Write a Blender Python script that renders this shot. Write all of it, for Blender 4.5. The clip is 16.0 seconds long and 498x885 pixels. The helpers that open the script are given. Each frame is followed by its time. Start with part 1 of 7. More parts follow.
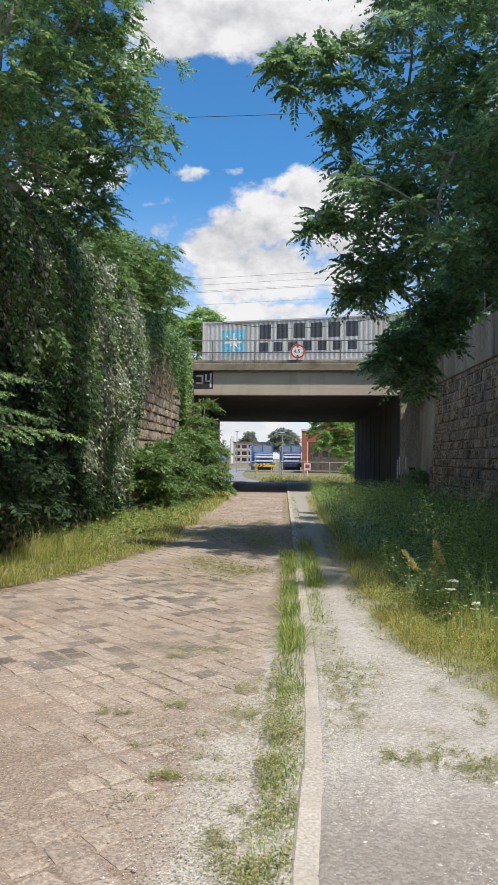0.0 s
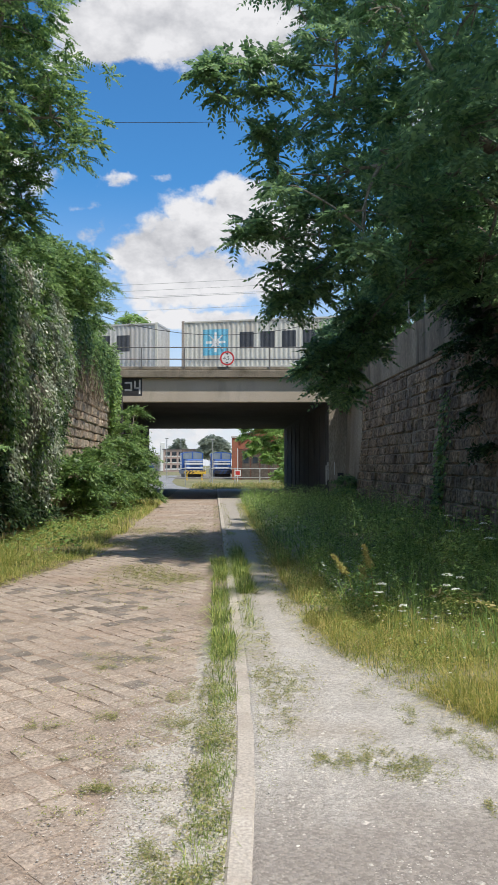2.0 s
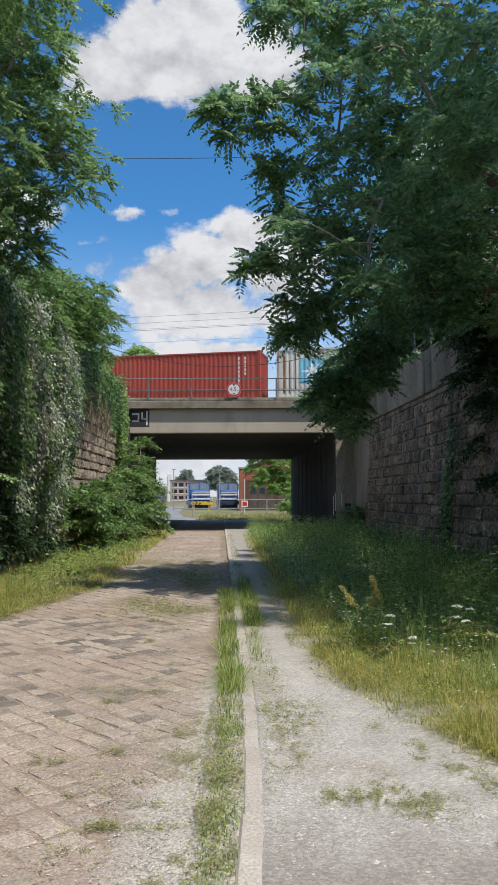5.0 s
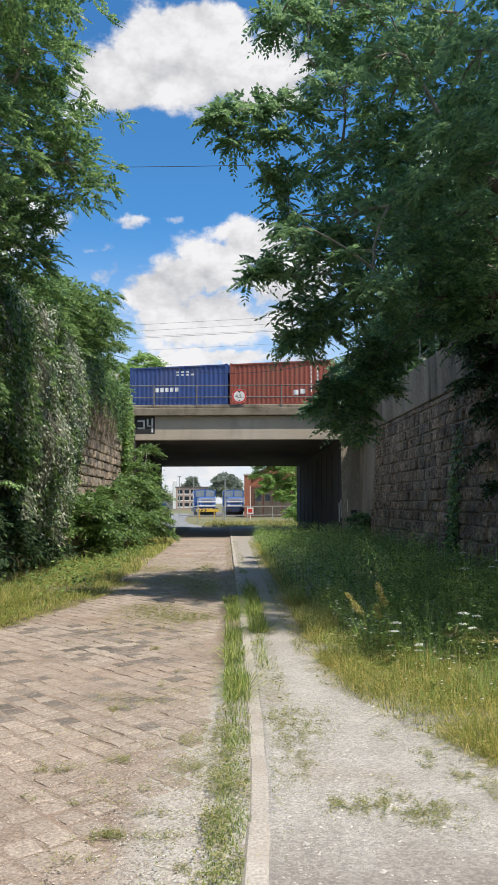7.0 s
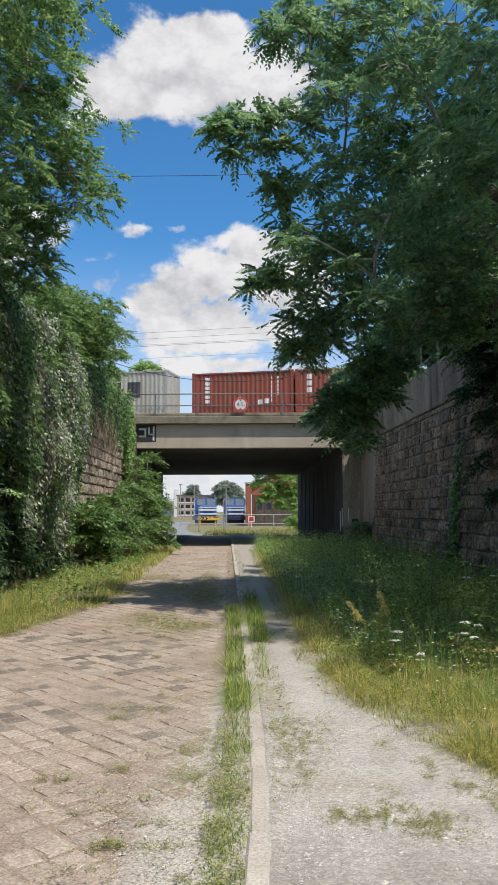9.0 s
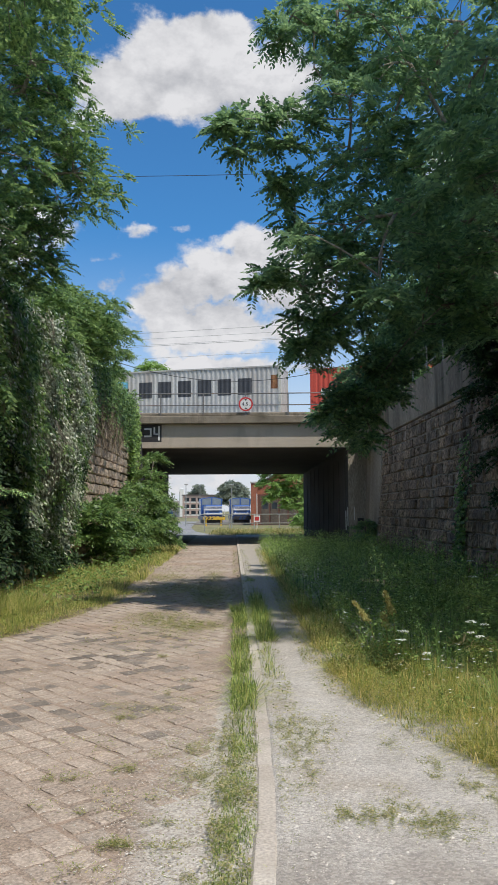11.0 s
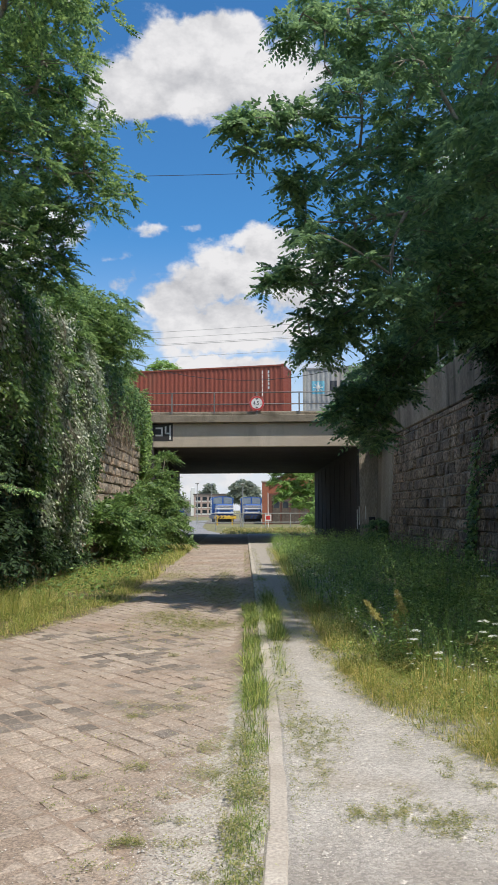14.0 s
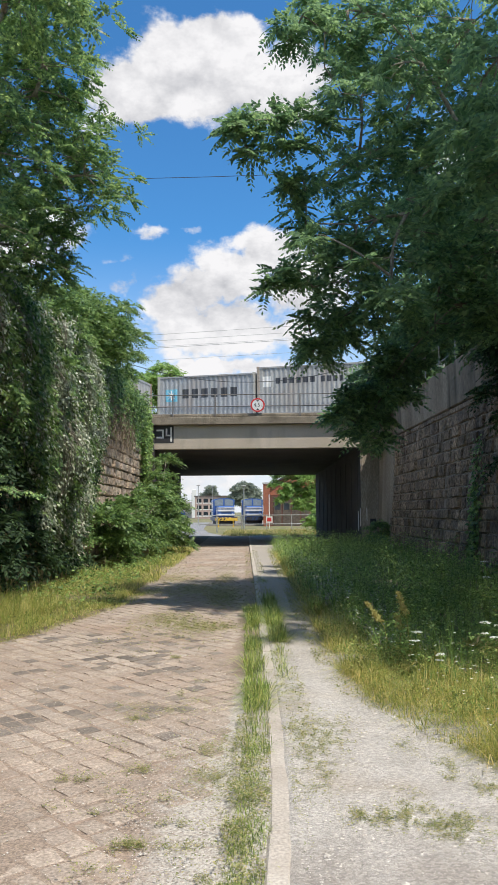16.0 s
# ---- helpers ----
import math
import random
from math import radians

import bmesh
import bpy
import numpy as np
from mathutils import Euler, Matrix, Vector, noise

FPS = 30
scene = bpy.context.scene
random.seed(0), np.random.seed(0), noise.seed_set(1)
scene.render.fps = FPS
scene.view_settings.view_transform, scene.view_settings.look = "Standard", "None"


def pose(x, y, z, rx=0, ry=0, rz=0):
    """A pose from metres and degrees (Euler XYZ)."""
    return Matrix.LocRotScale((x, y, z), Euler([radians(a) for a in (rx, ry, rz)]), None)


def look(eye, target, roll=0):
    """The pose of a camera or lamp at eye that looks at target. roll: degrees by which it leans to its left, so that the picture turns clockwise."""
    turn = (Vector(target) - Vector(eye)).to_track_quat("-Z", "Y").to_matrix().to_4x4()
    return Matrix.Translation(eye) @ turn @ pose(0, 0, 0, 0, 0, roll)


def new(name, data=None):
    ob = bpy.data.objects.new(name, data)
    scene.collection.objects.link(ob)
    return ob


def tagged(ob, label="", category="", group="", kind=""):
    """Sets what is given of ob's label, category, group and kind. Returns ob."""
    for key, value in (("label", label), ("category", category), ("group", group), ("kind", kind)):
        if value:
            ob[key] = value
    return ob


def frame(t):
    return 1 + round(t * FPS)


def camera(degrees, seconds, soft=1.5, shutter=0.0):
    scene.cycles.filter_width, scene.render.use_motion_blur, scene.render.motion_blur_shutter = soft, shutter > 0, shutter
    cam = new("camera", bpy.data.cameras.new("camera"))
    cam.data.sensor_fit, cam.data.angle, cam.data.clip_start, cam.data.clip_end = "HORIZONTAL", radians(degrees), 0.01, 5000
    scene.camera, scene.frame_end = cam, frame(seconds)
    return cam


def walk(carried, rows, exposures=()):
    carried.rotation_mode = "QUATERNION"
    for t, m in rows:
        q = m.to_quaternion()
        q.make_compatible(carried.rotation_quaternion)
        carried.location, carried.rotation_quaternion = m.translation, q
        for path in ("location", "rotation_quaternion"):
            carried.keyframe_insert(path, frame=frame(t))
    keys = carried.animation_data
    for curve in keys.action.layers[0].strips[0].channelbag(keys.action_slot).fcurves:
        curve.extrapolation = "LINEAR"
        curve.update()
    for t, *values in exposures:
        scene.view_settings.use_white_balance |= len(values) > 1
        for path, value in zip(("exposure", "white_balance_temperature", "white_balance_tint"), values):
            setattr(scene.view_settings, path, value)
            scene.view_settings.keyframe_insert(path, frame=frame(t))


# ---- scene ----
EYE = (0.0, 0.0, 1.6)
cam = camera(36.0, 16.0, soft=0.9)
walk(cam, [
    (0.0, pose(*EYE, 91.168, -0.59, 5.177)),
    (0.5, pose(*EYE, 91.378, 0.198, 2.628)),
    (1.0, pose(*EYE, 91.341, 0.026, 0.481)),
    (1.5, pose(*EYE, 91.308, 0.0, 0.0)),
    (2.0, pose(*EYE, 91.704, -0.027, -0.034)),
    (2.5, pose(*EYE, 92.035, -0.005, -0.139)),
    (3.0, pose(*EYE, 92.139, 0.13, -0.099)),
    (3.5, pose(*EYE, 92.394, 0.087, -0.091)),
    (4.0, pose(*EYE, 93.016, 0.106, -0.064)),
    (4.5, pose(*EYE, 93.552, 0.089, 0.184)),
    (5.0, pose(*EYE, 94.0, 0.121, 0.492)),
    (7.5, pose(*EYE, 94.63, 0.162, 0.956)),
    (8.0, pose(*EYE, 94.84, 0.072, 0.976)),
    (8.5, pose(*EYE, 95.019, 0.067, 0.964)),
    (9.0, pose(*EYE, 95.133, 0.113, 0.99)),
    (11.5, pose(*EYE, 95.098, 0.192, 1.49)),
    (12.0, pose(*EYE, 95.195, 0.133, 1.538)),
    (12.5, pose(*EYE, 95.15, 0.209, 1.585)),
    (13.0, pose(*EYE, 95.128, 0.189, 1.934)),
    (13.5, pose(*EYE, 95.094, 0.279, 2.209)),
    (14.0, pose(*EYE, 95.035, 0.239, 2.234)),
    (14.5, pose(*EYE, 95.016, 0.389, 2.245)),
    (15.0, pose(*EYE, 95.046, 0.413, 2.295)),
    (15.5, pose(*EYE, 95.207, 0.385, 2.289)),
    (16.0, pose(*EYE, 95.174, 0.395, 2.318)),
], exposures=[(0.0, 0.03, 6400, 12), (1.0, 0.03, 6400, 12), (2.5, -0.08, 6250, 12), (3.5, -0.20, 6100, 12), (4.2, -0.28, 6050, 12), (5.0, -0.14, 6250, 12), (7.2, 0.04, 6400, 12), (7.4, 0.03, 6250, 2), (7.6, 0.03, 6250, 2), (7.9, 0.06, 6400, 12), (8.2, 0.05, 6400, 12), (9.0, -0.06, 6400, 12), (11.5, -0.18, 6300, 12), (12.5, -0.12, 6300, 12), (13.0, -0.08, 6350, 12), (14.5, -0.04, 6400, 12), (16.0, 0.10, 6400, 12)])

# ---- sky, sun ----
TO_SUN = Vector((0.32, -0.325, 0.89)).normalized()


def sky():
    w = bpy.data.worlds.new("sky")
    scene.world = w
    w.use_nodes = True
    nt = w.node_tree
    nt.nodes.clear()
    N, Lk = nt.nodes.new, nt.links.new

    def m(op, a, b=None, clamp=False):
        n = N("ShaderNodeMath")
        n.operation, n.use_clamp = op, clamp
        for i, v in enumerate((a, b)):
            if v is None:
                continue
            if isinstance(v, (int, float)):
                n.inputs[i].default_value = v
            else:
                Lk(v, n.inputs[i])
        return n.outputs[0]

    tex = N("ShaderNodeTexSky")
    tex.sky_type, tex.sun_disc = "NISHITA", False
    tex.sun_elevation = math.asin(TO_SUN.z)
    tex.sun_rotation = math.atan2(TO_SUN.x, TO_SUN.y)
    tex.air_density, tex.dust_density, tex.ozone_density = 1.0, 0.4, 1.2
    tc = N("ShaderNodeTexCoord")
    sep = N("ShaderNodeSeparateXYZ")
    Lk(tc.outputs["Generated"], sep.inputs[0])
    x, y, z = sep.outputs
    # place on a plane of clouds well ahead; the whole dome gets the same kind of cloud
    yy = m("MAXIMUM", y, 0.05)
    u, v = m("DIVIDE", x, yy), m("DIVIDE", z, yy)
    # ragged outlines
    tear = N("ShaderNodeTexNoise")
    tear.inputs["Scale"].default_value, tear.inputs["Detail"].default_value = 22.0, 6.0
    Lk(tc.outputs["Generated"], tear.inputs["Vector"])
    torn = N("ShaderNodeSeparateXYZ")
    Lk(tear.outputs["Color"], torn.inputs[0])
    u = m("ADD", u, m("MULTIPLY", m("SUBTRACT", torn.outputs[0], 0.5), 0.09))
    v = m("ADD", v, m("MULTIPLY", m("SUBTRACT", torn.outputs[1], 0.5), 0.06))
    # banks of cumulus: centre, half sizes, weight
    banks = [(-0.102, 0.596, 0.131, 0.077, 1.0), (0.014, 0.578, 0.085, 0.069, 0.9), (-0.199, 0.572, 0.093, 0.055, 1.0), (-0.079, 0.652, 0.101, 0.041, 0.9), (-0.077, 0.245, 0.127, 0.046, 1.0), (-0.130, 0.280, 0.068, 0.037, 1.0),
             (-0.047, 0.310, 0.060, 0.046, 0.95), (-0.010, 0.349, 0.057, 0.041, 1.0), (0.028, 0.302, 0.060, 0.062, 0.8), (-0.210, 0.304, 0.033, 0.019, 0.66), (-0.168, 0.269, 0.038, 0.023, 0.7),
             (-0.165, 0.375, 0.034, 0.011, 0.40), (-0.114, 0.378, 0.026, 0.014, 0.43), (-0.054, 0.393, 0.02, 0.008, 0.38), (-0.218, 0.343, 0.02, 0.011, 0.40), (-0.062, 0.192, 0.149, 0.015, 0.7),
             (0.33, 0.45, 0.14, 0.12, 0.7), (-0.36, 0.36, 0.12, 0.10, 0.7), (0.0, 0.06, 0.9, 0.07, 0.5)]
    total = None
    for u0, v0, a, b, k in banks:
        du, dv = m("DIVIDE", m("SUBTRACT", u, u0), a), m("DIVIDE", m("SUBTRACT", v, v0), b)
        g = m("MULTIPLY", m("EXPONENT", m("MULTIPLY", m("ADD", m("MULTIPLY", du, du), m("MULTIPLY", dv, dv)), -1.0)), k)
        total = g if total is None else m("MAXIMUM", total, g)

    # unseen broken cloud beside and behind the view, added to whiten the fill light
    rest = N("ShaderNodeMapRange")
    rest.inputs[1].default_value, rest.inputs[2].default_value = 0.45, 0.0
    rest.inputs[4].default_value = 0.44
    Lk(y, rest.inputs[0])
    total = m("MAXIMUM", total, rest.outputs[0])

    def puff(scale, detail, lift):
        mp = N("ShaderNodeMapping")
        mp.inputs["Location"].default_value = (3.1, 0.0, lift)
        mp.inputs["Scale"].default_value = (1.0, 1.0, 1.5)
        Lk(tc.outputs["Generated"], mp.inputs[0])
        n = N("ShaderNodeTexNoise")
        n.inputs["Scale"].default_value, n.inputs["Detail"].default_value = scale, detail
        n.inputs["Roughness"].default_value = 0.62
        Lk(mp.outputs[0], n.inputs["Vector"])
        return n.outputs["Fac"]

    rag, rag_up = puff(9.0, 9.0, 0.0), puff(9.0, 5.0, 0.035)
    body = m("ADD", total, m("MULTIPLY", m("SUBTRACT", rag, 0.5), 1.5))
    ramp = N("ShaderNodeMapRange")
    ramp.interpolation_type = "SMOOTHSTEP"
    ramp.inputs[1].default_value, ramp.inputs[2].default_value = 0.33, 0.60
    Lk(body, ramp.inputs[0])
    cover = ramp.outputs[0]
    shade = m("ADD", m("MULTIPLY", m("SUBTRACT", rag, rag_up), 2.2), 0.62, True)
    tone = N("ShaderNodeValToRGB")
    tone.color_ramp.elements[0].position, tone.color_ramp.elements[0].color = 0.15, (3.05, 3.1, 3.2, 1)
    tone.color_ramp.elements[1].position, tone.color_ramp.elements[1].color = 0.8, (5.15, 5.12, 5.06, 1)
    Lk(shade, tone.inputs[0])
    blue = N("ShaderNodeMixRGB")
    blue.blend_type = "MULTIPLY"
    blue.inputs[0].default_value, blue.inputs[2].default_value = 1.0, (0.33, 0.74, 0.99, 1)
    Lk(tex.outputs[0], blue.inputs[1])
    # pale haze low over the horizon
    low = N("ShaderNodeMapRange")
    low.interpolation_type = "SMOOTHSTEP"
    low.inputs[1].default_value, low.inputs[2].default_value = 0.36, -0.02
    Lk(z, low.inputs[0])
    haze = N("ShaderNodeMixRGB")
    haze.inputs[2].default_value = (4.7, 4.9, 5.1, 1)
    Lk(low.outputs[0], haze.inputs[0])
    Lk(blue.outputs[0], haze.inputs[1])
    blue = haze
    mix = N("ShaderNodeMixRGB")
    Lk(cover, mix.inputs[0])
    Lk(blue.outputs[0], mix.inputs[1])
    Lk(tone.outputs[0], mix.inputs[2])
    bg = N("ShaderNodeBackground")
    bg.inputs[1].default_value = 0.17
    Lk(mix.outputs[0], bg.inputs[0])
    out = N("ShaderNodeOutputWorld")
    Lk(bg.outputs[0], out.inputs[0])


sky()
sun = new("sun", bpy.data.lights.new("sun", "SUN"))
sun.data.energy, sun.data.angle, sun.data.color = 4.6, radians(0.55), (1.0, 0.93, 0.81)
sun.matrix_world = look((0, 0, 60), Vector((0, 0, 60)) - TO_SUN)


# ---- materials ----
def mat(name, c1, c2, scale=3.0, rough=0.85, bump=0.3, fine=60.0, stain=None, stain_scale=0.6, metal=0.0, each=0.0, streak=1.0, grain=0.35, world=False, deep=0.02):
    """Two tones mixed by a broad and a fine noise, with stains, fine relief and a small difference from piece to piece. world: one pattern runs on over all pieces."""
    ma = bpy.data.materials.new(name)
    ma.use_nodes = True
    nt = ma.node_tree
    N, Lk = nt.nodes.new, nt.links.new
    b = nt.nodes["Principled BSDF"]
    b.inputs["Roughness"].default_value, b.inputs["Metallic"].default_value = rough, metal
    tc = N("ShaderNodeTexCoord")
    mp = N("ShaderNodeMapping")
    mp.inputs["Scale"].default_value = (1, 1, streak)
    Lk(N("ShaderNodeNewGeometry").outputs["Position"] if world else tc.outputs["Object"], mp.inputs[0])

    def ns(s, d):
        n = N("ShaderNodeTexNoise")
        n.inputs["Scale"].default_value, n.inputs["Detail"].default_value = s, d
        Lk(mp.outputs[0], n.inputs["Vector"])
        return n.outputs["Fac"]

    def ramped(fac, lo, hi):
        r = N("ShaderNodeMapRange")
        r.inputs[1].default_value, r.inputs[2].default_value = lo, hi
        Lk(fac, r.inputs[0])
        return r.outputs[0]

    mix = N("ShaderNodeMixRGB")
    mix.inputs[1].default_value, mix.inputs[2].default_value = (*c1, 1), (*c2, 1)
    Lk(ramped(ns(scale, 6), 0.35, 0.65), mix.inputs[0])
    col = mix.outputs[0]
    fine_n = ns(fine, 4)
    dirt = N("ShaderNodeMixRGB")
    dirt.blend_type = "OVERLAY"
    dirt.inputs[0].default_value = grain
    Lk(col, dirt.inputs[1])
    Lk(ramped(fine_n, 0.3, 0.7), dirt.inputs[2])
    col = dirt.outputs[0]
    if stain:
        st = N("ShaderNodeMixRGB")
        st.inputs[2].default_value = (*stain, 1)
        Lk(ramped(ns(stain_scale, 8), 0.52, 0.72), st.inputs[0])
        Lk(col, st.inputs[1])
        col = st.outputs[0]
    if each:
        oi = N("ShaderNodeObjectInfo")
        ge = N("ShaderNodeNewGeometry")
        ad = N("ShaderNodeMath")
        ad.operation = "ADD"
        Lk(oi.outputs["Random"], ad.inputs[0])
        Lk(ge.outputs["Random Per Island"], ad.inputs[1])
        fr = N("ShaderNodeMath")
        fr.operation = "FRACT"
        Lk(ad.outputs[0], fr.inputs[0])
        r = N("ShaderNodeMapRange")
        r.inputs[3].default_value, r.inputs[4].default_value = 1 - each, 1 + each
        Lk(fr.outputs[0], r.inputs[0])
        hs = N("ShaderNodeHueSaturation")
        Lk(r.outputs[0], hs.inputs["Value"])
        Lk(col, hs.inputs["Color"])
        col = hs.outputs[0]
    Lk(col, b.inputs["Base Color"])
    if bump:
        bp = N("ShaderNodeBump")
        bp.inputs["Strength"].default_value, bp.inputs["Distance"].default_value = bump, deep
        Lk(fine_n, bp.inputs["Height"])
        Lk(bp.outputs[0], b.inputs["Normal"])
    return ma


def path_mat():
    """Footpath: bare asphalt close by, then pale gravel spread over it, a duller grey-brown farther on."""
    ma = mat("gravelled_path", (0.53, 0.50, 0.46), (0.43, 0.40, 0.36), 2.2, 0.95, 0.35, 200, (0.43, 0.38, 0.32), 1.2, grain=0.45)
    nt = ma.node_tree
    N, Lk = nt.nodes.new, nt.links.new
    b = nt.nodes["Principled BSDF"]
    col = b.inputs["Base Color"].links[0].from_socket
    tc = N("ShaderNodeTexCoord")
    sep = N("ShaderNodeSeparateXYZ")
    Lk(tc.outputs["Object"], sep.inputs[0])

    def layer(col, at, soft, amount, scale):
        n = N("ShaderNodeTexNoise")
        n.inputs["Scale"].default_value, n.inputs["Detail"].default_value, n.inputs["Roughness"].default_value = scale, 8, 0.7
        Lk(tc.outputs["Object"], n.inputs["Vector"])
        ad = N("ShaderNodeMath")
        ad.operation = "MULTIPLY_ADD"
        ad.inputs[1].default_value = amount
        Lk(n.outputs["Fac"], ad.inputs[0])
        Lk(sep.outputs[1], ad.inputs[2])
        r = N("ShaderNodeMapRange")
        r.interpolation_type = "SMOOTHSTEP"
        r.inputs[1].default_value, r.inputs[2].default_value = at - soft + amount / 2, at + soft + amount / 2
        Lk(ad.outputs[0], r.inputs[0])
        mx = N("ShaderNodeMixRGB")
        Lk(r.outputs[0], mx.inputs[0])
        return mx, col

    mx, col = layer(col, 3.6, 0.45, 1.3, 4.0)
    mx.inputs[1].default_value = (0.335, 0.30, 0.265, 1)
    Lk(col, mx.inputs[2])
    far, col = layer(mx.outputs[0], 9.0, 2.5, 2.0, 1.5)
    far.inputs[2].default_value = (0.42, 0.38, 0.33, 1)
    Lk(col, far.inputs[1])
    Lk(far.outputs[0], b.inputs["Base Color"])
    return ma


def gritty(ma, size, low, high, relief, world=False):
    """Breaks a surface up into small stones: each takes a tone of its own and stands proud of the next."""
    nt = ma.node_tree
    N, Lk = nt.nodes.new, nt.links.new
    b = nt.nodes["Principled BSDF"]
    col = b.inputs["Base Color"].links[0].from_socket
    tc = N("ShaderNodeTexCoord")
    vo = N("ShaderNodeTexVoronoi")
    vo.inputs["Scale"].default_value = 1.0 / size
    Lk(N("ShaderNodeNewGeometry").outputs["Position"] if world else tc.outputs["Object"], vo.inputs["Vector"])
    sp = N("ShaderNodeSeparateXYZ")
    Lk(vo.outputs["Color"], sp.inputs[0])
    r = N("ShaderNodeMapRange")
    r.inputs[3].default_value, r.inputs[4].default_value = low, high
    Lk(sp.outputs[0], r.inputs[0])
    hs = N("ShaderNodeHueSaturation")
    Lk(r.outputs[0], hs.inputs["Value"])
    Lk(col, hs.inputs["Color"])
    Lk(hs.outputs[0], b.inputs["Base Color"])
    old = b.inputs["Normal"].links[0].from_socket
    bp = N("ShaderNodeBump")
    bp.invert = True
    bp.inputs["Strength"].default_value, bp.inputs["Distance"].default_value = relief, size * 0.5
    Lk(vo.outputs["Distance"], bp.inputs["Height"])
    Lk(old, bp.inputs["Normal"])
    Lk(bp.outputs[0], b.inputs["Normal"])
    return ma


def lime_streaks(ma, tone):
    """Pale lime washed down a wall in thin upright runs."""
    nt = ma.node_tree
    N, Lk = nt.nodes.new, nt.links.new
    b = nt.nodes["Principled BSDF"]
    col = b.inputs["Base Color"].links[0].from_socket
    mp = N("ShaderNodeMapping")
    mp.inputs["Scale"].default_value = (2.6, 2.6, 0.22)
    Lk(N("ShaderNodeNewGeometry").outputs["Position"], mp.inputs[0])
    no = N("ShaderNodeTexNoise")
    no.inputs["Scale"].default_value, no.inputs["Detail"].default_value, no.inputs["Roughness"].default_value = 1.0, 5, 0.62
    Lk(mp.outputs[0], no.inputs["Vector"])
    r = N("ShaderNodeMapRange")
    r.inputs[1].default_value, r.inputs[2].default_value, r.inputs[4].default_value = 0.55, 0.72, 0.75
    Lk(no.outputs["Fac"], r.inputs[0])
    mx = N("ShaderNodeMixRGB")
    mx.inputs[2].default_value = (*tone, 1)
    Lk(r.outputs[0], mx.inputs[0])
    Lk(col, mx.inputs[1])
    Lk(mx.outputs[0], b.inputs["Base Color"])
    return ma


def gravel_drift(ma):
    """Pale gravel washed up along the kerb in front, thinning out into the dust."""
    nt = ma.node_tree
    N, Lk = nt.nodes.new, nt.links.new
    b = nt.nodes["Principled BSDF"]
    col = b.inputs["Base Color"].links[0].from_socket
    tc = N("ShaderNodeTexCoord")
    sep = N("ShaderNodeSeparateXYZ")
    Lk(tc.outputs["Object"], sep.inputs[0])

    def m(op, a, c):
        n = N("ShaderNodeMath")
        n.operation = op
        for i, v in enumerate((a, c)):
            if isinstance(v, float):
                n.inputs[i].default_value = v
            else:
                Lk(v, n.inputs[i])
        return n.outputs[0]

    edge = m("SUBTRACT", sep.outputs[0], m("MULTIPLY", m("MAXIMUM", m("SUBTRACT", sep.outputs[1], 4.6), 0.0), 0.15))
    no = N("ShaderNodeTexNoise")
    no.inputs["Scale"].default_value, no.inputs["Detail"].default_value, no.inputs["Roughness"].default_value = 5.0, 9, 0.75
    Lk(tc.outputs["Object"], no.inputs["Vector"])
    r = N("ShaderNodeMapRange")
    r.interpolation_type = "SMOOTHSTEP"
    r.inputs[1].default_value, r.inputs[2].default_value = -0.62, -0.34
    Lk(m("ADD", edge, m("MULTIPLY", m("SUBTRACT", no.outputs["Fac"], 0.5), 0.55)), r.inputs[0])
    vo = N("ShaderNodeTexVoronoi")
    vo.inputs["Scale"].default_value = 75.0
    Lk(tc.outputs["Object"], vo.inputs["Vector"])
    tone = N("ShaderNodeValToRGB")
    tone.color_ramp.elements[0].color, tone.color_ramp.elements[1].color = (0.36, 0.315, 0.27, 1), (0.64, 0.60, 0.54, 1)
    sp = N("ShaderNodeSeparateXYZ")
    Lk(vo.outputs["Color"], sp.inputs[0])
    Lk(sp.outputs[1], tone.inputs[0])
    mx = N("ShaderNodeMixRGB")
    Lk(r.outputs[0], mx.inputs[0])
    Lk(col, mx.inputs[1])
    Lk(tone.outputs[0], mx.inputs[2])
    Lk(mx.outputs[0], b.inputs["Base Color"])


def leaf_mat(name, cols, rough=0.5, through_light=0.3):
    """Leaves: the tone differs from leaf to leaf and light passes through."""
    ma = bpy.data.materials.new(name)
    ma.use_nodes = True
    nt = ma.node_tree
    N, Lk = nt.nodes.new, nt.links.new
    b = nt.nodes["Principled BSDF"]
    b.inputs["Roughness"].default_value = rough
    ge = N("ShaderNodeNewGeometry")
    ramp = N("ShaderNodeValToRGB")
    el = ramp.color_ramp.elements
    while len(el) < len(cols):
        el.new(0.5)
    for i, c in enumerate(cols):
        el[i].position, el[i].color = i / (len(cols) - 1), (*c, 1)
    Lk(ge.outputs["Random Per Island"], ramp.inputs[0])
    Lk(ramp.outputs[0], b.inputs["Base Color"])
    tr = N("ShaderNodeBsdfTranslucent")
    hs = N("ShaderNodeHueSaturation")
    hs.inputs["Hue"].default_value, hs.inputs["Value"].default_value = 0.48, 1.5
    Lk(ramp.outputs[0], hs.inputs["Color"])
    Lk(hs.outputs[0], tr.inputs["Color"])
    mx = N("ShaderNodeMixShader")
    mx.inputs[0].default_value = through_light
    Lk(b.outputs[0], mx.inputs[1])
    Lk(tr.outputs[0], mx.inputs[2])
    Lk(mx.outputs[0], nt.nodes["Material Output"].inputs[0])
    return ma


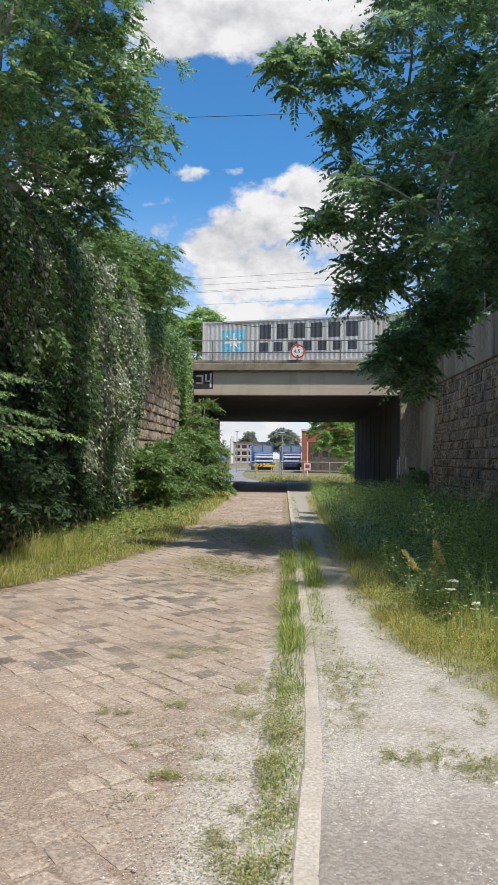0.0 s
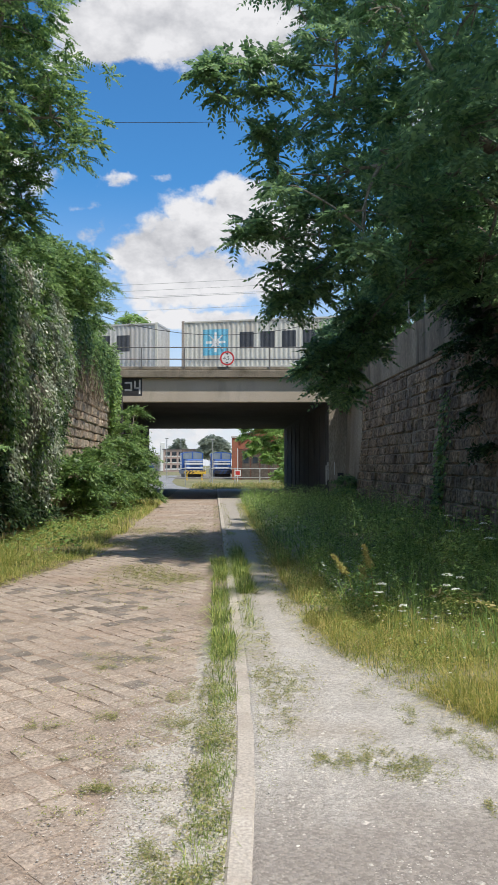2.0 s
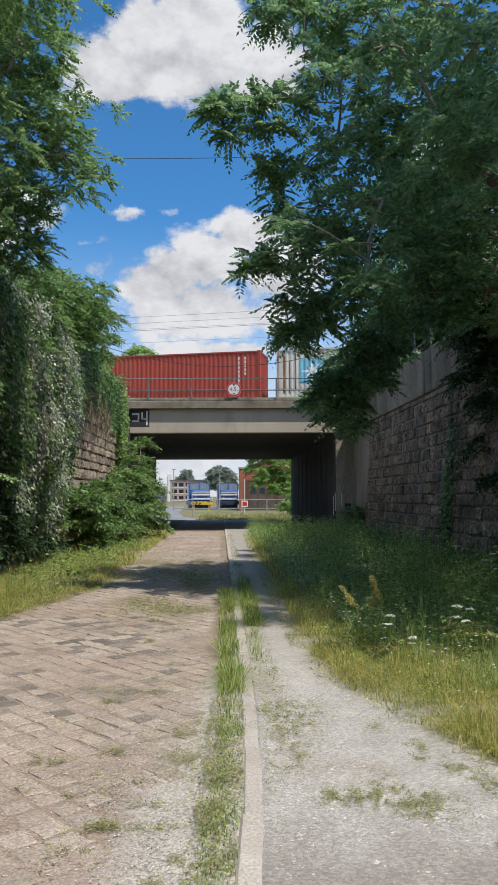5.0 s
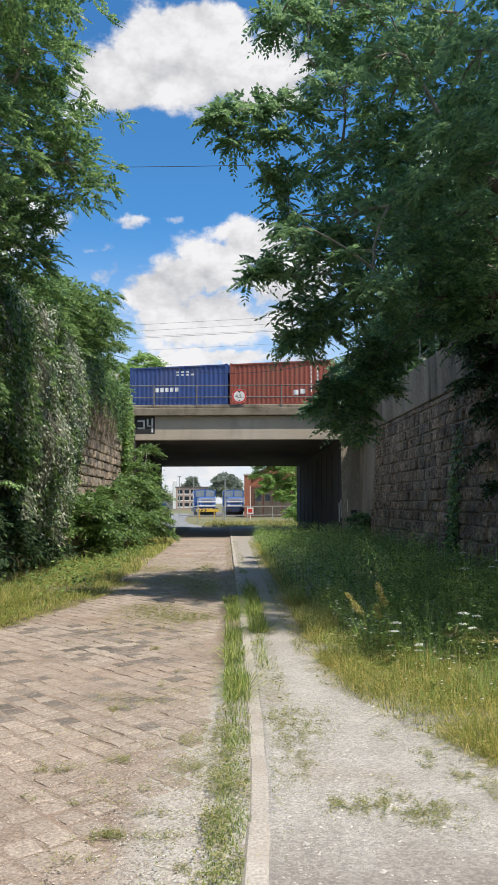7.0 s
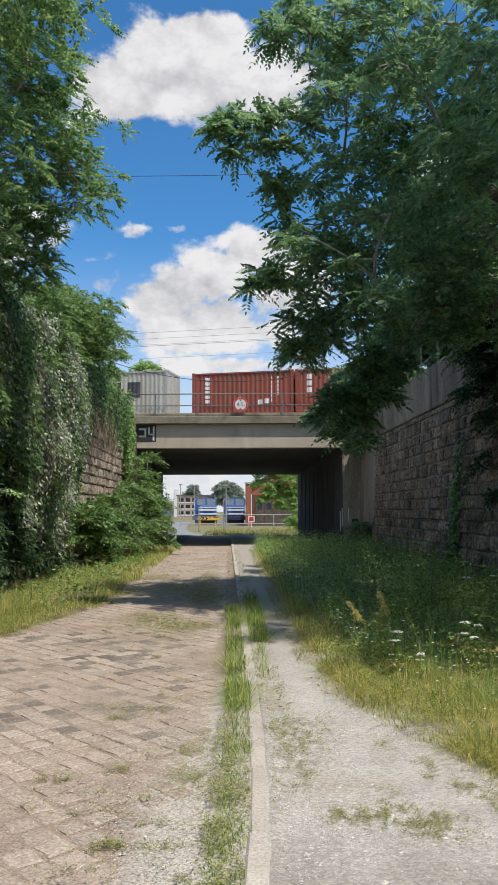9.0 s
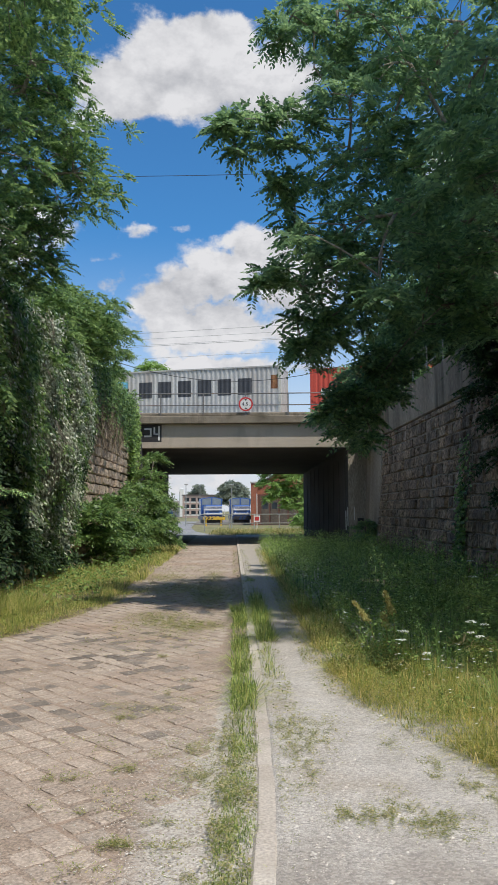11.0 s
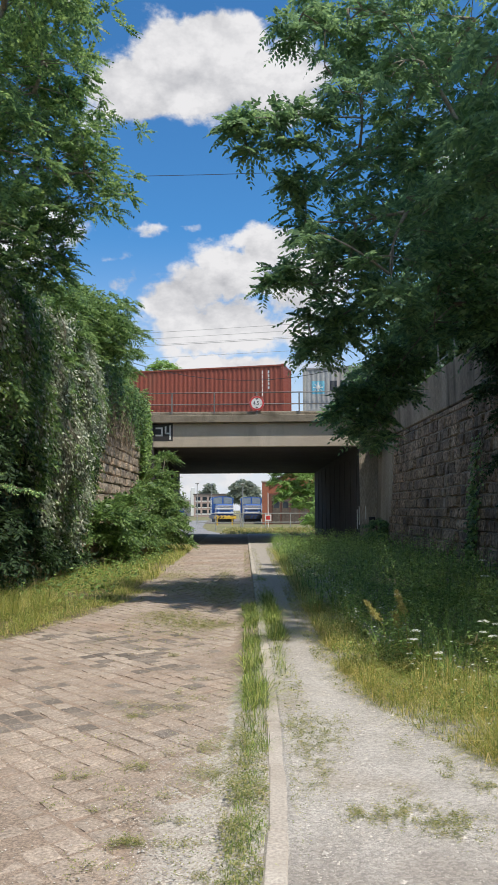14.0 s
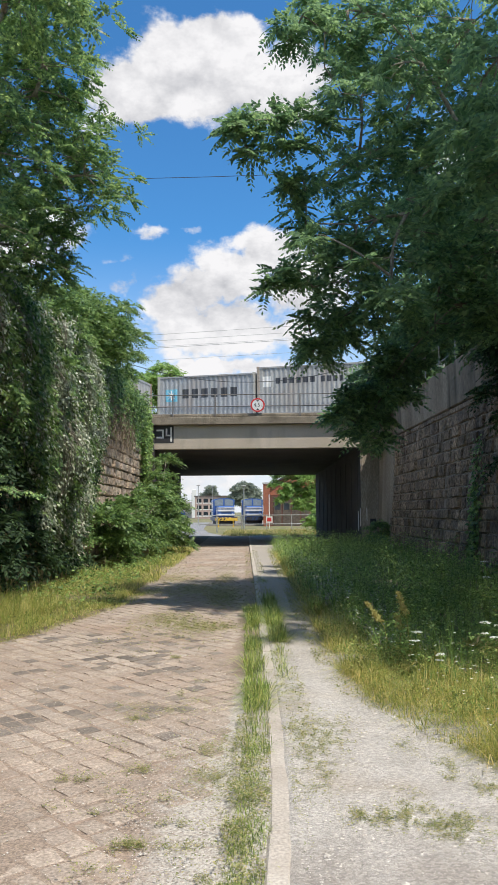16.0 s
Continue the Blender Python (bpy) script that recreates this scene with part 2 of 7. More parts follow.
def glass_mat():
    ma = bpy.data.materials.new("dark_window_glass")
    ma.use_nodes = True
    b = ma.node_tree.nodes["Principled BSDF"]
    b.inputs["Base Color"].default_value = (0.03, 0.04, 0.05, 1)
    b.inputs["Roughness"].default_value = 0.05
    return ma


SETT = gritty(mat("sett_stone", (0.43, 0.36, 0.295), (0.34, 0.27, 0.215), 0.8, 0.88, 0.4, 60, (0.385, 0.278, 0.208), 0.5, each=0.11, grain=0.3, world=True), 0.013, 0.82, 1.14, 0.5, True)
SETT_DARK = gritty(mat("dark_sett_stone", (0.19, 0.162, 0.138), (0.27, 0.23, 0.19), 1.6, 0.85, 0.4, 60, (0.36, 0.295, 0.235), 1.4, each=0.28, grain=0.3, world=True), 0.013, 0.82, 1.14, 0.5, True)
DUST = mat("road_dust", (0.37, 0.292, 0.228), (0.285, 0.222, 0.172), 0.9, 0.95, 0.6, 70, (0.34, 0.25, 0.188), 1.3, grain=0.4)
PATH = gritty(path_mat(), 0.014, 0.72, 1.15, 0.7)
gritty(DUST, 0.012, 0.82, 1.15, 0.5)
gravel_drift(DUST)
PEBBLE = mat("pebble_stone", (0.58, 0.54, 0.485), (0.45, 0.415, 0.37), 9, 0.9, 0.2, 60, each=0.25)
ASPHALT_FAR = mat("grey_asphalt", (0.22, 0.22, 0.22), (0.28, 0.275, 0.27), 0.5, 0.9, 0.3, 30)
KERB = mat("kerb_concrete", (0.53, 0.48, 0.42), (0.46, 0.41, 0.355), 1.6, 0.9, 0.3, 60, (0.42, 0.365, 0.305), 1.3, each=0.06, grain=0.25, world=True)
SOIL = mat("soil", (0.16, 0.12, 0.08), (0.22, 0.18, 0.12), 1.5, 0.98, 0.8, 30, (0.10, 0.12, 0.05), 0.8)
MEADOW = mat("meadow_ground", (0.15, 0.16, 0.06), (0.23, 0.205, 0.10), 0.4, 0.98, 0.8, 15, (0.26, 0.215, 0.12), 0.15)
CONCRETE = mat("weathered_concrete", (0.53, 0.465, 0.38), (0.455, 0.395, 0.315), 0.7, 0.9, 0.35, 40, (0.30, 0.265, 0.21), 0.9, streak=0.35, grain=0.2)
CONCRETE_ROUGH = mat("lichened_concrete", (0.29, 0.25, 0.19), (0.20, 0.17, 0.125), 2.5, 0.95, 0.9, 25, (0.13, 0.11, 0.078), 1.6)
CONCRETE_WALL = mat("streaked_concrete", (0.44, 0.385, 0.315), (0.30, 0.26, 0.21), 0.8, 0.92, 0.5, 30, (0.17, 0.145, 0.115), 0.9, streak=0.25)
# near-black base colour stands in for the shade below the bridge
SOFFIT = mat("shade_dark_concrete", (0.078, 0.076, 0.075), (0.058, 0.057, 0.056), 0.7, 0.95, 0.3, 30, (0.05, 0.049, 0.048), 0.5)
STONE = lime_streaks(mat("red_brown_sandstone", (0.36, 0.265, 0.185), (0.21, 0.152, 0.108), 1.1, 0.92, 1.0, 9, (0.095, 0.074, 0.058), 0.8, each=0.3, grain=0.7, world=True, deep=0.10), (0.42, 0.355, 0.29))
COPING = mat("stained_coping_concrete", (0.37, 0.305, 0.235), (0.22, 0.178, 0.135), 1.6, 0.92, 0.7, 30, (0.10, 0.083, 0.064), 1.5, streak=0.2)
STONE_PALE = mat("warm_sandstone", (0.55, 0.44, 0.33), (0.44, 0.34, 0.255), 1.6, 0.92, 1.0, 11, (0.22, 0.165, 0.12), 0.9, each=0.22, world=True, deep=0.08, grain=0.5)
LIME_MORTAR = mat("pale_lime_mortar", (0.36, 0.315, 0.26), (0.22, 0.19, 0.155), 1.8, 0.95, 0.5, 30, (0.13, 0.11, 0.09), 0.9, grain=0.4, world=True)
MORTAR = mat("dark_mortar", (0.135, 0.11, 0.088), (0.085, 0.07, 0.058), 3, 0.97, 0.8, 35)
BALLAST = mat("ballast", (0.24, 0.21, 0.18), (0.15, 0.13, 0.11), 14, 0.95, 1.0, 30)
STEEL = mat("galvanised_steel", (0.46, 0.47, 0.46), (0.36, 0.37, 0.36), 4, 0.55, 0.1, 50, (0.27, 0.24, 0.2), 2.5, metal=0.5)
RAIL_PAINT = mat("dull_railing_paint", (0.20, 0.195, 0.185), (0.14, 0.135, 0.125), 4, 0.6, 0.1, 50, (0.20, 0.13, 0.08), 2.5, metal=0.2)
RAILSTEEL = mat("rail_steel", (0.30, 0.24, 0.20), (0.22, 0.16, 0.12), 6, 0.5, 0.2, 50, metal=0.6)
RUST = mat("rust", (0.33, 0.15, 0.065), (0.22, 0.10, 0.05), 3, 0.9, 0.4, 30, (0.42, 0.25, 0.12), 2)
POST_RUST = mat("rust_spotted_paint", (0.42, 0.39, 0.35), (0.34, 0.27, 0.21), 3, 0.8, 0.3, 30, (0.30, 0.155, 0.08), 1.6, streak=0.4)
BLACK = mat("black_paint", (0.03, 0.03, 0.033), (0.04, 0.04, 0.042), 3, 0.6, 0.1, 30)
WHITE = mat("white_paint", (0.80, 0.80, 0.78), (0.74, 0.74, 0.71), 3, 0.5, 0.1, 30)
RED = mat("sign_red", (0.62, 0.04, 0.04), (0.55, 0.05, 0.045), 4, 0.45, 0.05, 30)
GLASS = glass_mat()
BARK = mat("bark", (0.17, 0.14, 0.11), (0.11, 0.09, 0.07), 5, 0.95, 1.0, 25, streak=0.3)
TWIG = mat("twig_bark", (0.30, 0.27, 0.22), (0.21, 0.18, 0.14), 6, 0.95, 0.5, 25)
LEAF_RIGHT = leaf_mat("tree_of_heaven_leaf", [(0.088, 0.168, 0.09), (0.133, 0.237, 0.115), (0.183, 0.308, 0.138), (0.26, 0.40, 0.175)], 0.42, 0.55)
LEAF_LOCUST = leaf_mat("locust_leaf", [(0.07, 0.142, 0.064), (0.115, 0.218, 0.082), (0.185, 0.31, 0.106), (0.31, 0.45, 0.155)], 0.42, 0.5)
LEAF_SHRUB = leaf_mat("shrub_leaf", [(0.045, 0.09, 0.03), (0.1, 0.19, 0.055), (0.18, 0.3, 0.09), (0.29, 0.42, 0.14)], 0.42, 0.4)
LEAF_GREY = leaf_mat("grey_green_vine_leaf", [(0.16, 0.20, 0.12), (0.31, 0.36, 0.24), (0.49, 0.53, 0.41), (0.68, 0.70, 0.58)], 0.42, 0.25)
LEAF_FAR = leaf_mat("far_leaf", [(0.15, 0.27, 0.075), (0.24, 0.39, 0.11), (0.35, 0.50, 0.16)], 0.6, 0.45)
# leaf tones greyed and lightened to paint in distance haze
LEAF_HAZED = leaf_mat("hazed_far_leaf", [(0.21, 0.25, 0.20), (0.27, 0.31, 0.25), (0.32, 0.365, 0.29)], 0.6, 0.4)
NEEDLE = leaf_mat("fir_needle", [(0.075, 0.169, 0.069), (0.182, 0.36, 0.128), (0.524, 0.7, 0.244)], 0.5, 0.1)
WEED = leaf_mat("olive_weed", [(0.13, 0.165, 0.055), (0.22, 0.265, 0.085), (0.35, 0.36, 0.14), (0.52, 0.45, 0.23)], 0.6, 0.4)
# leaf tones darkened to stand in for deep shade against the walls
LEAF_SHADED = leaf_mat("shaded_leaf", [(0.011, 0.026, 0.01), (0.034, 0.071, 0.026), (0.077, 0.145, 0.052)], 0.75, 0.35)
GRASS_GREEN = leaf_mat("green_grass", [(0.064, 0.105, 0.022), (0.152, 0.232, 0.052), (0.291, 0.404, 0.091), (0.593, 0.562, 0.197)], 0.55, 0.3)
GRASS_FRESH = leaf_mat("mixed_verge_grass", [(0.115, 0.165, 0.038), (0.25, 0.315, 0.072), (0.43, 0.445, 0.12), (0.66, 0.55, 0.25)], 0.6, 0.4)
GRASS_MIXED = leaf_mat("yellowing_grass", [(0.115, 0.16, 0.036), (0.26, 0.305, 0.072), (0.46, 0.45, 0.125), (0.74, 0.61, 0.28)], 0.6, 0.45)
GRASS_DRY = leaf_mat("drying_grass", [(0.1, 0.129, 0.03), (0.222, 0.245, 0.063), (0.405, 0.378, 0.125), (0.674, 0.54, 0.275)], 0.6, 0.4)
GRASS_DARK = leaf_mat("lush_weeds", [(0.072, 0.135, 0.036), (0.148, 0.255, 0.066), (0.25, 0.385, 0.10), (0.36, 0.49, 0.155)], 0.55, 0.42)
PETAL = leaf_mat("white_petal", [(0.7, 0.7, 0.62), (0.82, 0.82, 0.76)], 0.6, 0.3)
GOLD = leaf_mat("golden_seed", [(0.414, 0.378, 0.128), (0.522, 0.493, 0.176), (0.36, 0.294, 0.096)], 0.7, 0.2)
DRY_STEM = mat("dry_brown_stem", (0.30, 0.245, 0.18), (0.21, 0.165, 0.115), 5, 0.95, 0.3, 30)


def paint(name, c, fade=0.86, dirt=(0.28, 0.2, 0.14)):
    return mat(name, c, tuple(v * fade for v in c), 1.2, 0.55, 0.12, 25, tuple(0.6 * a + 0.4 * d for a, d in zip(c, dirt)), 0.8, streak=0.3, grain=0.2)


# ---- building tools ----
ROAD = pose(0, 0, 0, 0, 0, 2.62)  # across the road, along the road, up


def part(name, data, material, parent, label=""):
    """Links a bmesh or a mesh as one object under a thing or a part."""
    if isinstance(data, bmesh.types.BMesh):
        me = bpy.data.meshes.new(name)
        bmesh.ops.recalc_face_normals(data, faces=data.faces[:])
        data.to_mesh(me)
        data.free()
    else:
        me = data
    if not me.materials:
        me.materials.append(material)
    ob = new(name, me)
    if parent:
        ob.parent = parent
    if label:
        tagged(ob, label)
    return ob


def thing(name, m, label, category, group="", kind=""):
    ob = new(name)
    ob.empty_display_size = 0.2
    ob.matrix_world = m
    return tagged(ob, label, category, group, kind)


def box(bm, x0, x1, y0, y1, z0, z1, chamfer=0.0):
    c = Matrix.LocRotScale(((x0 + x1) / 2, (y0 + y1) / 2, (z0 + z1) / 2), None, (x1 - x0, y1 - y0, z1 - z0))
    r = bmesh.ops.create_cube(bm, size=1.0, matrix=c)
    if chamfer:
        ed = list({e for v in r["verts"] for e in v.link_edges})
        bmesh.ops.bevel(bm, geom=ed, offset=chamfer, segments=1, affect="EDGES", clamp_overlap=True)
    return bm


def boxes(*specs, chamfer=0.0):
    bm = bmesh.new()
    for s in specs:
        box(bm, *s, chamfer=chamfer)
    return bm


def rod(bm, a, b, r0, r1=None, n=8):
    """A round bar from a to b."""
    a, b = Vector(a), Vector(b)
    q = (b - a).to_track_quat("Z", "Y").to_matrix().to_4x4()
    bmesh.ops.create_cone(bm, cap_ends=True, segments=n, radius1=r0, radius2=r0 if r1 is None else r1, depth=(b - a).length,
                          matrix=Matrix.Translation((a + b) / 2) @ q)
    return bm


def rods(*specs, n=8):
    bm = bmesh.new()
    for s in specs:
        rod(bm, *s, n=n)
    return bm


def tube(points, radii, n=6):
    """A bent, tapering tube through the points, as vertex rings."""
    V, Fc = [], []
    for i, p in enumerate(points):
        p = Vector(p)
        d = Vector(points[min(i + 1, len(points) - 1)]) - Vector(points[max(i - 1, 0)])
        q = d.to_track_quat("Z", "Y")
        for k in range(n):
            a = 2 * math.pi * k / n
            V.append(p + q @ Vector((math.cos(a) * radii[i], math.sin(a) * radii[i], 0)))
    for i in range(len(points) - 1):
        for k in range(n):
            Fc.append((i * n + k, i * n + (k + 1) % n, (i + 1) * n + (k + 1) % n, (i + 1) * n + k))
    Fc.append(tuple(range(n))[::-1])
    Fc.append(tuple(range((len(points) - 1) * n, len(points) * n)))
    return V, Fc


def mesh_of(name, V, Fc, material=None, smooth=False):
    me = bpy.data.meshes.new(name)
    me.from_pydata([tuple(v) for v in V], [], Fc)
    if material:
        me.materials.append(material)
    if smooth:
        me.polygons.foreach_set("use_smooth", [True] * len(me.polygons))
    me.update()
    return me


def mesh_np(name, P, material):
    """Loose polygons with equal corner counts, from an array (polygon, corner, xyz)."""
    n, k, _ = P.shape
    me = bpy.data.meshes.new(name)
    me.vertices.add(n * k)
    me.vertices.foreach_set("co", P.reshape(-1).astype(np.float32))
    me.loops.add(n * k)
    me.loops.foreach_set("vertex_index", np.arange(n * k, dtype=np.int32))
    me.polygons.add(n)
    me.polygons.foreach_set("loop_start", np.arange(0, n * k, k, dtype=np.int32))
    me.materials.append(material)
    me.update(calc_edges=True)
    return me


def mesh_blades(name, P, material):
    """Blades from an array (blade, 5, xyz): a quad below and a triangle at the tip."""
    n = len(P)
    me = bpy.data.meshes.new(name)
    me.vertices.add(n * 5)
    me.vertices.foreach_set("co", P.reshape(-1).astype(np.float32))
    idx = (np.arange(n, dtype=np.int32)[:, None] * 5 + np.array([0, 1, 2, 4, 4, 2, 3], dtype=np.int32)[None]).reshape(-1)
    me.loops.add(n * 7)
    me.loops.foreach_set("vertex_index", idx)
    me.polygons.add(n * 2)
    me.polygons.foreach_set("loop_start", (np.arange(n, dtype=np.int32)[:, None] * 7 + np.array([0, 4], dtype=np.int32)[None]).reshape(-1))
    me.materials.append(material)
    me.update(calc_edges=True)
    return me


def unit(a):
    return a / np.maximum(np.linalg.norm(a, axis=-1, keepdims=True), 1e-9)


def leaflets(B, D, Nn, length, width):
    """Pointed leaves at B along D, with the face normal Nn: kite-shaped polygons."""
    S = np.cross(D, Nn)
    L, W = length[:, None], width[:, None]
    dip = -Nn * L * 0.12
    return np.stack([B, B + D * L * 0.42 + S * W * 0.56 + dip * 0.5, B + D * L + dip * 1.6, B + D * L * 0.42 - S * W * 0.56 + dip * 0.5], 1)


def pinnate(rs, P, D, length, pairs, leaf, width, droop=0.35):
    """Compound leaves: leaflets in pairs along a drooping stalk."""
    n = len(P)
    D = unit(D)
    up = np.array([0, 0, 1.0]) + rs.normal(0, 0.35, (n, 3))
    S = unit(np.cross(D, up))
    U = unit(np.cross(S, D))
    out = []
    for j in range(pairs + 1):
        f = (j + 0.7) / (pairs + 0.7)
        base = P + D * (length * f)[:, None] - np.array([0, 0, 1.0]) * (droop * length * f * f)[:, None]
        k = 0.65 + 0.5 * math.sin(math.pi * min(f, 0.85))
        for side in ((-1, 1) if j < pairs else (0,)):
            d = unit(D * (0.45 if side else 1) + S * side * 0.9 - np.array([0, 0, 0.3]) + rs.normal(0, 0.12, (n, 3)))
            out.append(leaflets(base, d, unit(U + rs.normal(0, 0.3, (n, 3))), leaf * k * rs.uniform(0.8, 1.15, n), width * k * np.ones(n)))
    return np.concatenate(out)


# ---- ground, road, footpath ----
def put(ob, m=ROAD):
    ob.matrix_world = m
    return ob


def lerp(x, xs, ys):
    return float(np.interp(x, xs, ys))


def road_left(s):
    return lerp(s, (0, 6, 9.4, 10.6, 12.5, 14.5, 33.5, 60), (-5.4, -4.6, -3.5, -2.96, -2.5, -2.2, -2.3, -2.4))


def kerb_at(s):
    return lerp(s, (-6, 2.8, 3.5, 4.4, 5.9, 14.5, 36, 60), (-0.05, 0.03, 0.076, 0.132, 0.165, 0.2, 0.2, 0.25))


def path_right(s):
    return lerp(s, (-6, 3.6, 4.61, 5.47, 6.34, 8, 10.6, 16, 29, 36), (2.6, 2.3, 1.75, 1.34, 1.08, 0.98, 0.98, 1.02, 1.12, 1.2))


def no_rise(l, s):
    return 0.0


def road_rise(l, s):
    """Soil has gathered against the kerb; farther on the joints are washed out."""
    near = max(0.0, min(1.0, 1 - (kerb_at(s) - l) / 0.34)) * 0.061 * lerp(s, (0, 10, 14), (1, 0.8, 0.1))
    return near + lerp(s, (4.0, 6.5), (0.003, -0.001))


def path_rise(l, s):
    """Gravel spills a little way onto the kerbstones."""
    d = l - kerb_at(s)
    return 0.012 * max(0.0, 1 - abs(d - 0.125) / 0.045) + (0.010 * noise.noise(Vector((l * 30, s * 7, 5))) if d < 0.17 else 0.0) - (0.012 if d < 0.09 else 0.0)


def verge_rise(l, s):
    """The verge runs out level with the lane."""
    return -0.035 * max(0.0, 1 - (road_left(s) - l) / 0.6)


def sheet(name, s0, s1, left, right, z, ns, nl, wob, material, rise=no_rise):
    """A strip of ground along the road between two edges, slightly uneven."""
    V, Fc = [], []
    for i in range(ns + 1):
        s = s0 + (s1 - s0) * i / ns
        a, b = left(s), right(s)
        for j in range(nl + 1):
            l = a + (b - a) * j / nl
            h = noise.noise(Vector((l * 1.3, s * 1.3, 7))) * wob + noise.noise(Vector((l * 5, s * 5, 2))) * wob * 0.4
            V.append((l, s, z + h + rise(l, s)))
    for i in range(ns):
        for j in range(nl):
            k = i * (nl + 1) + j
            Fc.append((k, k + 1, k + nl + 2, k + nl + 1))
    return mesh_of(name, V, Fc, material, True)


def ground():
    V = [(x, y, -0.2) for y in (-400, 0, 54, 70, 140, 400, 3000) for x in (-2500, -400, -60, 0, 60, 400, 2500)]
    Fc = [(r * 7 + c, r * 7 + c + 1, r * 7 + c + 8, r * 7 + c + 7) for r in range(6) for c in range(6)]
    g = part("ground", mesh_of("ground", V, Fc), MEADOW, None)
    tagged(g, "dry grassy open ground reaching the horizon", "ground", kind="structure")
    road = put(part("road", sheet("road", -8, 54, lambda s: road_left(s) - 0.4, lambda s: kerb_at(s) + 0.04, -0.067, 240, 40, 0.006, DUST, road_rise), DUST, None))
    tagged(road, "old cobbled lane, dusty pinkish grey setts with weeds in the joints", "road", kind="structure")
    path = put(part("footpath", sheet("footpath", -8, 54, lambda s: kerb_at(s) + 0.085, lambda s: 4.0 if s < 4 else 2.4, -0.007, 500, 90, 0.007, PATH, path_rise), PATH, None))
    tagged(path, "worn footpath of pale gravel over asphalt", "pavement", kind="structure")
    left = put(part("verge_left", sheet("verge", -8, 54, lambda s: -7.0, lambda s: road_left(s) - 0.02, -0.03, 120, 16, 0.03, SOIL, verge_rise), SOIL, None))
    tagged(left, "earth verge under long grass beside the lane", "verge", kind="structure")
    right = put(part("verge_right", sheet("verge", -8, 54, lambda s: path_right(s) - 0.05, lambda s: 6.6, -0.035, 140, 16, 0.05, SOIL), SOIL, None))
    tagged(right, "earth verge under tall weeds along the wall", "verge", kind="structure")
    far_road = part("far_road", mesh_of("far_road", [(-16, 70, -0.13), (-9, 57, -0.13), (-5, 51.5, -0.13), (-1.3, 51.5, -0.13), (-4.5, 58, -0.13), (-6.2, 66, -0.13), (-8.0, 80, -0.13), (-12, 130, -0.13), (-24, 130, -0.13)],
                                            [(0, 1, 2, 3, 4, 5, 6, 7, 8)]), ASPHALT_FAR, None)
    tagged(far_road, "grey asphalt road bending away beyond the bridge", "road", kind="structure")
    return road


the_road = ground()


def kerb():
    k = thing("kerb", ROAD, "row of sandy concrete kerbstones beside the lane", "kerb", kind="structure")
    rs = random.Random(5)
    s = -6.0
    base = bmesh.new()
    box(base, 0, 0.12, 0, 0.992, -0.16, 0.0, 0.014)
    me = None
    while s < 52:
        a, b = kerb_at(s), kerb_at(s + 1)
        if me is None:
            ob = part("kerbstone", base, KERB, k)
            me = ob.data
        else:
            ob = part("kerbstone", me, KERB, k)
        ob.matrix_local = pose(a + rs.uniform(-0.005, 0.005), s, rs.uniform(-0.004, 0.003), rs.uniform(-0.2, 0.2), rs.uniform(-0.8, 0.8), math.degrees(math.atan(a - b)))
        s += 1.0


kerb()


# ---- embankments and walls ----
WL, WR, TOP = -4.45, 6.4, 6.12  # wall faces across the road, top of the walls


def rd(l, s, z=0.0):
    return ROAD @ Vector((l, s, z))


def embankment(name, corners, label):
    """A raised plateau with sloping banks; corners given round the top."""
    n = len(corners)
    c = sum((Vector(p).xy for p in corners), Vector((0, 0))) / n
    V = [(*Vector(p).xy, 5.5) for p in corners]
    for p, out in zip(corners, [p[2] for p in corners]):
        d = (Vector(p).xy - c).normalized() * out
        V.append((p[0] + d.x, p[1] + d.y, -0.25))
    Fc = [tuple(range(n))] + [(i, (i + 1) % n, n + (i + 1) % n, n + i) for i in range(n)]
    ob = part(name, mesh_of(name, V, Fc), MEADOW, None)
    return tagged(ob, label, "embankment", kind="structure")


def plan(l, s, out):
    v = rd(l, s)
    return (v.x, v.y, out)


embankment("embankment_right", [plan(WR + 0.55, -8, 0), plan(WR + 0.55, 36, 0), plan(5.75, 36.3, 0), plan(5.75, 50.8, 0), (30, 55, 8), (240, 12, 8), (240, -48, 8), (20, -8, 4)],
           "grassy railway embankment behind the wall")
embankment("embankment_left", [plan(WL - 0.6, -8, 0), (-40, 6, 8), (-240, 55, 8), (-240, 112, 8), (-30, 62, 8), plan(-4.6, 51, 0), plan(-4.6, 36.3, 0), plan(WL - 0.6, 36, 0)],
           "grassy railway embankment behind the wall")


def rock(rs, w, d, h, bulge):
    """A hewn block: rough, slightly pillowed face towards +x."""
    V = []
    for x, inset in ((-d, 0.0), (0.0, 0.0), (bulge, 0.03)):
        for y, z in ((0, 0), (1, 0), (1, 1), (0, 1)):
            yy = inset if y == 0 else w - inset
            zz = inset if z == 0 else h - inset
            V.append((x + (rs.uniform(-0.012, 0.012) if inset else 0), yy + rs.uniform(-0.018, 0.018), zz + rs.uniform(-0.016, 0.016)))
    V.append((bulge + rs.uniform(0.0, 0.02), w * rs.uniform(0.35, 0.65), h * rs.uniform(0.35, 0.65)))
    Fc = []
    for a in (0, 4):
        for i in range(4):
            j = (i + 1) % 4
            Fc.append((a + i, a + j, a + 4 + j, a + 4 + i))
    Fc += [(8, 9, 12), (9, 10, 12), (10, 11, 12), (11, 8, 12)]
    return mesh_of("stone", V, Fc)


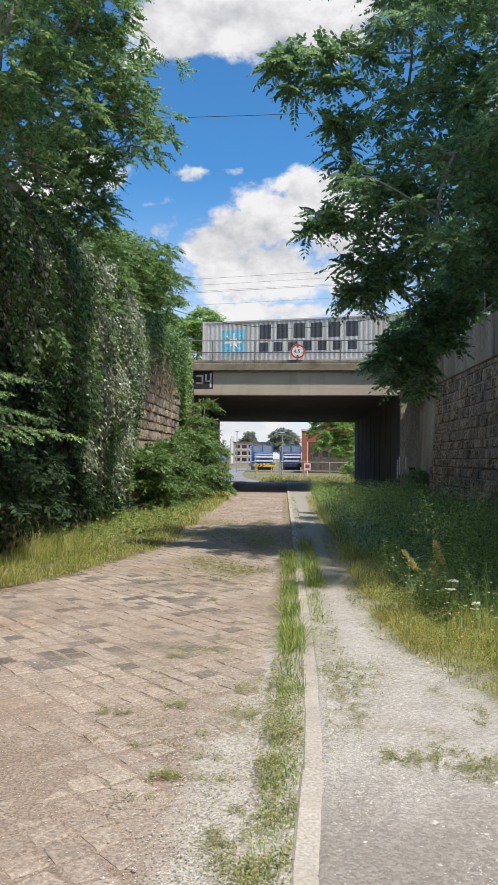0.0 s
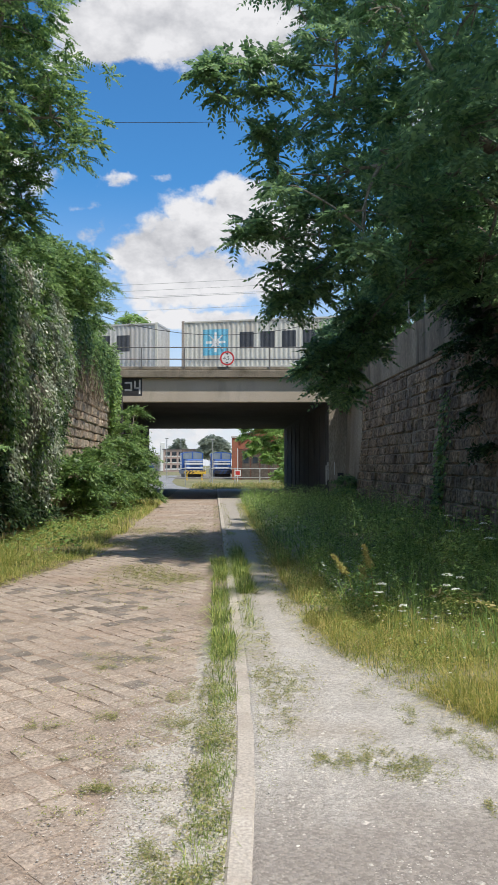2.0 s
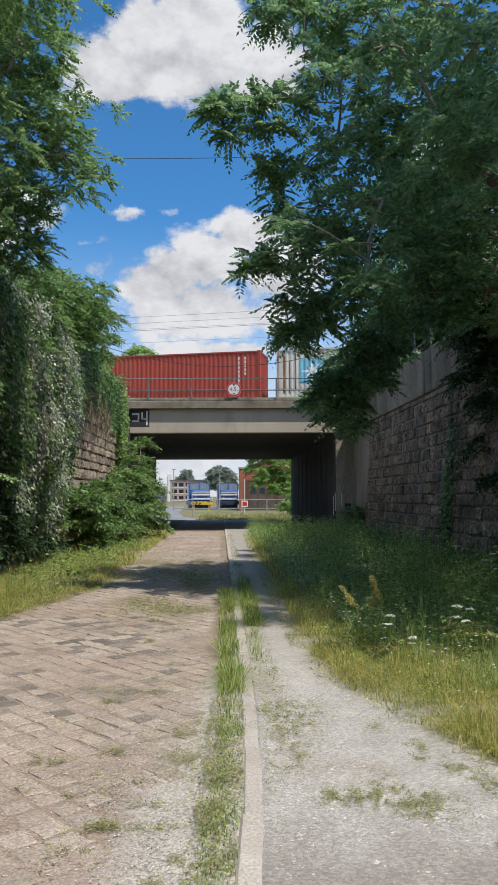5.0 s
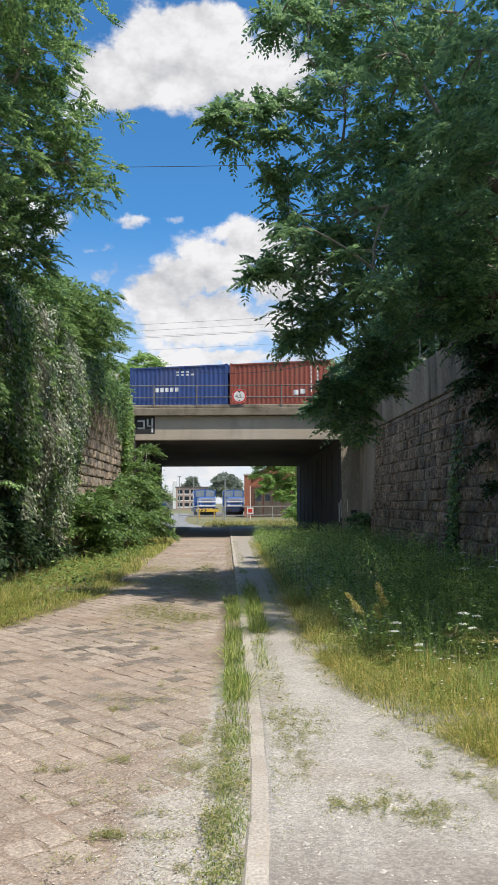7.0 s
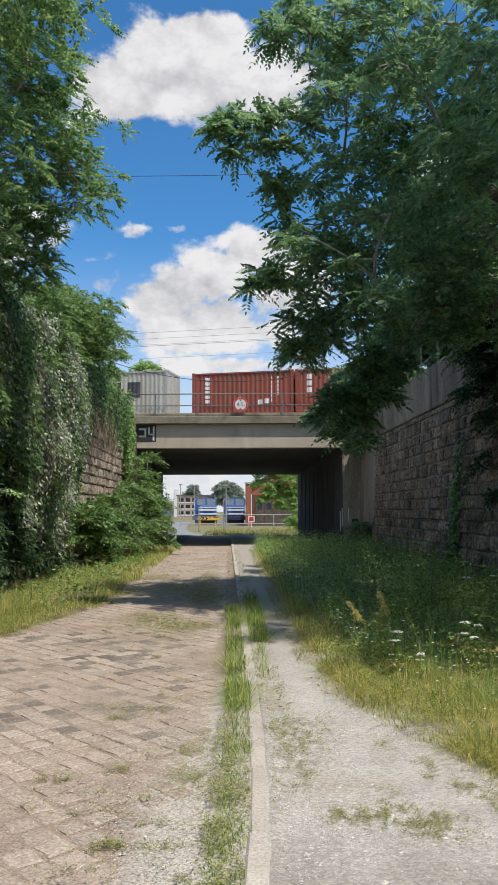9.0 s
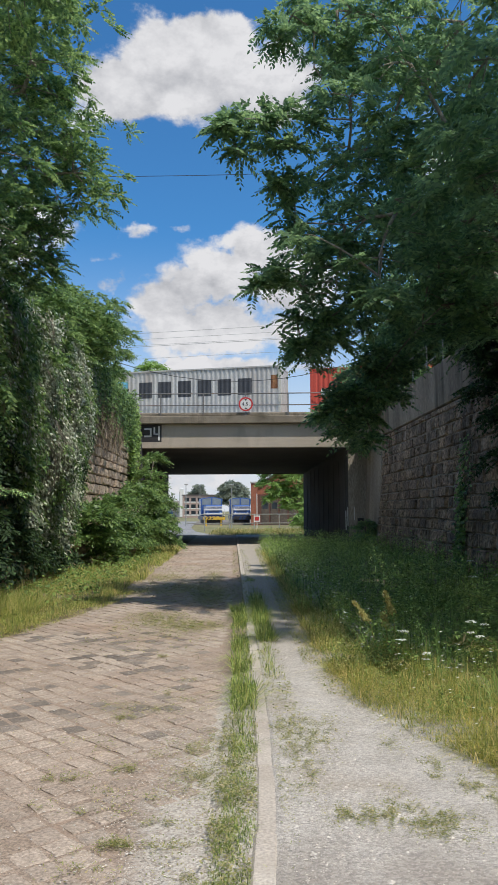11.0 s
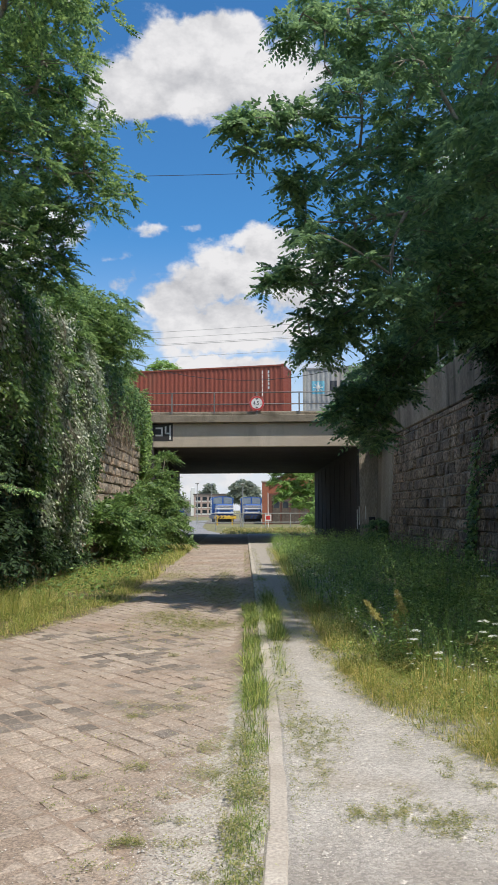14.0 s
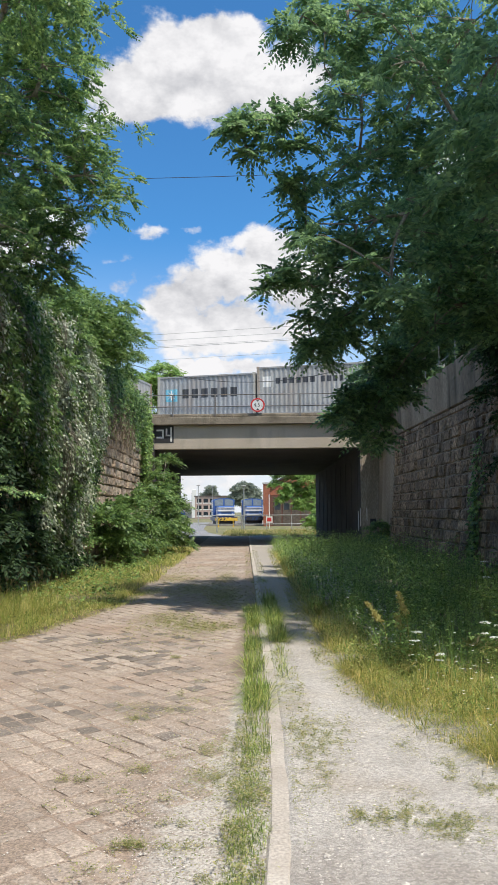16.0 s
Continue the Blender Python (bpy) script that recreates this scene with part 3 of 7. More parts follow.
def stone_wall(name, face, s0, s1, z1, turn, material, near, label):
    """Courses of hewn stone over a mortar core. turn: +1 when the face looks to -x (right wall), -1 to +x."""
    core = boxes((-0.004, 0.6, -8, s1, -0.3, z1) if turn > 0 else (-0.6, -0.03, -8, s1, -0.3, z1))
    w = put(part(name, core, LIME_MORTAR if turn > 0 else MORTAR, None), ROAD @ (pose(face - 0.30, 0, 0, 0, 4.0) if turn > 0 else pose(face, 0, 0)))
    tagged(w, label, "wall", kind="structure")
    rs = random.Random(11 if turn > 0 else 12)
    kinds = [rock(rs, wd, 0.10, 0.30, rs.uniform(0.03, 0.11)) for wd in (0.34, 0.42, 0.5, 0.6, 0.75) for _ in range(3)]
    for me in kinds:
        me.materials.append(material)
    V, Fc = [], []
    z = -0.1
    while z < z1 - 0.12:
        ch = min(rs.uniform(0.29, 0.43) if turn > 0 else rs.uniform(0.24, 0.37), z1 - z)
        s = s0 - rs.uniform(0, 0.5)
        while s < s1 - 0.2:
            i = rs.randrange(len(kinds))
            wd = (0.34, 0.42, 0.5, 0.6, 0.75)[i // 3]
            if s + wd > s1:
                wd = s1 - s
            sc = wd / (0.34, 0.42, 0.5, 0.6, 0.75)[i // 3]
            m = Matrix.Translation((rs.uniform(-0.015, 0.015), s, z)) @ Matrix.Diagonal((1, sc, (ch - 0.02) / 0.30, 1))
            if turn > 0:
                m = Matrix.Translation((rs.uniform(-0.015, 0.015), s + wd, z)) @ pose(0, 0, 0, rs.uniform(-1.6, 1.6), 0, 180) @ Matrix.Diagonal((rs.uniform(0.6, 1.2), sc, (ch - rs.uniform(0.012, 0.034)) / 0.30, 1))
            if near[0] < s < near[1]:
                ob = part("stone", kinds[i], material, w)
                ob.matrix_local = m
            else:
                b = len(V)
                V += [m @ v.co for v in kinds[i].vertices]
                Fc += [tuple(b + k for k in p.vertices) for p in kinds[i].polygons]
            s += wd + (rs.uniform(0.012, 0.034) if turn > 0 else rs.uniform(0.0, 0.018))
        z += ch
    if V:
        rest = part("stonework", mesh_of("stonework", V, Fc), material, w)
        tagged(rest, kind="stuff")
    return w


wall_right = stone_wall("wall_right", WR, 8.0, 32.2, 4.75, 1, STONE, (23.5, 33), "tall dark red-brown sandstone retaining wall, blotched and lime-streaked")
wall_left = stone_wall("wall_left", WL, 8.0, 33.6, 5.3, -1, STONE_PALE, (23.5, 33), "tall warm sandstone retaining wall, half hidden under creepers")


def copings():
    V = boxes((0, 0.62, -8, 32.2, 4.76, TOP), chamfer=0.03)
    c = put(part("coping", V, COPING, None), ROAD @ pose(WR - 0.05, 0, 0))
    tagged(c, "streaked grey concrete coping band on the sandstone wall", "coping", kind="structure")
    p = put(part("pier", boxes((0, 0.65, 32.2, 35.75, -0.3, TOP), chamfer=0.03), CONCRETE_WALL, None), ROAD @ pose(WR - 0.28, 0, 0, 0, 2.4))
    tagged(p, "tall streaked concrete pier at the end of the wall", "pier", kind="structure")
    c = put(part("coping", boxes((-0.62, 0, -8, 33.6, 5.31, TOP), chamfer=0.03), CONCRETE_WALL, None), ROAD @ pose(WL + 0.05, 0, 0))
    tagged(c, "grey concrete coping band on the sandstone wall", "coping", kind="structure")
    p = put(part("pier", boxes((-0.65, 0, 33.6, 35.75, -0.3, TOP), chamfer=0.03), CONCRETE_WALL, None), ROAD @ pose(WL + 0.08, 0, 0))
    tagged(p, "grey concrete pier at the end of the wall", "pier", kind="structure")


copings()


# ---- bridge ----
BY0, BY1 = 35.8, 51.0


def bridge():
    br = thing("railway_bridge", pose(0, 0, 0), "wide concrete railway bridge across the lane, grey and streaked", "bridge", kind="structure")
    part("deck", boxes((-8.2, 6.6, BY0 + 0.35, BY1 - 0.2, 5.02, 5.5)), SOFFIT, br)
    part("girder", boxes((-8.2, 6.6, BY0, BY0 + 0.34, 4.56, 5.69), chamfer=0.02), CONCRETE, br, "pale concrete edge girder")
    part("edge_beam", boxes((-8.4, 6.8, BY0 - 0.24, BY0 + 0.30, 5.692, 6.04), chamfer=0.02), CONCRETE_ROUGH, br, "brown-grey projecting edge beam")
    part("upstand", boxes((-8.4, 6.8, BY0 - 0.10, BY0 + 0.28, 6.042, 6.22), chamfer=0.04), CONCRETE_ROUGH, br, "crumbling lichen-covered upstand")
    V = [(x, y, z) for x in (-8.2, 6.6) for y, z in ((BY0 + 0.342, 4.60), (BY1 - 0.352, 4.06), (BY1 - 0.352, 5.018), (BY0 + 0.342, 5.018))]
    part("soffit_slab", mesh_of("soffit_slab", V, [(0, 1, 2, 3), (7, 6, 5, 4), (0, 4, 5, 1), (1, 5, 6, 2), (2, 6, 7, 3), (3, 7, 4, 0)]), SOFFIT, br, "smooth underside of the deck, coloured dark for shade")
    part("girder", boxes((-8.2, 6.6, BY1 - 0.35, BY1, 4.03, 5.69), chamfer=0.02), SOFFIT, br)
    part("edge_beam", boxes((-8.4, 6.8, BY1 - 0.30, BY1 + 0.26, 5.692, 6.1), chamfer=0.02), CONCRETE_ROUGH, br)
    # abutments; the left wall follows the lane, the right closes in to fit the camera's view
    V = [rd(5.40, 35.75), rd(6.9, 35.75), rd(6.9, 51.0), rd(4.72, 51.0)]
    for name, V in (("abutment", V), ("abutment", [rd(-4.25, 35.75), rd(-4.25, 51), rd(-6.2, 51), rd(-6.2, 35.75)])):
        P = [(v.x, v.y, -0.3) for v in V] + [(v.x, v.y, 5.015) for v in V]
        part(name, mesh_of(name, P, [(0, 1, 2, 3)[::-1], (4, 5, 6, 7)] + [(i, (i + 1) % 4, 4 + (i + 1) % 4, 4 + i) for i in range(4)]), SOFFIT, br, "tall concrete abutment, coloured dark for the shade under the deck")
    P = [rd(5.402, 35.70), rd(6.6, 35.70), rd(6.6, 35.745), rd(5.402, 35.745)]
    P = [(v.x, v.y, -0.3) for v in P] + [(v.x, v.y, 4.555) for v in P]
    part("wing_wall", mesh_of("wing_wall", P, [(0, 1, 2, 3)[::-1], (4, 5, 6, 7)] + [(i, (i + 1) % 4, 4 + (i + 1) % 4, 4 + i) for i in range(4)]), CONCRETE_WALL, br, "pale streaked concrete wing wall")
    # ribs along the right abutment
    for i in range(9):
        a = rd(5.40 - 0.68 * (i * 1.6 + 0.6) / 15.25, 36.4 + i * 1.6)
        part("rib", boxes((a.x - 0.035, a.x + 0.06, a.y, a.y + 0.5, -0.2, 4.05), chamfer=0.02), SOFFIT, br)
    a = rd(5.95, 35.69)
    # no recess here: a black plate paints the opening's darkness
    part("niche", boxes((a.x - 0.14, a.x + 0.14, a.y - 0.012, a.y + 0.01, 0.75, 1.25)), BLACK, br, "small black plate standing in for a dark opening")
    for dx, z0, z1 in ((-0.36, 0.9, 1.75), (-0.26, 1.1, 1.8), (-0.16, 1.0, 1.7), (-0.06, 1.15, 1.75), (-0.45, 0.7, 1.6)):
        part("paint_run", boxes((a.x + dx - 0.25, a.x + dx - 0.21, a.y - 0.006, a.y + 0.01, z0, z1)), WHITE, br, "white paint run")
    # railing
    xs = [-9.0, -7.0, -5.0, -3.0, -1.0, 0.98, 2.98, 4.98, 6.7]
    for x in xs:
        part("post", boxes((x - 0.03, x + 0.03, BY0 - 0.20, BY0 - 0.14, 5.75, 7.12)), RAIL_PAINT, br)
    for z in (7.10, 6.55):
        part("rail", rods(((-9.2, BY0 - 0.17, z), (6.8, BY0 - 0.17, z), 0.026)), RAIL_PAINT, br)
    for x in (-9.0, -6.0, -3.0, 0.0, 3.0, 6.0):
        part("far_post", boxes((x - 0.03, x + 0.03, BY1 + 0.14, BY1 + 0.20, 5.75, 7.12)), RAIL_PAINT, br)
    part("far_rail", rods(((-9.2, BY1 + 0.17, 7.1), (6.8, BY1 + 0.17, 7.1), 0.026)), RAIL_PAINT, br)
    # sprayed panel, dark with unreadable pale strokes
    g = part("sprayed_panel", boxes((-5.95, -4.98, BY0 - 0.006, BY0 - 0.001, 4.85, 5.68)), BLACK, br, "black sprayed patch with pale strokes")
    for x0, x1, z0, z1 in ((-5.8, -5.45, 5.42, 5.5), (-5.53, -5.45, 5.12, 5.42), (-5.8, -5.45, 5.08, 5.16), (-5.36, -5.28, 5.18, 5.55), (-5.36, -5.08, 5.18, 5.25), (-5.14, -5.06, 4.92, 5.6)):
        part("stroke", boxes((x0, x1, BY0 - 0.010, BY0 - 0.0065, z0, z1)), WHITE, g)
    return br


bridge()


def height_sign():
    """Round clearance sign on the bridge railing."""
    s = thing("height_limit_sign", pose(-1.0, BY0 - 0.24, 6.58), "round white clearance sign with a red rim and black figures", "traffic sign")
    bm = bmesh.new()
    bmesh.ops.create_cone(bm, cap_ends=True, segments=40, radius1=0.34, radius2=0.34, depth=0.012, matrix=pose(0, 0, 0, 90))
    part("plate", bm, WHITE, s)
    V, Fc = [], []
    for i in range(40):
        a = 2 * math.pi * i / 40
        for r in (0.262, 0.335):
            V.append((r * math.cos(a), -0.010, r * math.sin(a)))
    for i in range(40):
        j = (i + 1) % 40
        Fc.append((2 * i, 2 * i + 1, 2 * j + 1, 2 * j))
    part("rim", mesh_of("rim", V, Fc), RED, s, "red rim")
    for z, d in ((0.15, 1), (-0.15, -1)):
        part("arrow", mesh_of("arrow", [(-0.075, -0.0105, z + d * 0.09), (0.075, -0.0105, z + d * 0.09), (0, -0.0105, z)], [(0, 1, 2)]), BLACK, s, "black arrow")
    for txt, size, x in (("4,5", 0.25, -0.035), ("m", 0.11, 0.19)):
        cu = bpy.data.curves.new("figures", "FONT")
        cu.body, cu.size, cu.align_x, cu.align_y = txt, size, "CENTER", "CENTER"
        cu.extrude = 0.001
        tmp = new("figures", cu)
        bpy.context.view_layer.update()
        me = bpy.data.meshes.new_from_object(tmp.evaluated_get(bpy.context.evaluated_depsgraph_get()))
        bpy.data.objects.remove(tmp)
        me.materials.clear()
        ob = part("figures", me, BLACK, s, "black figures")
        ob.matrix_local = pose(x, -0.011, 0 if size > 0.2 else -0.05, 90)
    part("bracket", boxes((-0.03, 0.03, 0.007, 0.05, -0.36, 0.36)), STEEL, s)


height_sign()


def wall_railing():
    r = thing("wall_railing", ROAD, "bent galvanised steel railing on top of the retaining wall", "railing", kind="structure")
    for i in range(10):
        s = 31.6 - i * 2.0
        part("post", rods(((6.62, s, TOP - 0.1), (6.62, s, 7.2), 0.03)), STEEL, r)
    for z in (7.18, 6.58):
        part("rail", rods(((6.62, 13.0, z), (6.62, 31.7, z), 0.025)), STEEL, r)


wall_railing()

# ---- track ----
ALPHA = 11.5
TRACK = pose(0, 44.0, 0, 0, 0, -ALPHA)  # along the track, across it, up; the near side of the loads is at y = 0
RAILTOP = 6.02


def track():
    t = thing("railway_track", TRACK, "ballasted railway track across the bridge", "track", kind="structure")
    V = [(x, y, z) for x in (-230, 230) for y, z in ((-0.9, 5.505), (-0.35, 5.80), (2.8, 5.80), (3.4, 5.505))]
    part("ballast_bed", mesh_of("ballast_bed", V, [(0, 4, 5, 1), (1, 5, 6, 2), (2, 6, 7, 3)]), BALLAST, t)
    for y in (0.47, 1.905):
        part("rail", boxes((-230, 230, y, y + 0.07, 5.86, RAILTOP), (-230, 230, y - 0.04, y + 0.11, 5.84, 5.862)), RAILSTEEL, t)
    V, Fc = [], []
    for i in range(-60, 60):
        b = len(V)
        V += [(i * 0.65 + dx, y, z) for z in (5.78, 5.845) for dx in (0, 0.26) for y in (-0.05, 2.5)]
        Fc += [(b + 4, b + 6, b + 7, b + 5), (b, b + 4, b + 5, b + 1), (b + 2, b + 3, b + 7, b + 6), (b, b + 2, b + 6, b + 4), (b + 1, b + 5, b + 7, b + 3)]
    tagged(part("sleepers", mesh_of("sleepers", V, Fc), CONCRETE_ROUGH, t), kind="stuff")


track()


def cable(name, pts, r, label, material):
    V, Fc = tube(pts, [r] * len(pts), 5)
    ob = part(name, mesh_of(name, V, Fc), material, None)
    return tagged(ob, label, "overhead wire", "overhead wires")


def sag(a, b, d, n=24):
    a, b = Vector(a), Vector(b)
    return [a.lerp(b, i / n) - Vector((0, 0, d * 4 * (i / n) * (1 - i / n))) for i in range(n + 1)]


for (z, dy, d, r) in ((11.35, -1.0, 0.05, 0.012), (12.55, -1.2, 0.5, 0.010), (12.9, 4.5, 0.25, 0.009), (13.55, 4.5, 0.5, 0.010), (11.9, 5.0, 0.05, 0.009)):
    cable("overhead_wire", [TRACK @ Vector((p.x, p.y, p.z)) for p in sag((-60, dy, z), (60, dy, z), d, 30)], r, "thin grey overhead line wire above the railway", STEEL)
cable("overhead_wire", sag((-34, 36.5, 19.5), (40, 33.5, 20.0), 2.2), 0.014, "single thin dark wire high across the sky", BLACK)
cable("overhead_wire", sag((-13.9, 38.6, 12.35), (11.1, 38.2, 12.35), 4.2), 0.016, "slack dark cable sagging in front of the wagons", BLACK)


def mast(x, y, foot, top, label):
    p = thing("mast", pose(x, y, foot), label, "mast", "masts of the overhead wires")
    part("pole", rods(((0, 0, 0), (0, 0, top - foot + 0.3), 0.13, 0.09), n=10), RAILSTEEL, p)
    part("clamp", boxes((-0.12, 0.12, -0.12, 0.12, top - foot - 0.06, top - foot + 0.06), chamfer=0.01), STEEL, p)


for x, y, foot, top in ((-34.0, 36.5, 5.4, 19.5), (40.0, 33.5, 5.4, 20.0), (-13.9, 38.6, 5.4, 12.35), (11.1, 38.2, 5.4, 12.35)):
    mast(x, y, foot, top, "plain steel mast carrying an overhead wire")


# ---- train ----
FLOOR = 7.16  # underside of the containers
PITCH, DEEP = 0.278, 0.036


def wave(L, x0, x1, lift=0.0):
    """Breakpoints (x, y) of the pressed side panel between x0 and x1; y = 0 is the outermost plane."""
    n = int((L - 0.24) / PITCH)
    start = (L - n * PITCH) / 2
    prof = [(0, 0.0), (0.072, 0.0), (0.140, DEEP), (0.210, DEEP)]

    def y_at(x):
        q = (x - start) % PITCH
        if x < start or x > start + n * PITCH or q < 0.072:
            return 0.0
        if q < 0.140:
            return DEEP * (q - 0.072) / 0.068
        if q < 0.210:
            return DEEP
        return DEEP * (1 - (q - 0.210) / 0.068)

    xs = [x0] + [start + i * PITCH + p for i in range(n) for p, _ in prof if x0 < start + i * PITCH + p < x1] + [x1]
    return [(x, y_at(x) - lift) for x in xs]


def strip(pts, z0, z1):
    V = [(x, y, z) for x, y in pts for z in (z0, z1)]
    return V, [(2 * i, 2 * i + 2, 2 * i + 3, 2 * i + 1) for i in range(len(pts) - 1)]


def decal(L, x0, x1, z0, z1, slant=0.0, k=0.004):
    """A painted patch that follows the corrugation."""
    pts = wave(L, x0, x1, k)
    V = [(x + (0 if z == z0 else slant), y + 0.028, z) for x, y in pts for z in (z0, z1)]
    return V, [(2 * i, 2 * i + 2, 2 * i + 3, 2 * i + 1) for i in range(len(pts) - 1)]


def container(label, L, H, colour, post, marks, group="containers on the train"):
    W = 2.438
    c = thing("container", pose(0, 0, 0), label, "shipping container", group)
    for y, sgn in ((0.028, 1), (W - 0.028, -1)):
        pts = [(x, y + sgn * v) for x, v in wave(L, 0.14, L - 0.14)]
        part("side_panel", mesh_of("side_panel", *strip(pts, 0.15, H - 0.11)), colour, c)
    # closed end, pressed upright
    V, Fc = [], []
    n = 8
    for i in range(n * 4 + 1):
        q = (i % 4)
        x = L - 0.03 - (0.045 if q in (2, 3) else 0.0)
        for z in (0.15, H - 0.11):
            V.append((x, 0.16 + (W - 0.32) * i / (n * 4), z))
    Fc = [(2 * i, 2 * i + 2, 2 * i + 3, 2 * i + 1) for i in range(n * 4)]
    part("end_wall", mesh_of("end_wall", V, Fc), colour, c)
    for y0, y1 in ((0.16, W / 2 - 0.01), (W / 2 + 0.01, W - 0.16)):
        d = part("door", boxes((0.03, 0.08, y0, y1, 0.15, H - 0.11), chamfer=0.01), colour, c)
        for f in (0.28, 0.72):
            y = y0 + (y1 - y0) * f
            part("locking_bar", rods(((0.01, y, 0.12), (0.01, y, H - 0.08), 0.018)), STEEL, d)
    V, Fc = [], []
    n = int(L / 0.21)
    for i in range(n * 2 + 1):
        z = H - 0.03 - (0.02 if i % 2 else 0)
        V += [(0.05 + (L - 0.1) * i / (n * 2), 0.05, z), (0.05 + (L - 0.1) * i / (n * 2), W - 0.05, z)]
    Fc = [(2 * i, 2 * i + 1, 2 * i + 3, 2 * i + 2) for i in range(n * 2)]
    part("roof", mesh_of("roof", V, Fc), colour, c)
    for x in (0, L - 0.16):
        for y in (0, W - 0.16):
            part("corner_post", boxes((x, x + 0.16, y, y + 0.16, 0.12, H - 0.12), chamfer=0.012), post, c)
            for z in (0, H - 0.12):
                part("corner_casting", boxes((x - 0.004, x + 0.174, y - 0.004, y + 0.166, z, z + 0.12), chamfer=0.01), post, c)
    for y in (0.0, W - 0.06):
        part("top_rail", boxes((0.16, L - 0.16, y, y + 0.06, H - 0.12, H - 0.035)), colour, c)
        part("bottom_rail", boxes((0.16, L - 0.16, y, y + 0.06, 0.0, 0.16)), colour, c)
    for x in (0.02, L - 0.10):
        for z in (0.0, H - 0.12):
            part("end_rail", boxes((x, x + 0.08, 0.16, W - 0.16, z, z + 0.12)), colour, c)
    part("floor", boxes((0.1, L - 0.1, 0.06, W - 0.06, 0.04, 0.14)), BLACK, c)
    for name, ma, lab, shapes in marks:
        if name == "lettering":
            for sh in shapes:
                part("lettering_block", mesh_of("lettering_block", *decal(L, *sh)), ma, c)
            continue
        V, Fc = [], []
        for sh in shapes:
            v, f = decal(L, *sh)
            b = len(V)
            V += v
            Fc += [tuple(b + k for k in q) for q in f]
        mark = part(name, mesh_of(name, V, Fc), ma, c, lab)
        if name in ("markings", "rust_streaks", "small_lettering"):
            tagged(mark, lab, kind="stuff")
    return c


INK = mat("dark_navy_ink", (0.045, 0.05, 0.06), (0.06, 0.065, 0.075), 3, 0.6, 0.05, 30)
SKYBLUE = mat("pale_blue_paint", (0.13, 0.45, 0.62), (0.20, 0.52, 0.66), 1.5, 0.55, 0.05, 30)
NAVY = mat("deep_blue_paint", (0.02, 0.035, 0.19), (0.03, 0.05, 0.22), 1.5, 0.55, 0.05, 30)
ORANGE_PALE = mat("faded_salmon_paint", (0.66, 0.40, 0.30), (0.70, 0.47, 0.36), 1.5, 0.55, 0.05, 30)
MAROON = mat("maroon_ink", (0.14, 0.03, 0.06), (0.18, 0.05, 0.08), 1.5, 0.55, 0.05, 30)
YELLOW = mat("yellow_paint", (0.72, 0.50, 0.10), (0.66, 0.46, 0.12), 1.5, 0.55, 0.05, 30)
C_GREY = paint("grey_container_paint", (0.43, 0.435, 0.425))
C_WHITE = paint("pale_grey_container_paint", (0.55, 0.55, 0.53))
C_CREAM = paint("cream_container_paint", (0.66, 0.64, 0.56))
C_DULL = paint("dull_grey_container_paint", (0.38, 0.40, 0.42))
C_TAN = paint("grey_beige_container_paint", (0.48, 0.47, 0.42))
C_RED = paint("red_container_paint", (0.40, 0.06, 0.035), 0.88, (0.3, 0.1, 0.06))
C_BROWNRED = paint("brown_red_container_paint", (0.30, 0.075, 0.045), 0.88, (0.2, 0.1, 0.06))
C_ORANGE = paint("bright_red_orange_container_paint", (0.60, 0.085, 0.05), 0.9, (0.4, 0.12, 0.07))
C_BLUE = paint("blue_container_paint", (0.035, 0.075, 0.24), 0.85, (0.1, 0.1, 0.16))


def word(x, z, h, n, w, gap, k=0.0065):
    """A row of plain blocks in the place of lettering."""
    return [(x + i * (w + gap) + w * 0.08, x + i * (w + gap) + w * 0.92, z, z + h, 0.0, k) for i in range(n)]


def stack(x, z, w, n, h, gap):
    return [(x, x + w, z - i * (h + gap) - h, z - i * (h + gap), 0.0, 0.0065) for i in range(n)]


def burst(x, z, r):
    """A plain pale burst of crossing bars on the square."""
    w = r * 0.24
    return [(x - r, x + r, z - w / 2, z + w / 2, 0, 0.008), (x - w / 2, x + w / 2, z - r, z + r, 0, 0.0085),
            (x - r * 0.72 - w / 2, x - r * 0.72 + w / 2, z - r * 0.72, z + r * 0.72, r * 1.44, 0.0095), (x + r * 0.72 - w / 2, x + r * 0.72 + w / 2, z - r * 0.72, z + r * 0.72, -r * 1.44, 0.0105),
            (x - r * 0.36, x + r * 0.36, z - r * 0.36, z + r * 0.36, 0, 0.0115)]


def codes(L, H):
    return ("markings", WHITE, "small white lettering bars", stack(L - 0.95, H - 0.35, 0.10, 5, 0.17, 0.06) + stack(L - 1.3, H - 0.35, 0.05, 6, 0.2, 0.06))


def square(x, z, r):
    return [(x - r, x + r, z - r, z + r, 0.0, 0.005)]


def big_liner(H, zt, extra=()):
    zc = H * 0.54
    return [("blue_square", SKYBLUE, "pale blue square panel", square(2.05, zc, 0.72)), ("burst", WHITE, "white burst shape", burst(2.05, zc, 0.56)),
            ("lettering", INK, "row of large dark lettering blocks", word(3.4, zt, 0.97, 6, 0.98, 0.25))] + list(extra)


def small_liner(tone=SKYBLUE):
    return [("blue_square", tone, "pale blue square panel", square(0.88, 1.42, 0.37)), ("burst", WHITE, "white burst shape", burst(0.88, 1.42, 0.29)),
            ("lettering", INK, "row of dark lettering blocks", word(1.53, 1.22, 0.55, 6, 0.47, 0.125))]


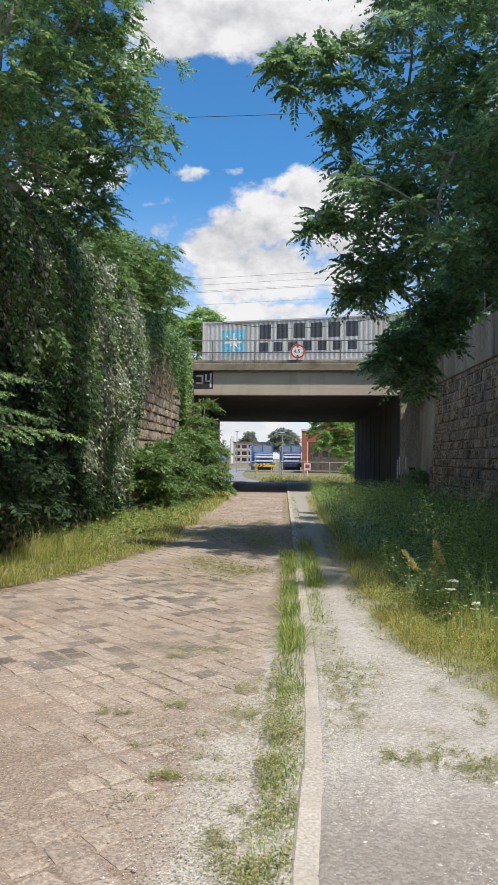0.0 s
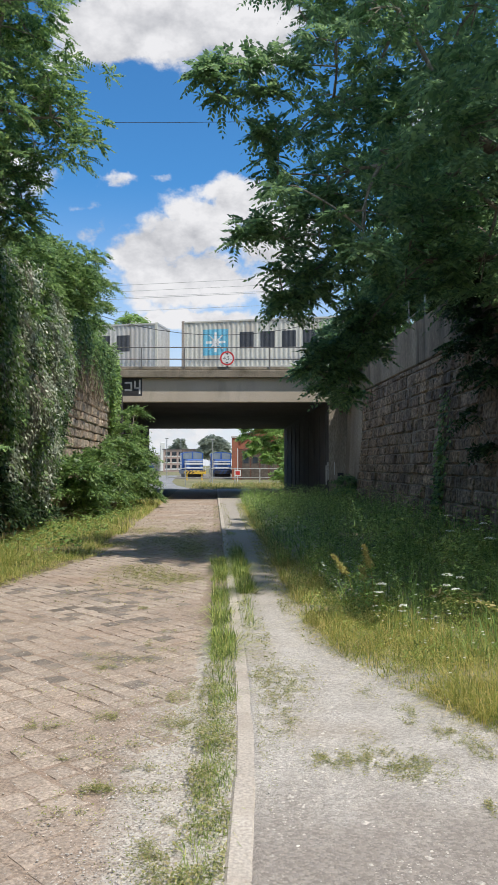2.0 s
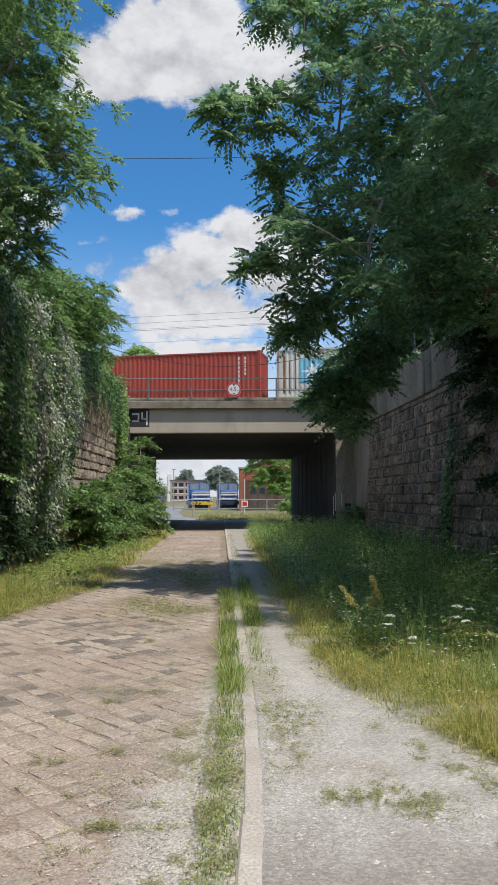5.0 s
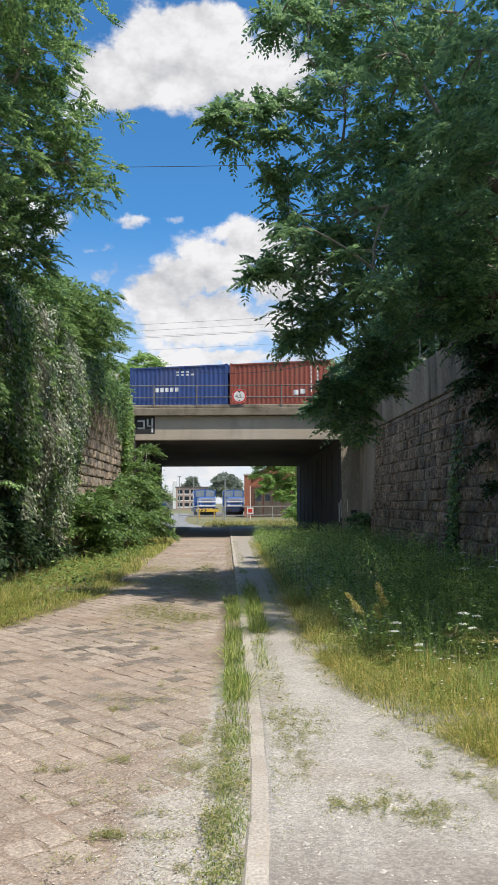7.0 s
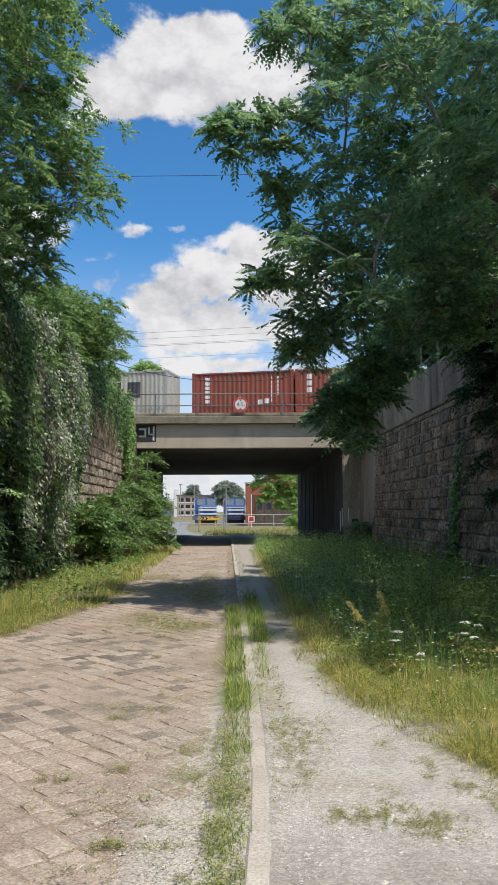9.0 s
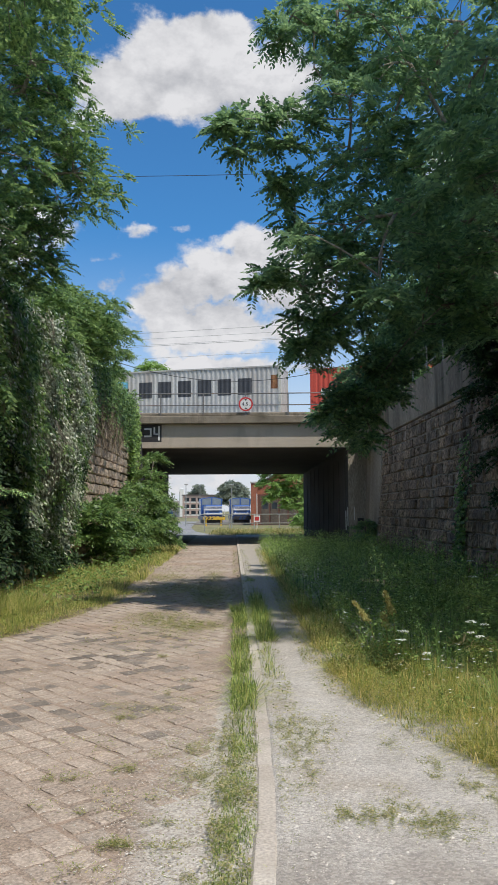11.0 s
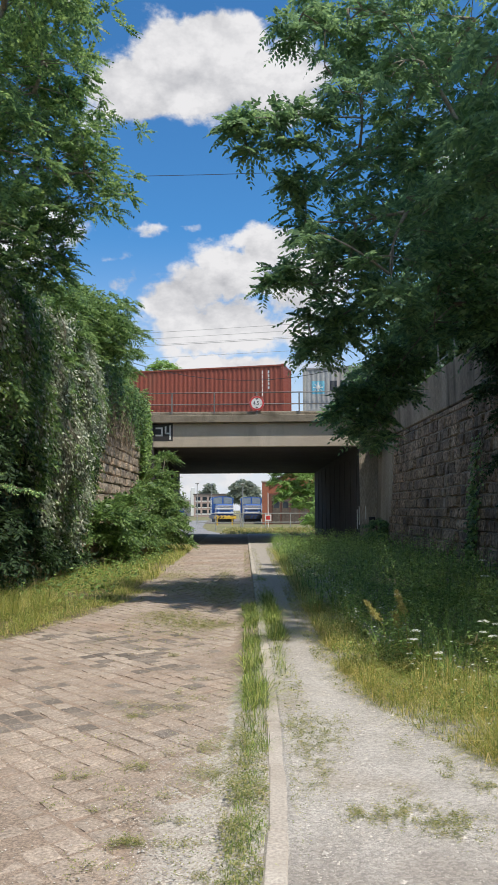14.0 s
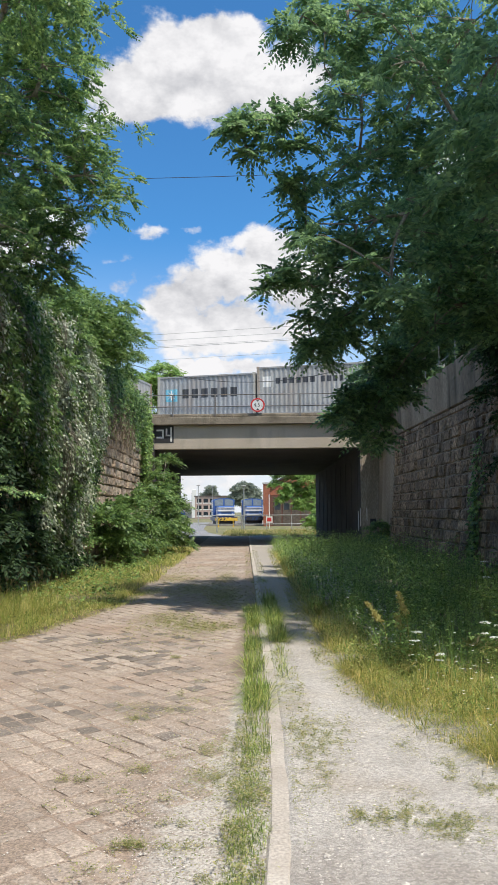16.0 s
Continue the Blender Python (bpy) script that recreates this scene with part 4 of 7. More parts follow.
def red_line(x, w, g, xp, xs, w2, z, h):
    """White lettering blocks with a pale pennant in the middle."""
    k = (xs - xp) * 0.95
    sh = word(x, z, h, 7, w, g) + word(xs, z, h, 3, w2, g)
    for i in range(6):
        a = i / 6
        sh.append((xp + k * a * 0.8, xp + k * (a * 0.8 + 0.16), z + h * (1.2 - 0.7 * a), z + h * (1.45 - 0.7 * a), 0.0, 0.0066))
        sh.append((xp + k * (0.15 + a * 0.8), xp + k * (0.31 + a * 0.8), z + h * (0.25 - 0.3 * a), z + h * (0.6 - 0.35 * a), 0.0, 0.0068))
    sh.append((xp + 0.02, xp + 0.09 * k, z - h * 0.1, z + h * 1.2, 0.12 * k, 0.0067))
    return sh


HC, STD, F40, F20 = 2.896, 2.591, 12.192, 6.058


def diamonds(x, z):
    return ("hazard_labels", WHITE, "white hazard labels", [(x, x + 0.28, z, z + 0.28, 0, 0.0065), (x + 0.4, x + 0.68, z + 0.05, z + 0.33, 0, 0.0065)])


LOADS = [
    (-7.14, container("pale grey corrugated container, blue square, two rows of dark blocks", F40, STD, C_WHITE, C_CREAM,
                      [("blue_square", SKYBLUE, "pale blue square panel", square(1.95, 1.30, 0.72)), ("burst", WHITE, "white burst shape", burst(1.95, 1.3, 0.55)),
                       ("lettering", INK, "two rows of dark lettering blocks", word(3.5, 1.42, 0.86, 6, 0.81, 0.21) + word(3.5, 0.68, 0.55, 7, 0.62, 0.25))])),
    (5.91, container("tall pale grey corrugated container with a blue square and dark blocks", F40, HC, C_WHITE, C_CREAM, big_liner(HC, 1.22))),
    (19.59, container("tall cream corrugated container, patched side, blue square, dark blocks", F40, HC, C_CREAM, POST_RUST,
                      [("blue_square", SKYBLUE, "faded blue square panel", square(2.05, 1.6, 0.76)), ("burst", WHITE, "white burst shape", burst(2.05, 1.6, 0.58)),
                       ("patch", C_GREY, "grey repaired panels", [(9.8, 11.0, 0.17, HC - 0.13, 0, 0.003)]),
                       ("patch", C_TAN, "tan repaired panels", [(11.02, 12.0, 0.17, HC - 0.13, 0, 0.003)]),
                       ("lettering", INK, "row of large dark lettering blocks", word(3.4, 1.2, 0.95, 5, 0.98, 0.25) + [(9.55, 9.78, 1.2, 2.15, 0, 0.0065)])])),
    (32.94, container("tall grey corrugated container, blue and salmon panel, rusty posts", F40, HC, C_DULL, POST_RUST,
                      [("blue_panel", NAVY, "deep blue panel", [(4.44, 5.78, 1.12, 1.88, 0, 0.004)]), ("salmon_panel", ORANGE_PALE, "faded salmon panel", [(5.79, 8.44, 1.12, 1.88, 0, 0.004)]),
                       ("lettering", WHITE, "white lettering blocks", word(4.6, 1.3, 0.40, 3, 0.28, 0.09)), ("lettering", MAROON, "maroon lettering blocks", word(5.95, 1.27, 0.46, 9, 0.19, 0.075)),
                       ("small_lettering", WHITE, "thin white lettering bar", word(5.6, 0.72, 0.13, 8, 0.16, 0.06)),
                       ("rust_patch", RUST, "rusty patch under the roof", [(6.05, 6.5, 1.95, HC - 0.12, 0, 0.003)])])),
    (46.79, container("tall plain red corrugated container with a small white and yellow mark", F40, HC, C_RED, C_RED,
                      [("mark", YELLOW, "small yellow arc mark", [(1.3, 2.6, 2.12, 2.2, 0.15, 0.0065), (1.2, 1.9, 1.75, 1.83, 0.1, 0.0065)]), ("lettering", WHITE, "small white lettering bar", word(1.35, 1.9, 0.17, 6, 0.14, 0.04)),
                       codes(F40, HC)])),
    (59.94, container("tall cream container streaked with rust, blue square, dark blocks", F40, HC, C_CREAM, POST_RUST,
                      big_liner(HC, 1.22, [("rust_streaks", RUST, "rust streaks", [(0.35, 0.5, 0.3, 2.5, 0, 0.003), (0.7, 0.78, 0.3, 2.2, 0, 0.003), (1.05, 1.12, 0.5, 2.6, 0, 0.003), (3.4, 3.5, 0.2, 1.2, 0, 0.003)])]))),
    (73.81, container("blue corrugated container with white marks", F20, STD, C_BLUE, C_BLUE,
                      [("lettering", WHITE, "white script-like bar", word(1.6, 1.05, 0.24, 5, 0.24, 0.07)), ("markings", WHITE, "small white lettering bars", word(2.9, 2.15, 0.1, 3, 0.2, 0.1) + word(2.9, 1.98, 0.1, 4, 0.2, 0.1))])),
    (80.01, container("dark brown-red corrugated container with white hazard labels", F20, STD, C_BROWNRED, C_BROWNRED, [codes(F20, STD), diamonds(F20 - 2.3, 0.62)])),
    (86.91, container("tall grey-beige corrugated container with a blue square and dark blocks", F40, HC, C_TAN, C_TAN, big_liner(HC, 1.25))),
    (100.62, container("brown-red corrugated container with stacked white blocks", F20, STD, C_BROWNRED, C_BROWNRED,
                       [("lettering", WHITE, "white blocks one above another", stack(0.77, 2.3, 0.32, 6, 0.2, 0.065)), codes(F20, STD), diamonds(F20 - 2.1, 0.62)])),
    (106.79, container("brown-red corrugated container with three stacked white blocks", F20, STD, C_BROWNRED, C_BROWNRED,
                       [("lettering", WHITE, "white blocks one above another", stack(0.67, 2.3, 0.28, 3, 0.3, 0.09))])),
    (116.27, container("tall white-grey corrugated container with rusty corner and dark blocks", F40, HC, C_WHITE, C_CREAM, big_liner(HC, 1.2, [("rust_patch", RUST, "rusty patch by the corner post", [(F40 - 0.6, F40 - 0.2, 1.5, 2.3, 0, 0.003)])]))),
    (130.16, container("bright red-orange corrugated container with white blocks and pennant", F20, STD, C_ORANGE, C_ORANGE,
                       [("lettering", WHITE, "white lettering blocks and pennant", red_line(0.6, 0.29, 0.07, 3.2, 4.45, 0.27, 1.02, 0.36)), ("markings", WHITE, "small white lettering bars", [(4.4, 5.6, 2.05, 2.15, 0, 0.0065), (4.8, 5.1, 1.6, 1.9, 0, 0.0065)])])),
    (136.25, container("tall bright red-orange container with white blocks and pennant", F40, HC, C_ORANGE, C_ORANGE,
                       [("lettering", WHITE, "white lettering blocks and pennant", red_line(1.3, 0.55, 0.12, 6.0, 8.25, 0.6, 1.08, 0.78)), codes(F40, HC)])),
    (149.66, container("tall brown-red corrugated container with stacked white blocks", F40, HC, C_BROWNRED, C_BROWNRED,
                       [("lettering", WHITE, "white blocks one above another", stack(0.77, 2.62, 0.34, 6, 0.2, 0.065)), codes(F40, HC)])),
    (162.97, container("grey corrugated container with a small blue square and dark blocks", F20, STD, C_GREY, C_TAN, small_liner() + [diamonds(F20 - 1.6, 0.5)])),
    (169.06, container("grey corrugated container with rusty post, blue square and dark blocks", F20, STD, C_GREY, POST_RUST, small_liner())),
    (176.42, container("dull grey corrugated container with a faded blue square and dark blocks", F20, STD, C_DULL, C_TAN, small_liner())),
    (182.57, container("tall grey corrugated container with a row of small dark blocks", F40, HC, C_GREY, POST_RUST,
                       [("white_square", WHITE, "plain white square", [(0.35, 0.85, 1.68, 2.3, 0, 0.005)]), ("lettering", INK, "row of dark lettering blocks", word(1.1, 1.85, 0.34, 6, 0.32, 0.085) + word(3.75, 1.85, 0.34, 4, 0.27, 0.085))])),
]


def bogie(x, f):
    for dx in (-0.9, 0.9):
        for y in (0.50, 1.94):
            bm = bmesh.new()
            bmesh.ops.create_cone(bm, cap_ends=True, segments=24, radius1=0.46, radius2=0.46, depth=0.11, matrix=pose(x + dx, y, 0.46, 90))
            part("wheel", bm, RAILSTEEL, f)
    part("bogie_frame", boxes((x - 1.25, x + 1.25, 0.28, 0.40, 0.42, 0.66), (x - 1.25, x + 1.25, 2.04, 2.16, 0.42, 0.66), (x - 0.2, x + 0.2, 0.28, 2.16, 0.45, 0.80)), BLACK, f)


def wagon(L):
    """Flat container wagon of length L over its frame."""
    w = thing("container_wagon", pose(0, 0, 0), "dark flat container wagon on two bogies", "railway wagon", "wagons of the train")
    f = part("frame", boxes((0, L, 0.0, 0.16, 0.80, 1.13), (0, L, 2.28, 2.44, 0.80, 1.13), (0, 0.2, 0.16, 2.28, 0.80, 1.13), (L - 0.2, L, 0.16, 2.28, 0.80, 1.13),
                            *[(L * k, L * k + 0.15, 0.16, 2.28, 0.85, 1.10) for k in (0.2, 0.4, 0.6, 0.8)]), RUST, w)
    bogie(1.9, f)
    bogie(L - 1.9, f)
    for x in (-0.33, L + 0.02):
        for y in (0.35, 2.09):
            part("buffer", rods(((x, y, 0.98), (x + 0.31, y, 0.98), 0.13), n=16), BLACK, w)
    return w


WAGONS = [(-7.6, 26.2), (19.2, 26.4), (46.4, 26.2), (73.4, 26.1), (100.2, 28.6), (129.75, 19.1), (149.25, 13.0), (162.55, 13.0), (176.0, 19.2)]
TRAIN = [(s, FLOOR, c) for s, c in LOADS] + [(s, RAILTOP, wagon(L)) for s, L in WAGONS]


def travelled(t):
    return 11.848 * t - 0.0222 * t * t


def motions():
    for s, z, ob in TRAIN:
        walk(ob, [(t, TRACK @ pose(s - travelled(t), 0, z)) for t in range(0, 17)])


# ---- trees and shrubs ----
def limb_path(a, b, rs, bend):
    a, b = Vector(a), Vector(b)
    mid = a.lerp(b, 0.5) + Vector((rs.uniform(-1, 1), rs.uniform(-1, 1), rs.uniform(0.2, 1))) * bend * (b - a).length
    return [(a * (1 - t) + mid * t) * (1 - t) + (mid * (1 - t) + b * t) * t for t in (0, 0.2, 0.4, 0.6, 0.8, 1)]


def tree(name, label, category, trunk, blobs, material, seed, density, length, pairs, leaf, width, droop=0.35, girth=0.22, shell=0.5, ragged=0.35, group=""):
    """trunk: foot and head; blobs: balls of foliage (x, y, z, r), each carried by a limb; leaves sit on twigs inside them."""
    rs, rn = np.random.RandomState(seed), random.Random(seed)
    foot, head = Vector(trunk[0]), Vector(trunk[1])
    t = thing(name, Matrix.Translation(foot), label, category, group)
    V, Fc = [], []

    def add(pts, r0, r1, n=6):
        v, f = tube([Vector(p) - foot for p in pts], [r0 + (r1 - r0) * i / (len(pts) - 1) for i in range(len(pts))], n)
        b = len(V)
        V.extend(v)
        Fc.extend(tuple(b + k for k in q) for q in f)

    spine = limb_path(foot, head, rn, 0.06)
    add(spine, girth, girth * 0.45, 9)
    part("trunk", mesh_of("trunk", V, Fc, BARK, True), BARK, t)
    V, Fc = [], []
    leaves = []
    # heavy boughs leave the trunk, lighter ones fork off the nearest heavier bough
    grown = [(Vector(p), 9.0) for p in spine[2:]]
    for x, y, z, r in sorted(blobs, key=lambda b: -b[3]):
        c = Vector((x, y, z))
        start = min((p for p, w in grown if w >= r), key=lambda p: (p - c).length)
        pts = limb_path(start, c, rn, 0.10)
        add(pts, max(0.016, girth * 0.26 * min(1, r)), 0.010, 5)
        grown += [(pts[3], r), (pts[5], r)]
        n = max(4, int(density * r ** 2.1))
        # foliage lies in sagging shelves one above another, with an uneven rim
        shelves = max(1, round(r * 2.6))
        level = (np.arange(shelves) + 0.5) / shelves * 2 - 1 + rs.normal(0, 0.07, shelves)
        on = rs.randint(0, shelves, n)
        lev = level[on]
        rim = np.sqrt(np.clip(1 - 0.75 * lev ** 2, 0.15, 1)) * rs.uniform(0.8, 1.15, shelves)[on]
        a = rs.uniform(0, 2 * math.pi, n)
        lobes = 1 + ragged * 0.7 * np.sin(a * 3 + on * 1.7 + rs.uniform(0, 6)) + rs.normal(0, ragged * 0.3, n)
        q = (shell * 0.3 + (1 - shell * 0.3) * np.sqrt(rs.uniform(0, 1, n))) * rim * np.clip(lobes, 0.3, 1.3)
        d = np.stack([np.cos(a), np.sin(a), np.zeros(n)], 1)
        P = np.array(c) + d * (q * r)[:, None]
        P[:, 2] += r * (0.72 * lev - 0.24 * q ** 2) + rs.normal(0, 0.05 + 0.05 * r, n)
        hubs = [c + Vector((0, 0, r * 0.66 * v)) for v in level]
        for h in hubs:
            add(limb_path(pts[3], h, rn, 0.1), 0.018, 0.009, 4)
        for k in range(0, n, 4):
            add(limb_path(hubs[on[k]], P[k], rn, 0.12), 0.010, 0.004, 4)
        # every twig ends in a flat rosette of leaves
        per = 6
        axis = unit(d * 0.45 + np.array([0, 0, 0.9]) + rs.normal(0, 0.28, (n, 3)))
        side = unit(np.cross(axis, rs.normal(0, 1, (n, 3))))
        third = np.cross(axis, side)
        for m in range(per):
            w = 2 * math.pi * (m + rs.uniform(-0.3, 0.3, (n, 1))) / per
            out = axis * rs.uniform(0.0, 0.55, (n, 1)) + side * np.cos(w) + third * np.sin(w) + d * 0.25
            base = P + rs.normal(0, 0.03, (n, 3)) * min(1.0, r)
            leaves.append(pinnate(rs, base, out, length * rs.uniform(0.65, 1.15, n), pairs, leaf, width, droop))
    part("branchwork", mesh_of("branchwork", V, Fc, TWIG, True), TWIG, t)
    A = np.concatenate(leaves) - np.array(foot)
    part("crown", mesh_np("crown", A, material), material, t)
    return t


RIGHT_CROWN = [
    (0.46, 12.30, 9.96, 0.38), (0.85, 12.58, 9.83, 0.43), (0.26, 12.58, 9.74, 0.17), (1.30, 13.15, 10.61, 0.88), (2.02, 13.50, 10.72, 1.08), (0.84, 12.57, 9.20, 0.35),
    (1.31, 13.45, 9.83, 0.72), (1.16, 12.75, 8.79, 0.26), (1.34, 11.52, 8.08, 0.57), (1.93, 12.35, 9.04, 0.66), (0.60, 11.90, 7.89, 0.22), (0.24, 11.73, 7.91, 0.17),
    (-0.07, 11.56, 7.73, 0.14), (-0.38, 11.47, 7.69, 0.09), (-0.56, 11.47, 7.47, 0.06), (-0.42, 11.47, 7.18, 0.06), (0.06, 11.73, 7.47, 0.10), (0.42, 11.90, 7.45, 0.09),
    (-0.65, 11.39, 7.56, 0.06), (0.42, 12.16, 7.07, 0.22), (0.14, 12.07, 6.96, 0.07), (0.85, 13.05, 7.31, 0.40), (1.41, 12.79, 7.68, 0.68), (2.05, 13.40, 8.17, 0.89),
    (0.47, 12.32, 6.32, 0.24), (0.29, 12.32, 6.60, 0.09), (0.72, 11.34, 5.76, 0.42), (1.32, 12.52, 6.37, 0.75), (2.10, 12.13, 6.39, 0.79), (0.03, 12.32, 5.47, 0.13),
    (-0.13, 12.24, 5.31, 0.06), (0.31, 12.32, 5.60, 0.20), (0.58, 12.37, 5.28, 0.29), (1.16, 12.61, 5.44, 0.63), (1.71, 11.48, 5.17, 0.68), (0.50, 12.75, 4.80, 0.19),
    (0.59, 12.75, 4.27, 0.17), (0.86, 12.75, 4.43, 0.17), (0.42, 12.75, 4.37, 0.07), (1.04, 13.01, 4.86, 0.26), (1.43, 13.01, 5.10, 0.34), (1.98, 13.43, 4.95, 0.47),
    (1.24, 13.01, 4.56, 0.10)]
# balls from (5.60, 6.50) on are unseen foliage, added to cast shade
RIGHT_NEAR = [
    (3.06, 14.50, 11.36, 1.20), (3.67, 13.50, 10.55, 1.30), (3.13, 14.00, 9.77, 1.00), (3.59, 13.00, 9.06, 1.10), (2.81, 13.15, 8.02, 0.94), (3.43, 12.54, 7.70, 1.05),
    (3.60, 15.44, 7.68, 1.06), (4.00, 14.01, 7.10, 1.04), (2.96, 13.75, 5.85, 0.93), (4.02, 14.61, 6.21, 1.04), (2.96, 14.34, 5.16, 0.65), (3.92, 15.17, 5.47, 0.81),
    (3.74, 11.07, 8.20, 1.20), (3.66, 10.80, 6.50, 1.17), (4.50, 13.74, 6.24, 1.27), (4.11, 13.60, 5.06, 0.84), (5.60, 6.50, 8.00, 1.20), (7.20, 5.20, 8.20, 1.30),
    (6.60, 8.40, 8.60, 1.20), (8.00, 7.00, 8.60, 1.30),
    (4.6, 9.2, 12.6, 1.4), (3.5, 9.8, 13.2, 1.3), (5.2, 10.6, 13.2, 1.4), (6.0, 8.6, 12.4, 1.3), (5.6, 12.2, 13.4, 1.3),
    (3.9, 7.0, 9.6, 0.7), (4.6, 6.5, 9.4, 0.9), (4.9, 8.0, 10.0, 0.9), (4.0, 8.6, 10.4, 0.7), (5.6, 6.0, 9.4, 1.0), (5.0, 5.2, 9.0, 0.8), (5.9, 7.6, 9.6, 1.0), (3.6, 10.4, 11.6, 0.6)]
RIGHT_BACK = [
    (1.50, 13.40, 6.18, 0.62), (2.42, 15.49, 7.41, 0.81), (3.07, 15.21, 8.12, 0.79), (2.11, 13.58, 5.39, 0.55), (1.86, 15.26, 5.86, 0.44), (2.97, 14.54, 5.16, 0.57),
    (3.63, 14.89, 5.24, 0.59), (3.49, 13.53, 6.14, 0.70), (1.97, 15.38, 8.22, 0.71), (2.61, 14.75, 6.35, 0.77), (1.26, 15.27, 7.07, 0.44), (3.33, 15.44, 7.39, 0.79),
    (0.70, 13.59, 5.38, 0.32), (0.95, 13.74, 4.89, 0.32), (0.74, 13.26, 5.95, 0.33), (0.54, 13.21, 6.40, 0.27), (1.04, 13.01, 4.47, 0.30), (1.30, 13.60, 5.01, 0.42),
    (1.60, 14.34, 6.18, 0.49), (1.06, 12.86, 6.11, 0.40)]
RIGHT_LOW = [
    (1.34, 14.45, 3.56, 0.27), (1.07, 14.45, 3.45, 0.10), (1.77, 14.45, 3.90, 0.34), (1.54, 14.45, 3.16, 0.19), (1.88, 14.62, 3.33, 0.27), (2.28, 14.88, 4.21, 0.30),
    (1.25, 14.45, 3.78, 0.15), (2.04, 14.71, 2.99, 0.14), (2.15, 14.62, 4.53, 0.30), (2.65, 14.88, 4.52, 0.30), (2.00, 14.45, 4.77, 0.21),
    (1.58, 14.70, 3.95, 0.34), (2.01, 14.70, 3.83, 0.36), (2.34, 14.70, 3.83, 0.34), (1.81, 14.70, 4.39, 0.34), (1.79, 14.70, 3.45, 0.30), (2.35, 14.70, 4.38, 0.36), (1.35, 14.70, 3.40, 0.20)]
tree("tree_of_heaven", "tall dark green tree with feathery leaves leaning over the lane", "tree", ((6.7, 12.8, 5.4), (3.5, 12.6, 7.2)), RIGHT_CROWN, LEAF_RIGHT, 21, 30, 0.40, 8, 0.096, 0.048, girth=0.2, droop=0.42)
tree("tree_of_heaven", "dark green tree with feathery leaves standing on the retaining wall", "tree", ((6.9, 13.3, 5.4), (5.5, 13.7, 7.7)), RIGHT_NEAR, LEAF_RIGHT, 22, 20, 0.46, 7, 0.112, 0.056, girth=0.17, droop=0.42)
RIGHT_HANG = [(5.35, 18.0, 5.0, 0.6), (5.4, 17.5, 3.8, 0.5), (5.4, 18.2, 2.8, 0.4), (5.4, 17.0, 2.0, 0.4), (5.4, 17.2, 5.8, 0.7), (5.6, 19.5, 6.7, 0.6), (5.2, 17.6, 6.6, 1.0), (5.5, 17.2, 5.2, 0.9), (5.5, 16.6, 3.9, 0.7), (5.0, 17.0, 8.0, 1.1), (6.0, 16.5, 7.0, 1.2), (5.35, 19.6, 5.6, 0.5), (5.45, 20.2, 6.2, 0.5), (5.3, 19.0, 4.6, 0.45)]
# shade over this stretch of wall is put into the leaf colour
tree("shrub", "shrub hanging down over the retaining wall, coloured dark for shade", "shrub", ((6.6, 17.0, 5.4), (6.2, 17.0, 6.6)), RIGHT_HANG, LEAF_SHADED, 24, 55, 0.42, 6, 0.12, 0.05, girth=0.07, droop=0.6)
RIGHT_TOP = [(3.95, 35.0, 4.75, 0.28), (4.15, 34.95, 4.35, 0.22), (4.35, 35.05, 4.95, 0.38), (5.5, 33.8, 6.5, 0.6), (4.7, 34.0, 6.3, 0.6), (4.3, 34.2, 5.7, 0.5), (7.7, 22.0, 7.2, 1.1), (7.6, 25.0, 7.4, 1.2), (7.4, 28.0, 7.4, 1.2), (7.2, 31.0, 7.4, 1.2), (8.2, 20.0, 8.2, 1.4), (8.2, 23.5, 8.6, 1.5), (8.1, 26.5, 8.8, 1.5), (7.9, 29.5, 8.6, 1.5), (7.2, 33.5, 7.6, 1.2), (8.6, 32.0, 9.2, 1.5), (7.2, 24.0, 6.6, 0.7), (7.0, 27.0, 6.6, 0.7), (6.9, 30.0, 6.6, 0.7), (6.5, 33.0, 6.6, 0.7),
             (3.82, 33.00, 6.62, 0.80), (4.80, 33.00, 7.10, 0.80), (3.08, 33.00, 6.08, 0.60), (4.04, 33.00, 5.58, 0.60), (5.14, 32.00, 7.52, 0.80), (5.56, 31.00, 7.80, 0.80), (2.59, 33.00, 5.60, 0.40), (3.72, 33.00, 7.48, 0.60), (2.11, 33.00, 5.78, 0.30), (3.59, 33.40, 4.94, 0.40), (4.30, 33.00, 6.36, 0.70), (5.57, 28.00, 8.14, 1.00), (6.38, 27.00, 8.50, 1.10), (7.11, 26.00, 8.62, 1.10), (4.90, 29.00, 7.84, 0.90), (6.18, 29.00, 7.82, 0.70), (6.96, 27.00, 7.88, 0.80), (4.33, 28.00, 8.37, 0.90), (5.20, 27.00, 8.93, 1.00)]
tree("shrub", "dense dark thicket behind the wall railing", "shrub", ((7.6, 26.0, 5.4), (7.2, 26.0, 7.4)), RIGHT_TOP, LEAF_RIGHT, 25, 36, 0.5, 6, 0.17, 0.07, girth=0.08)
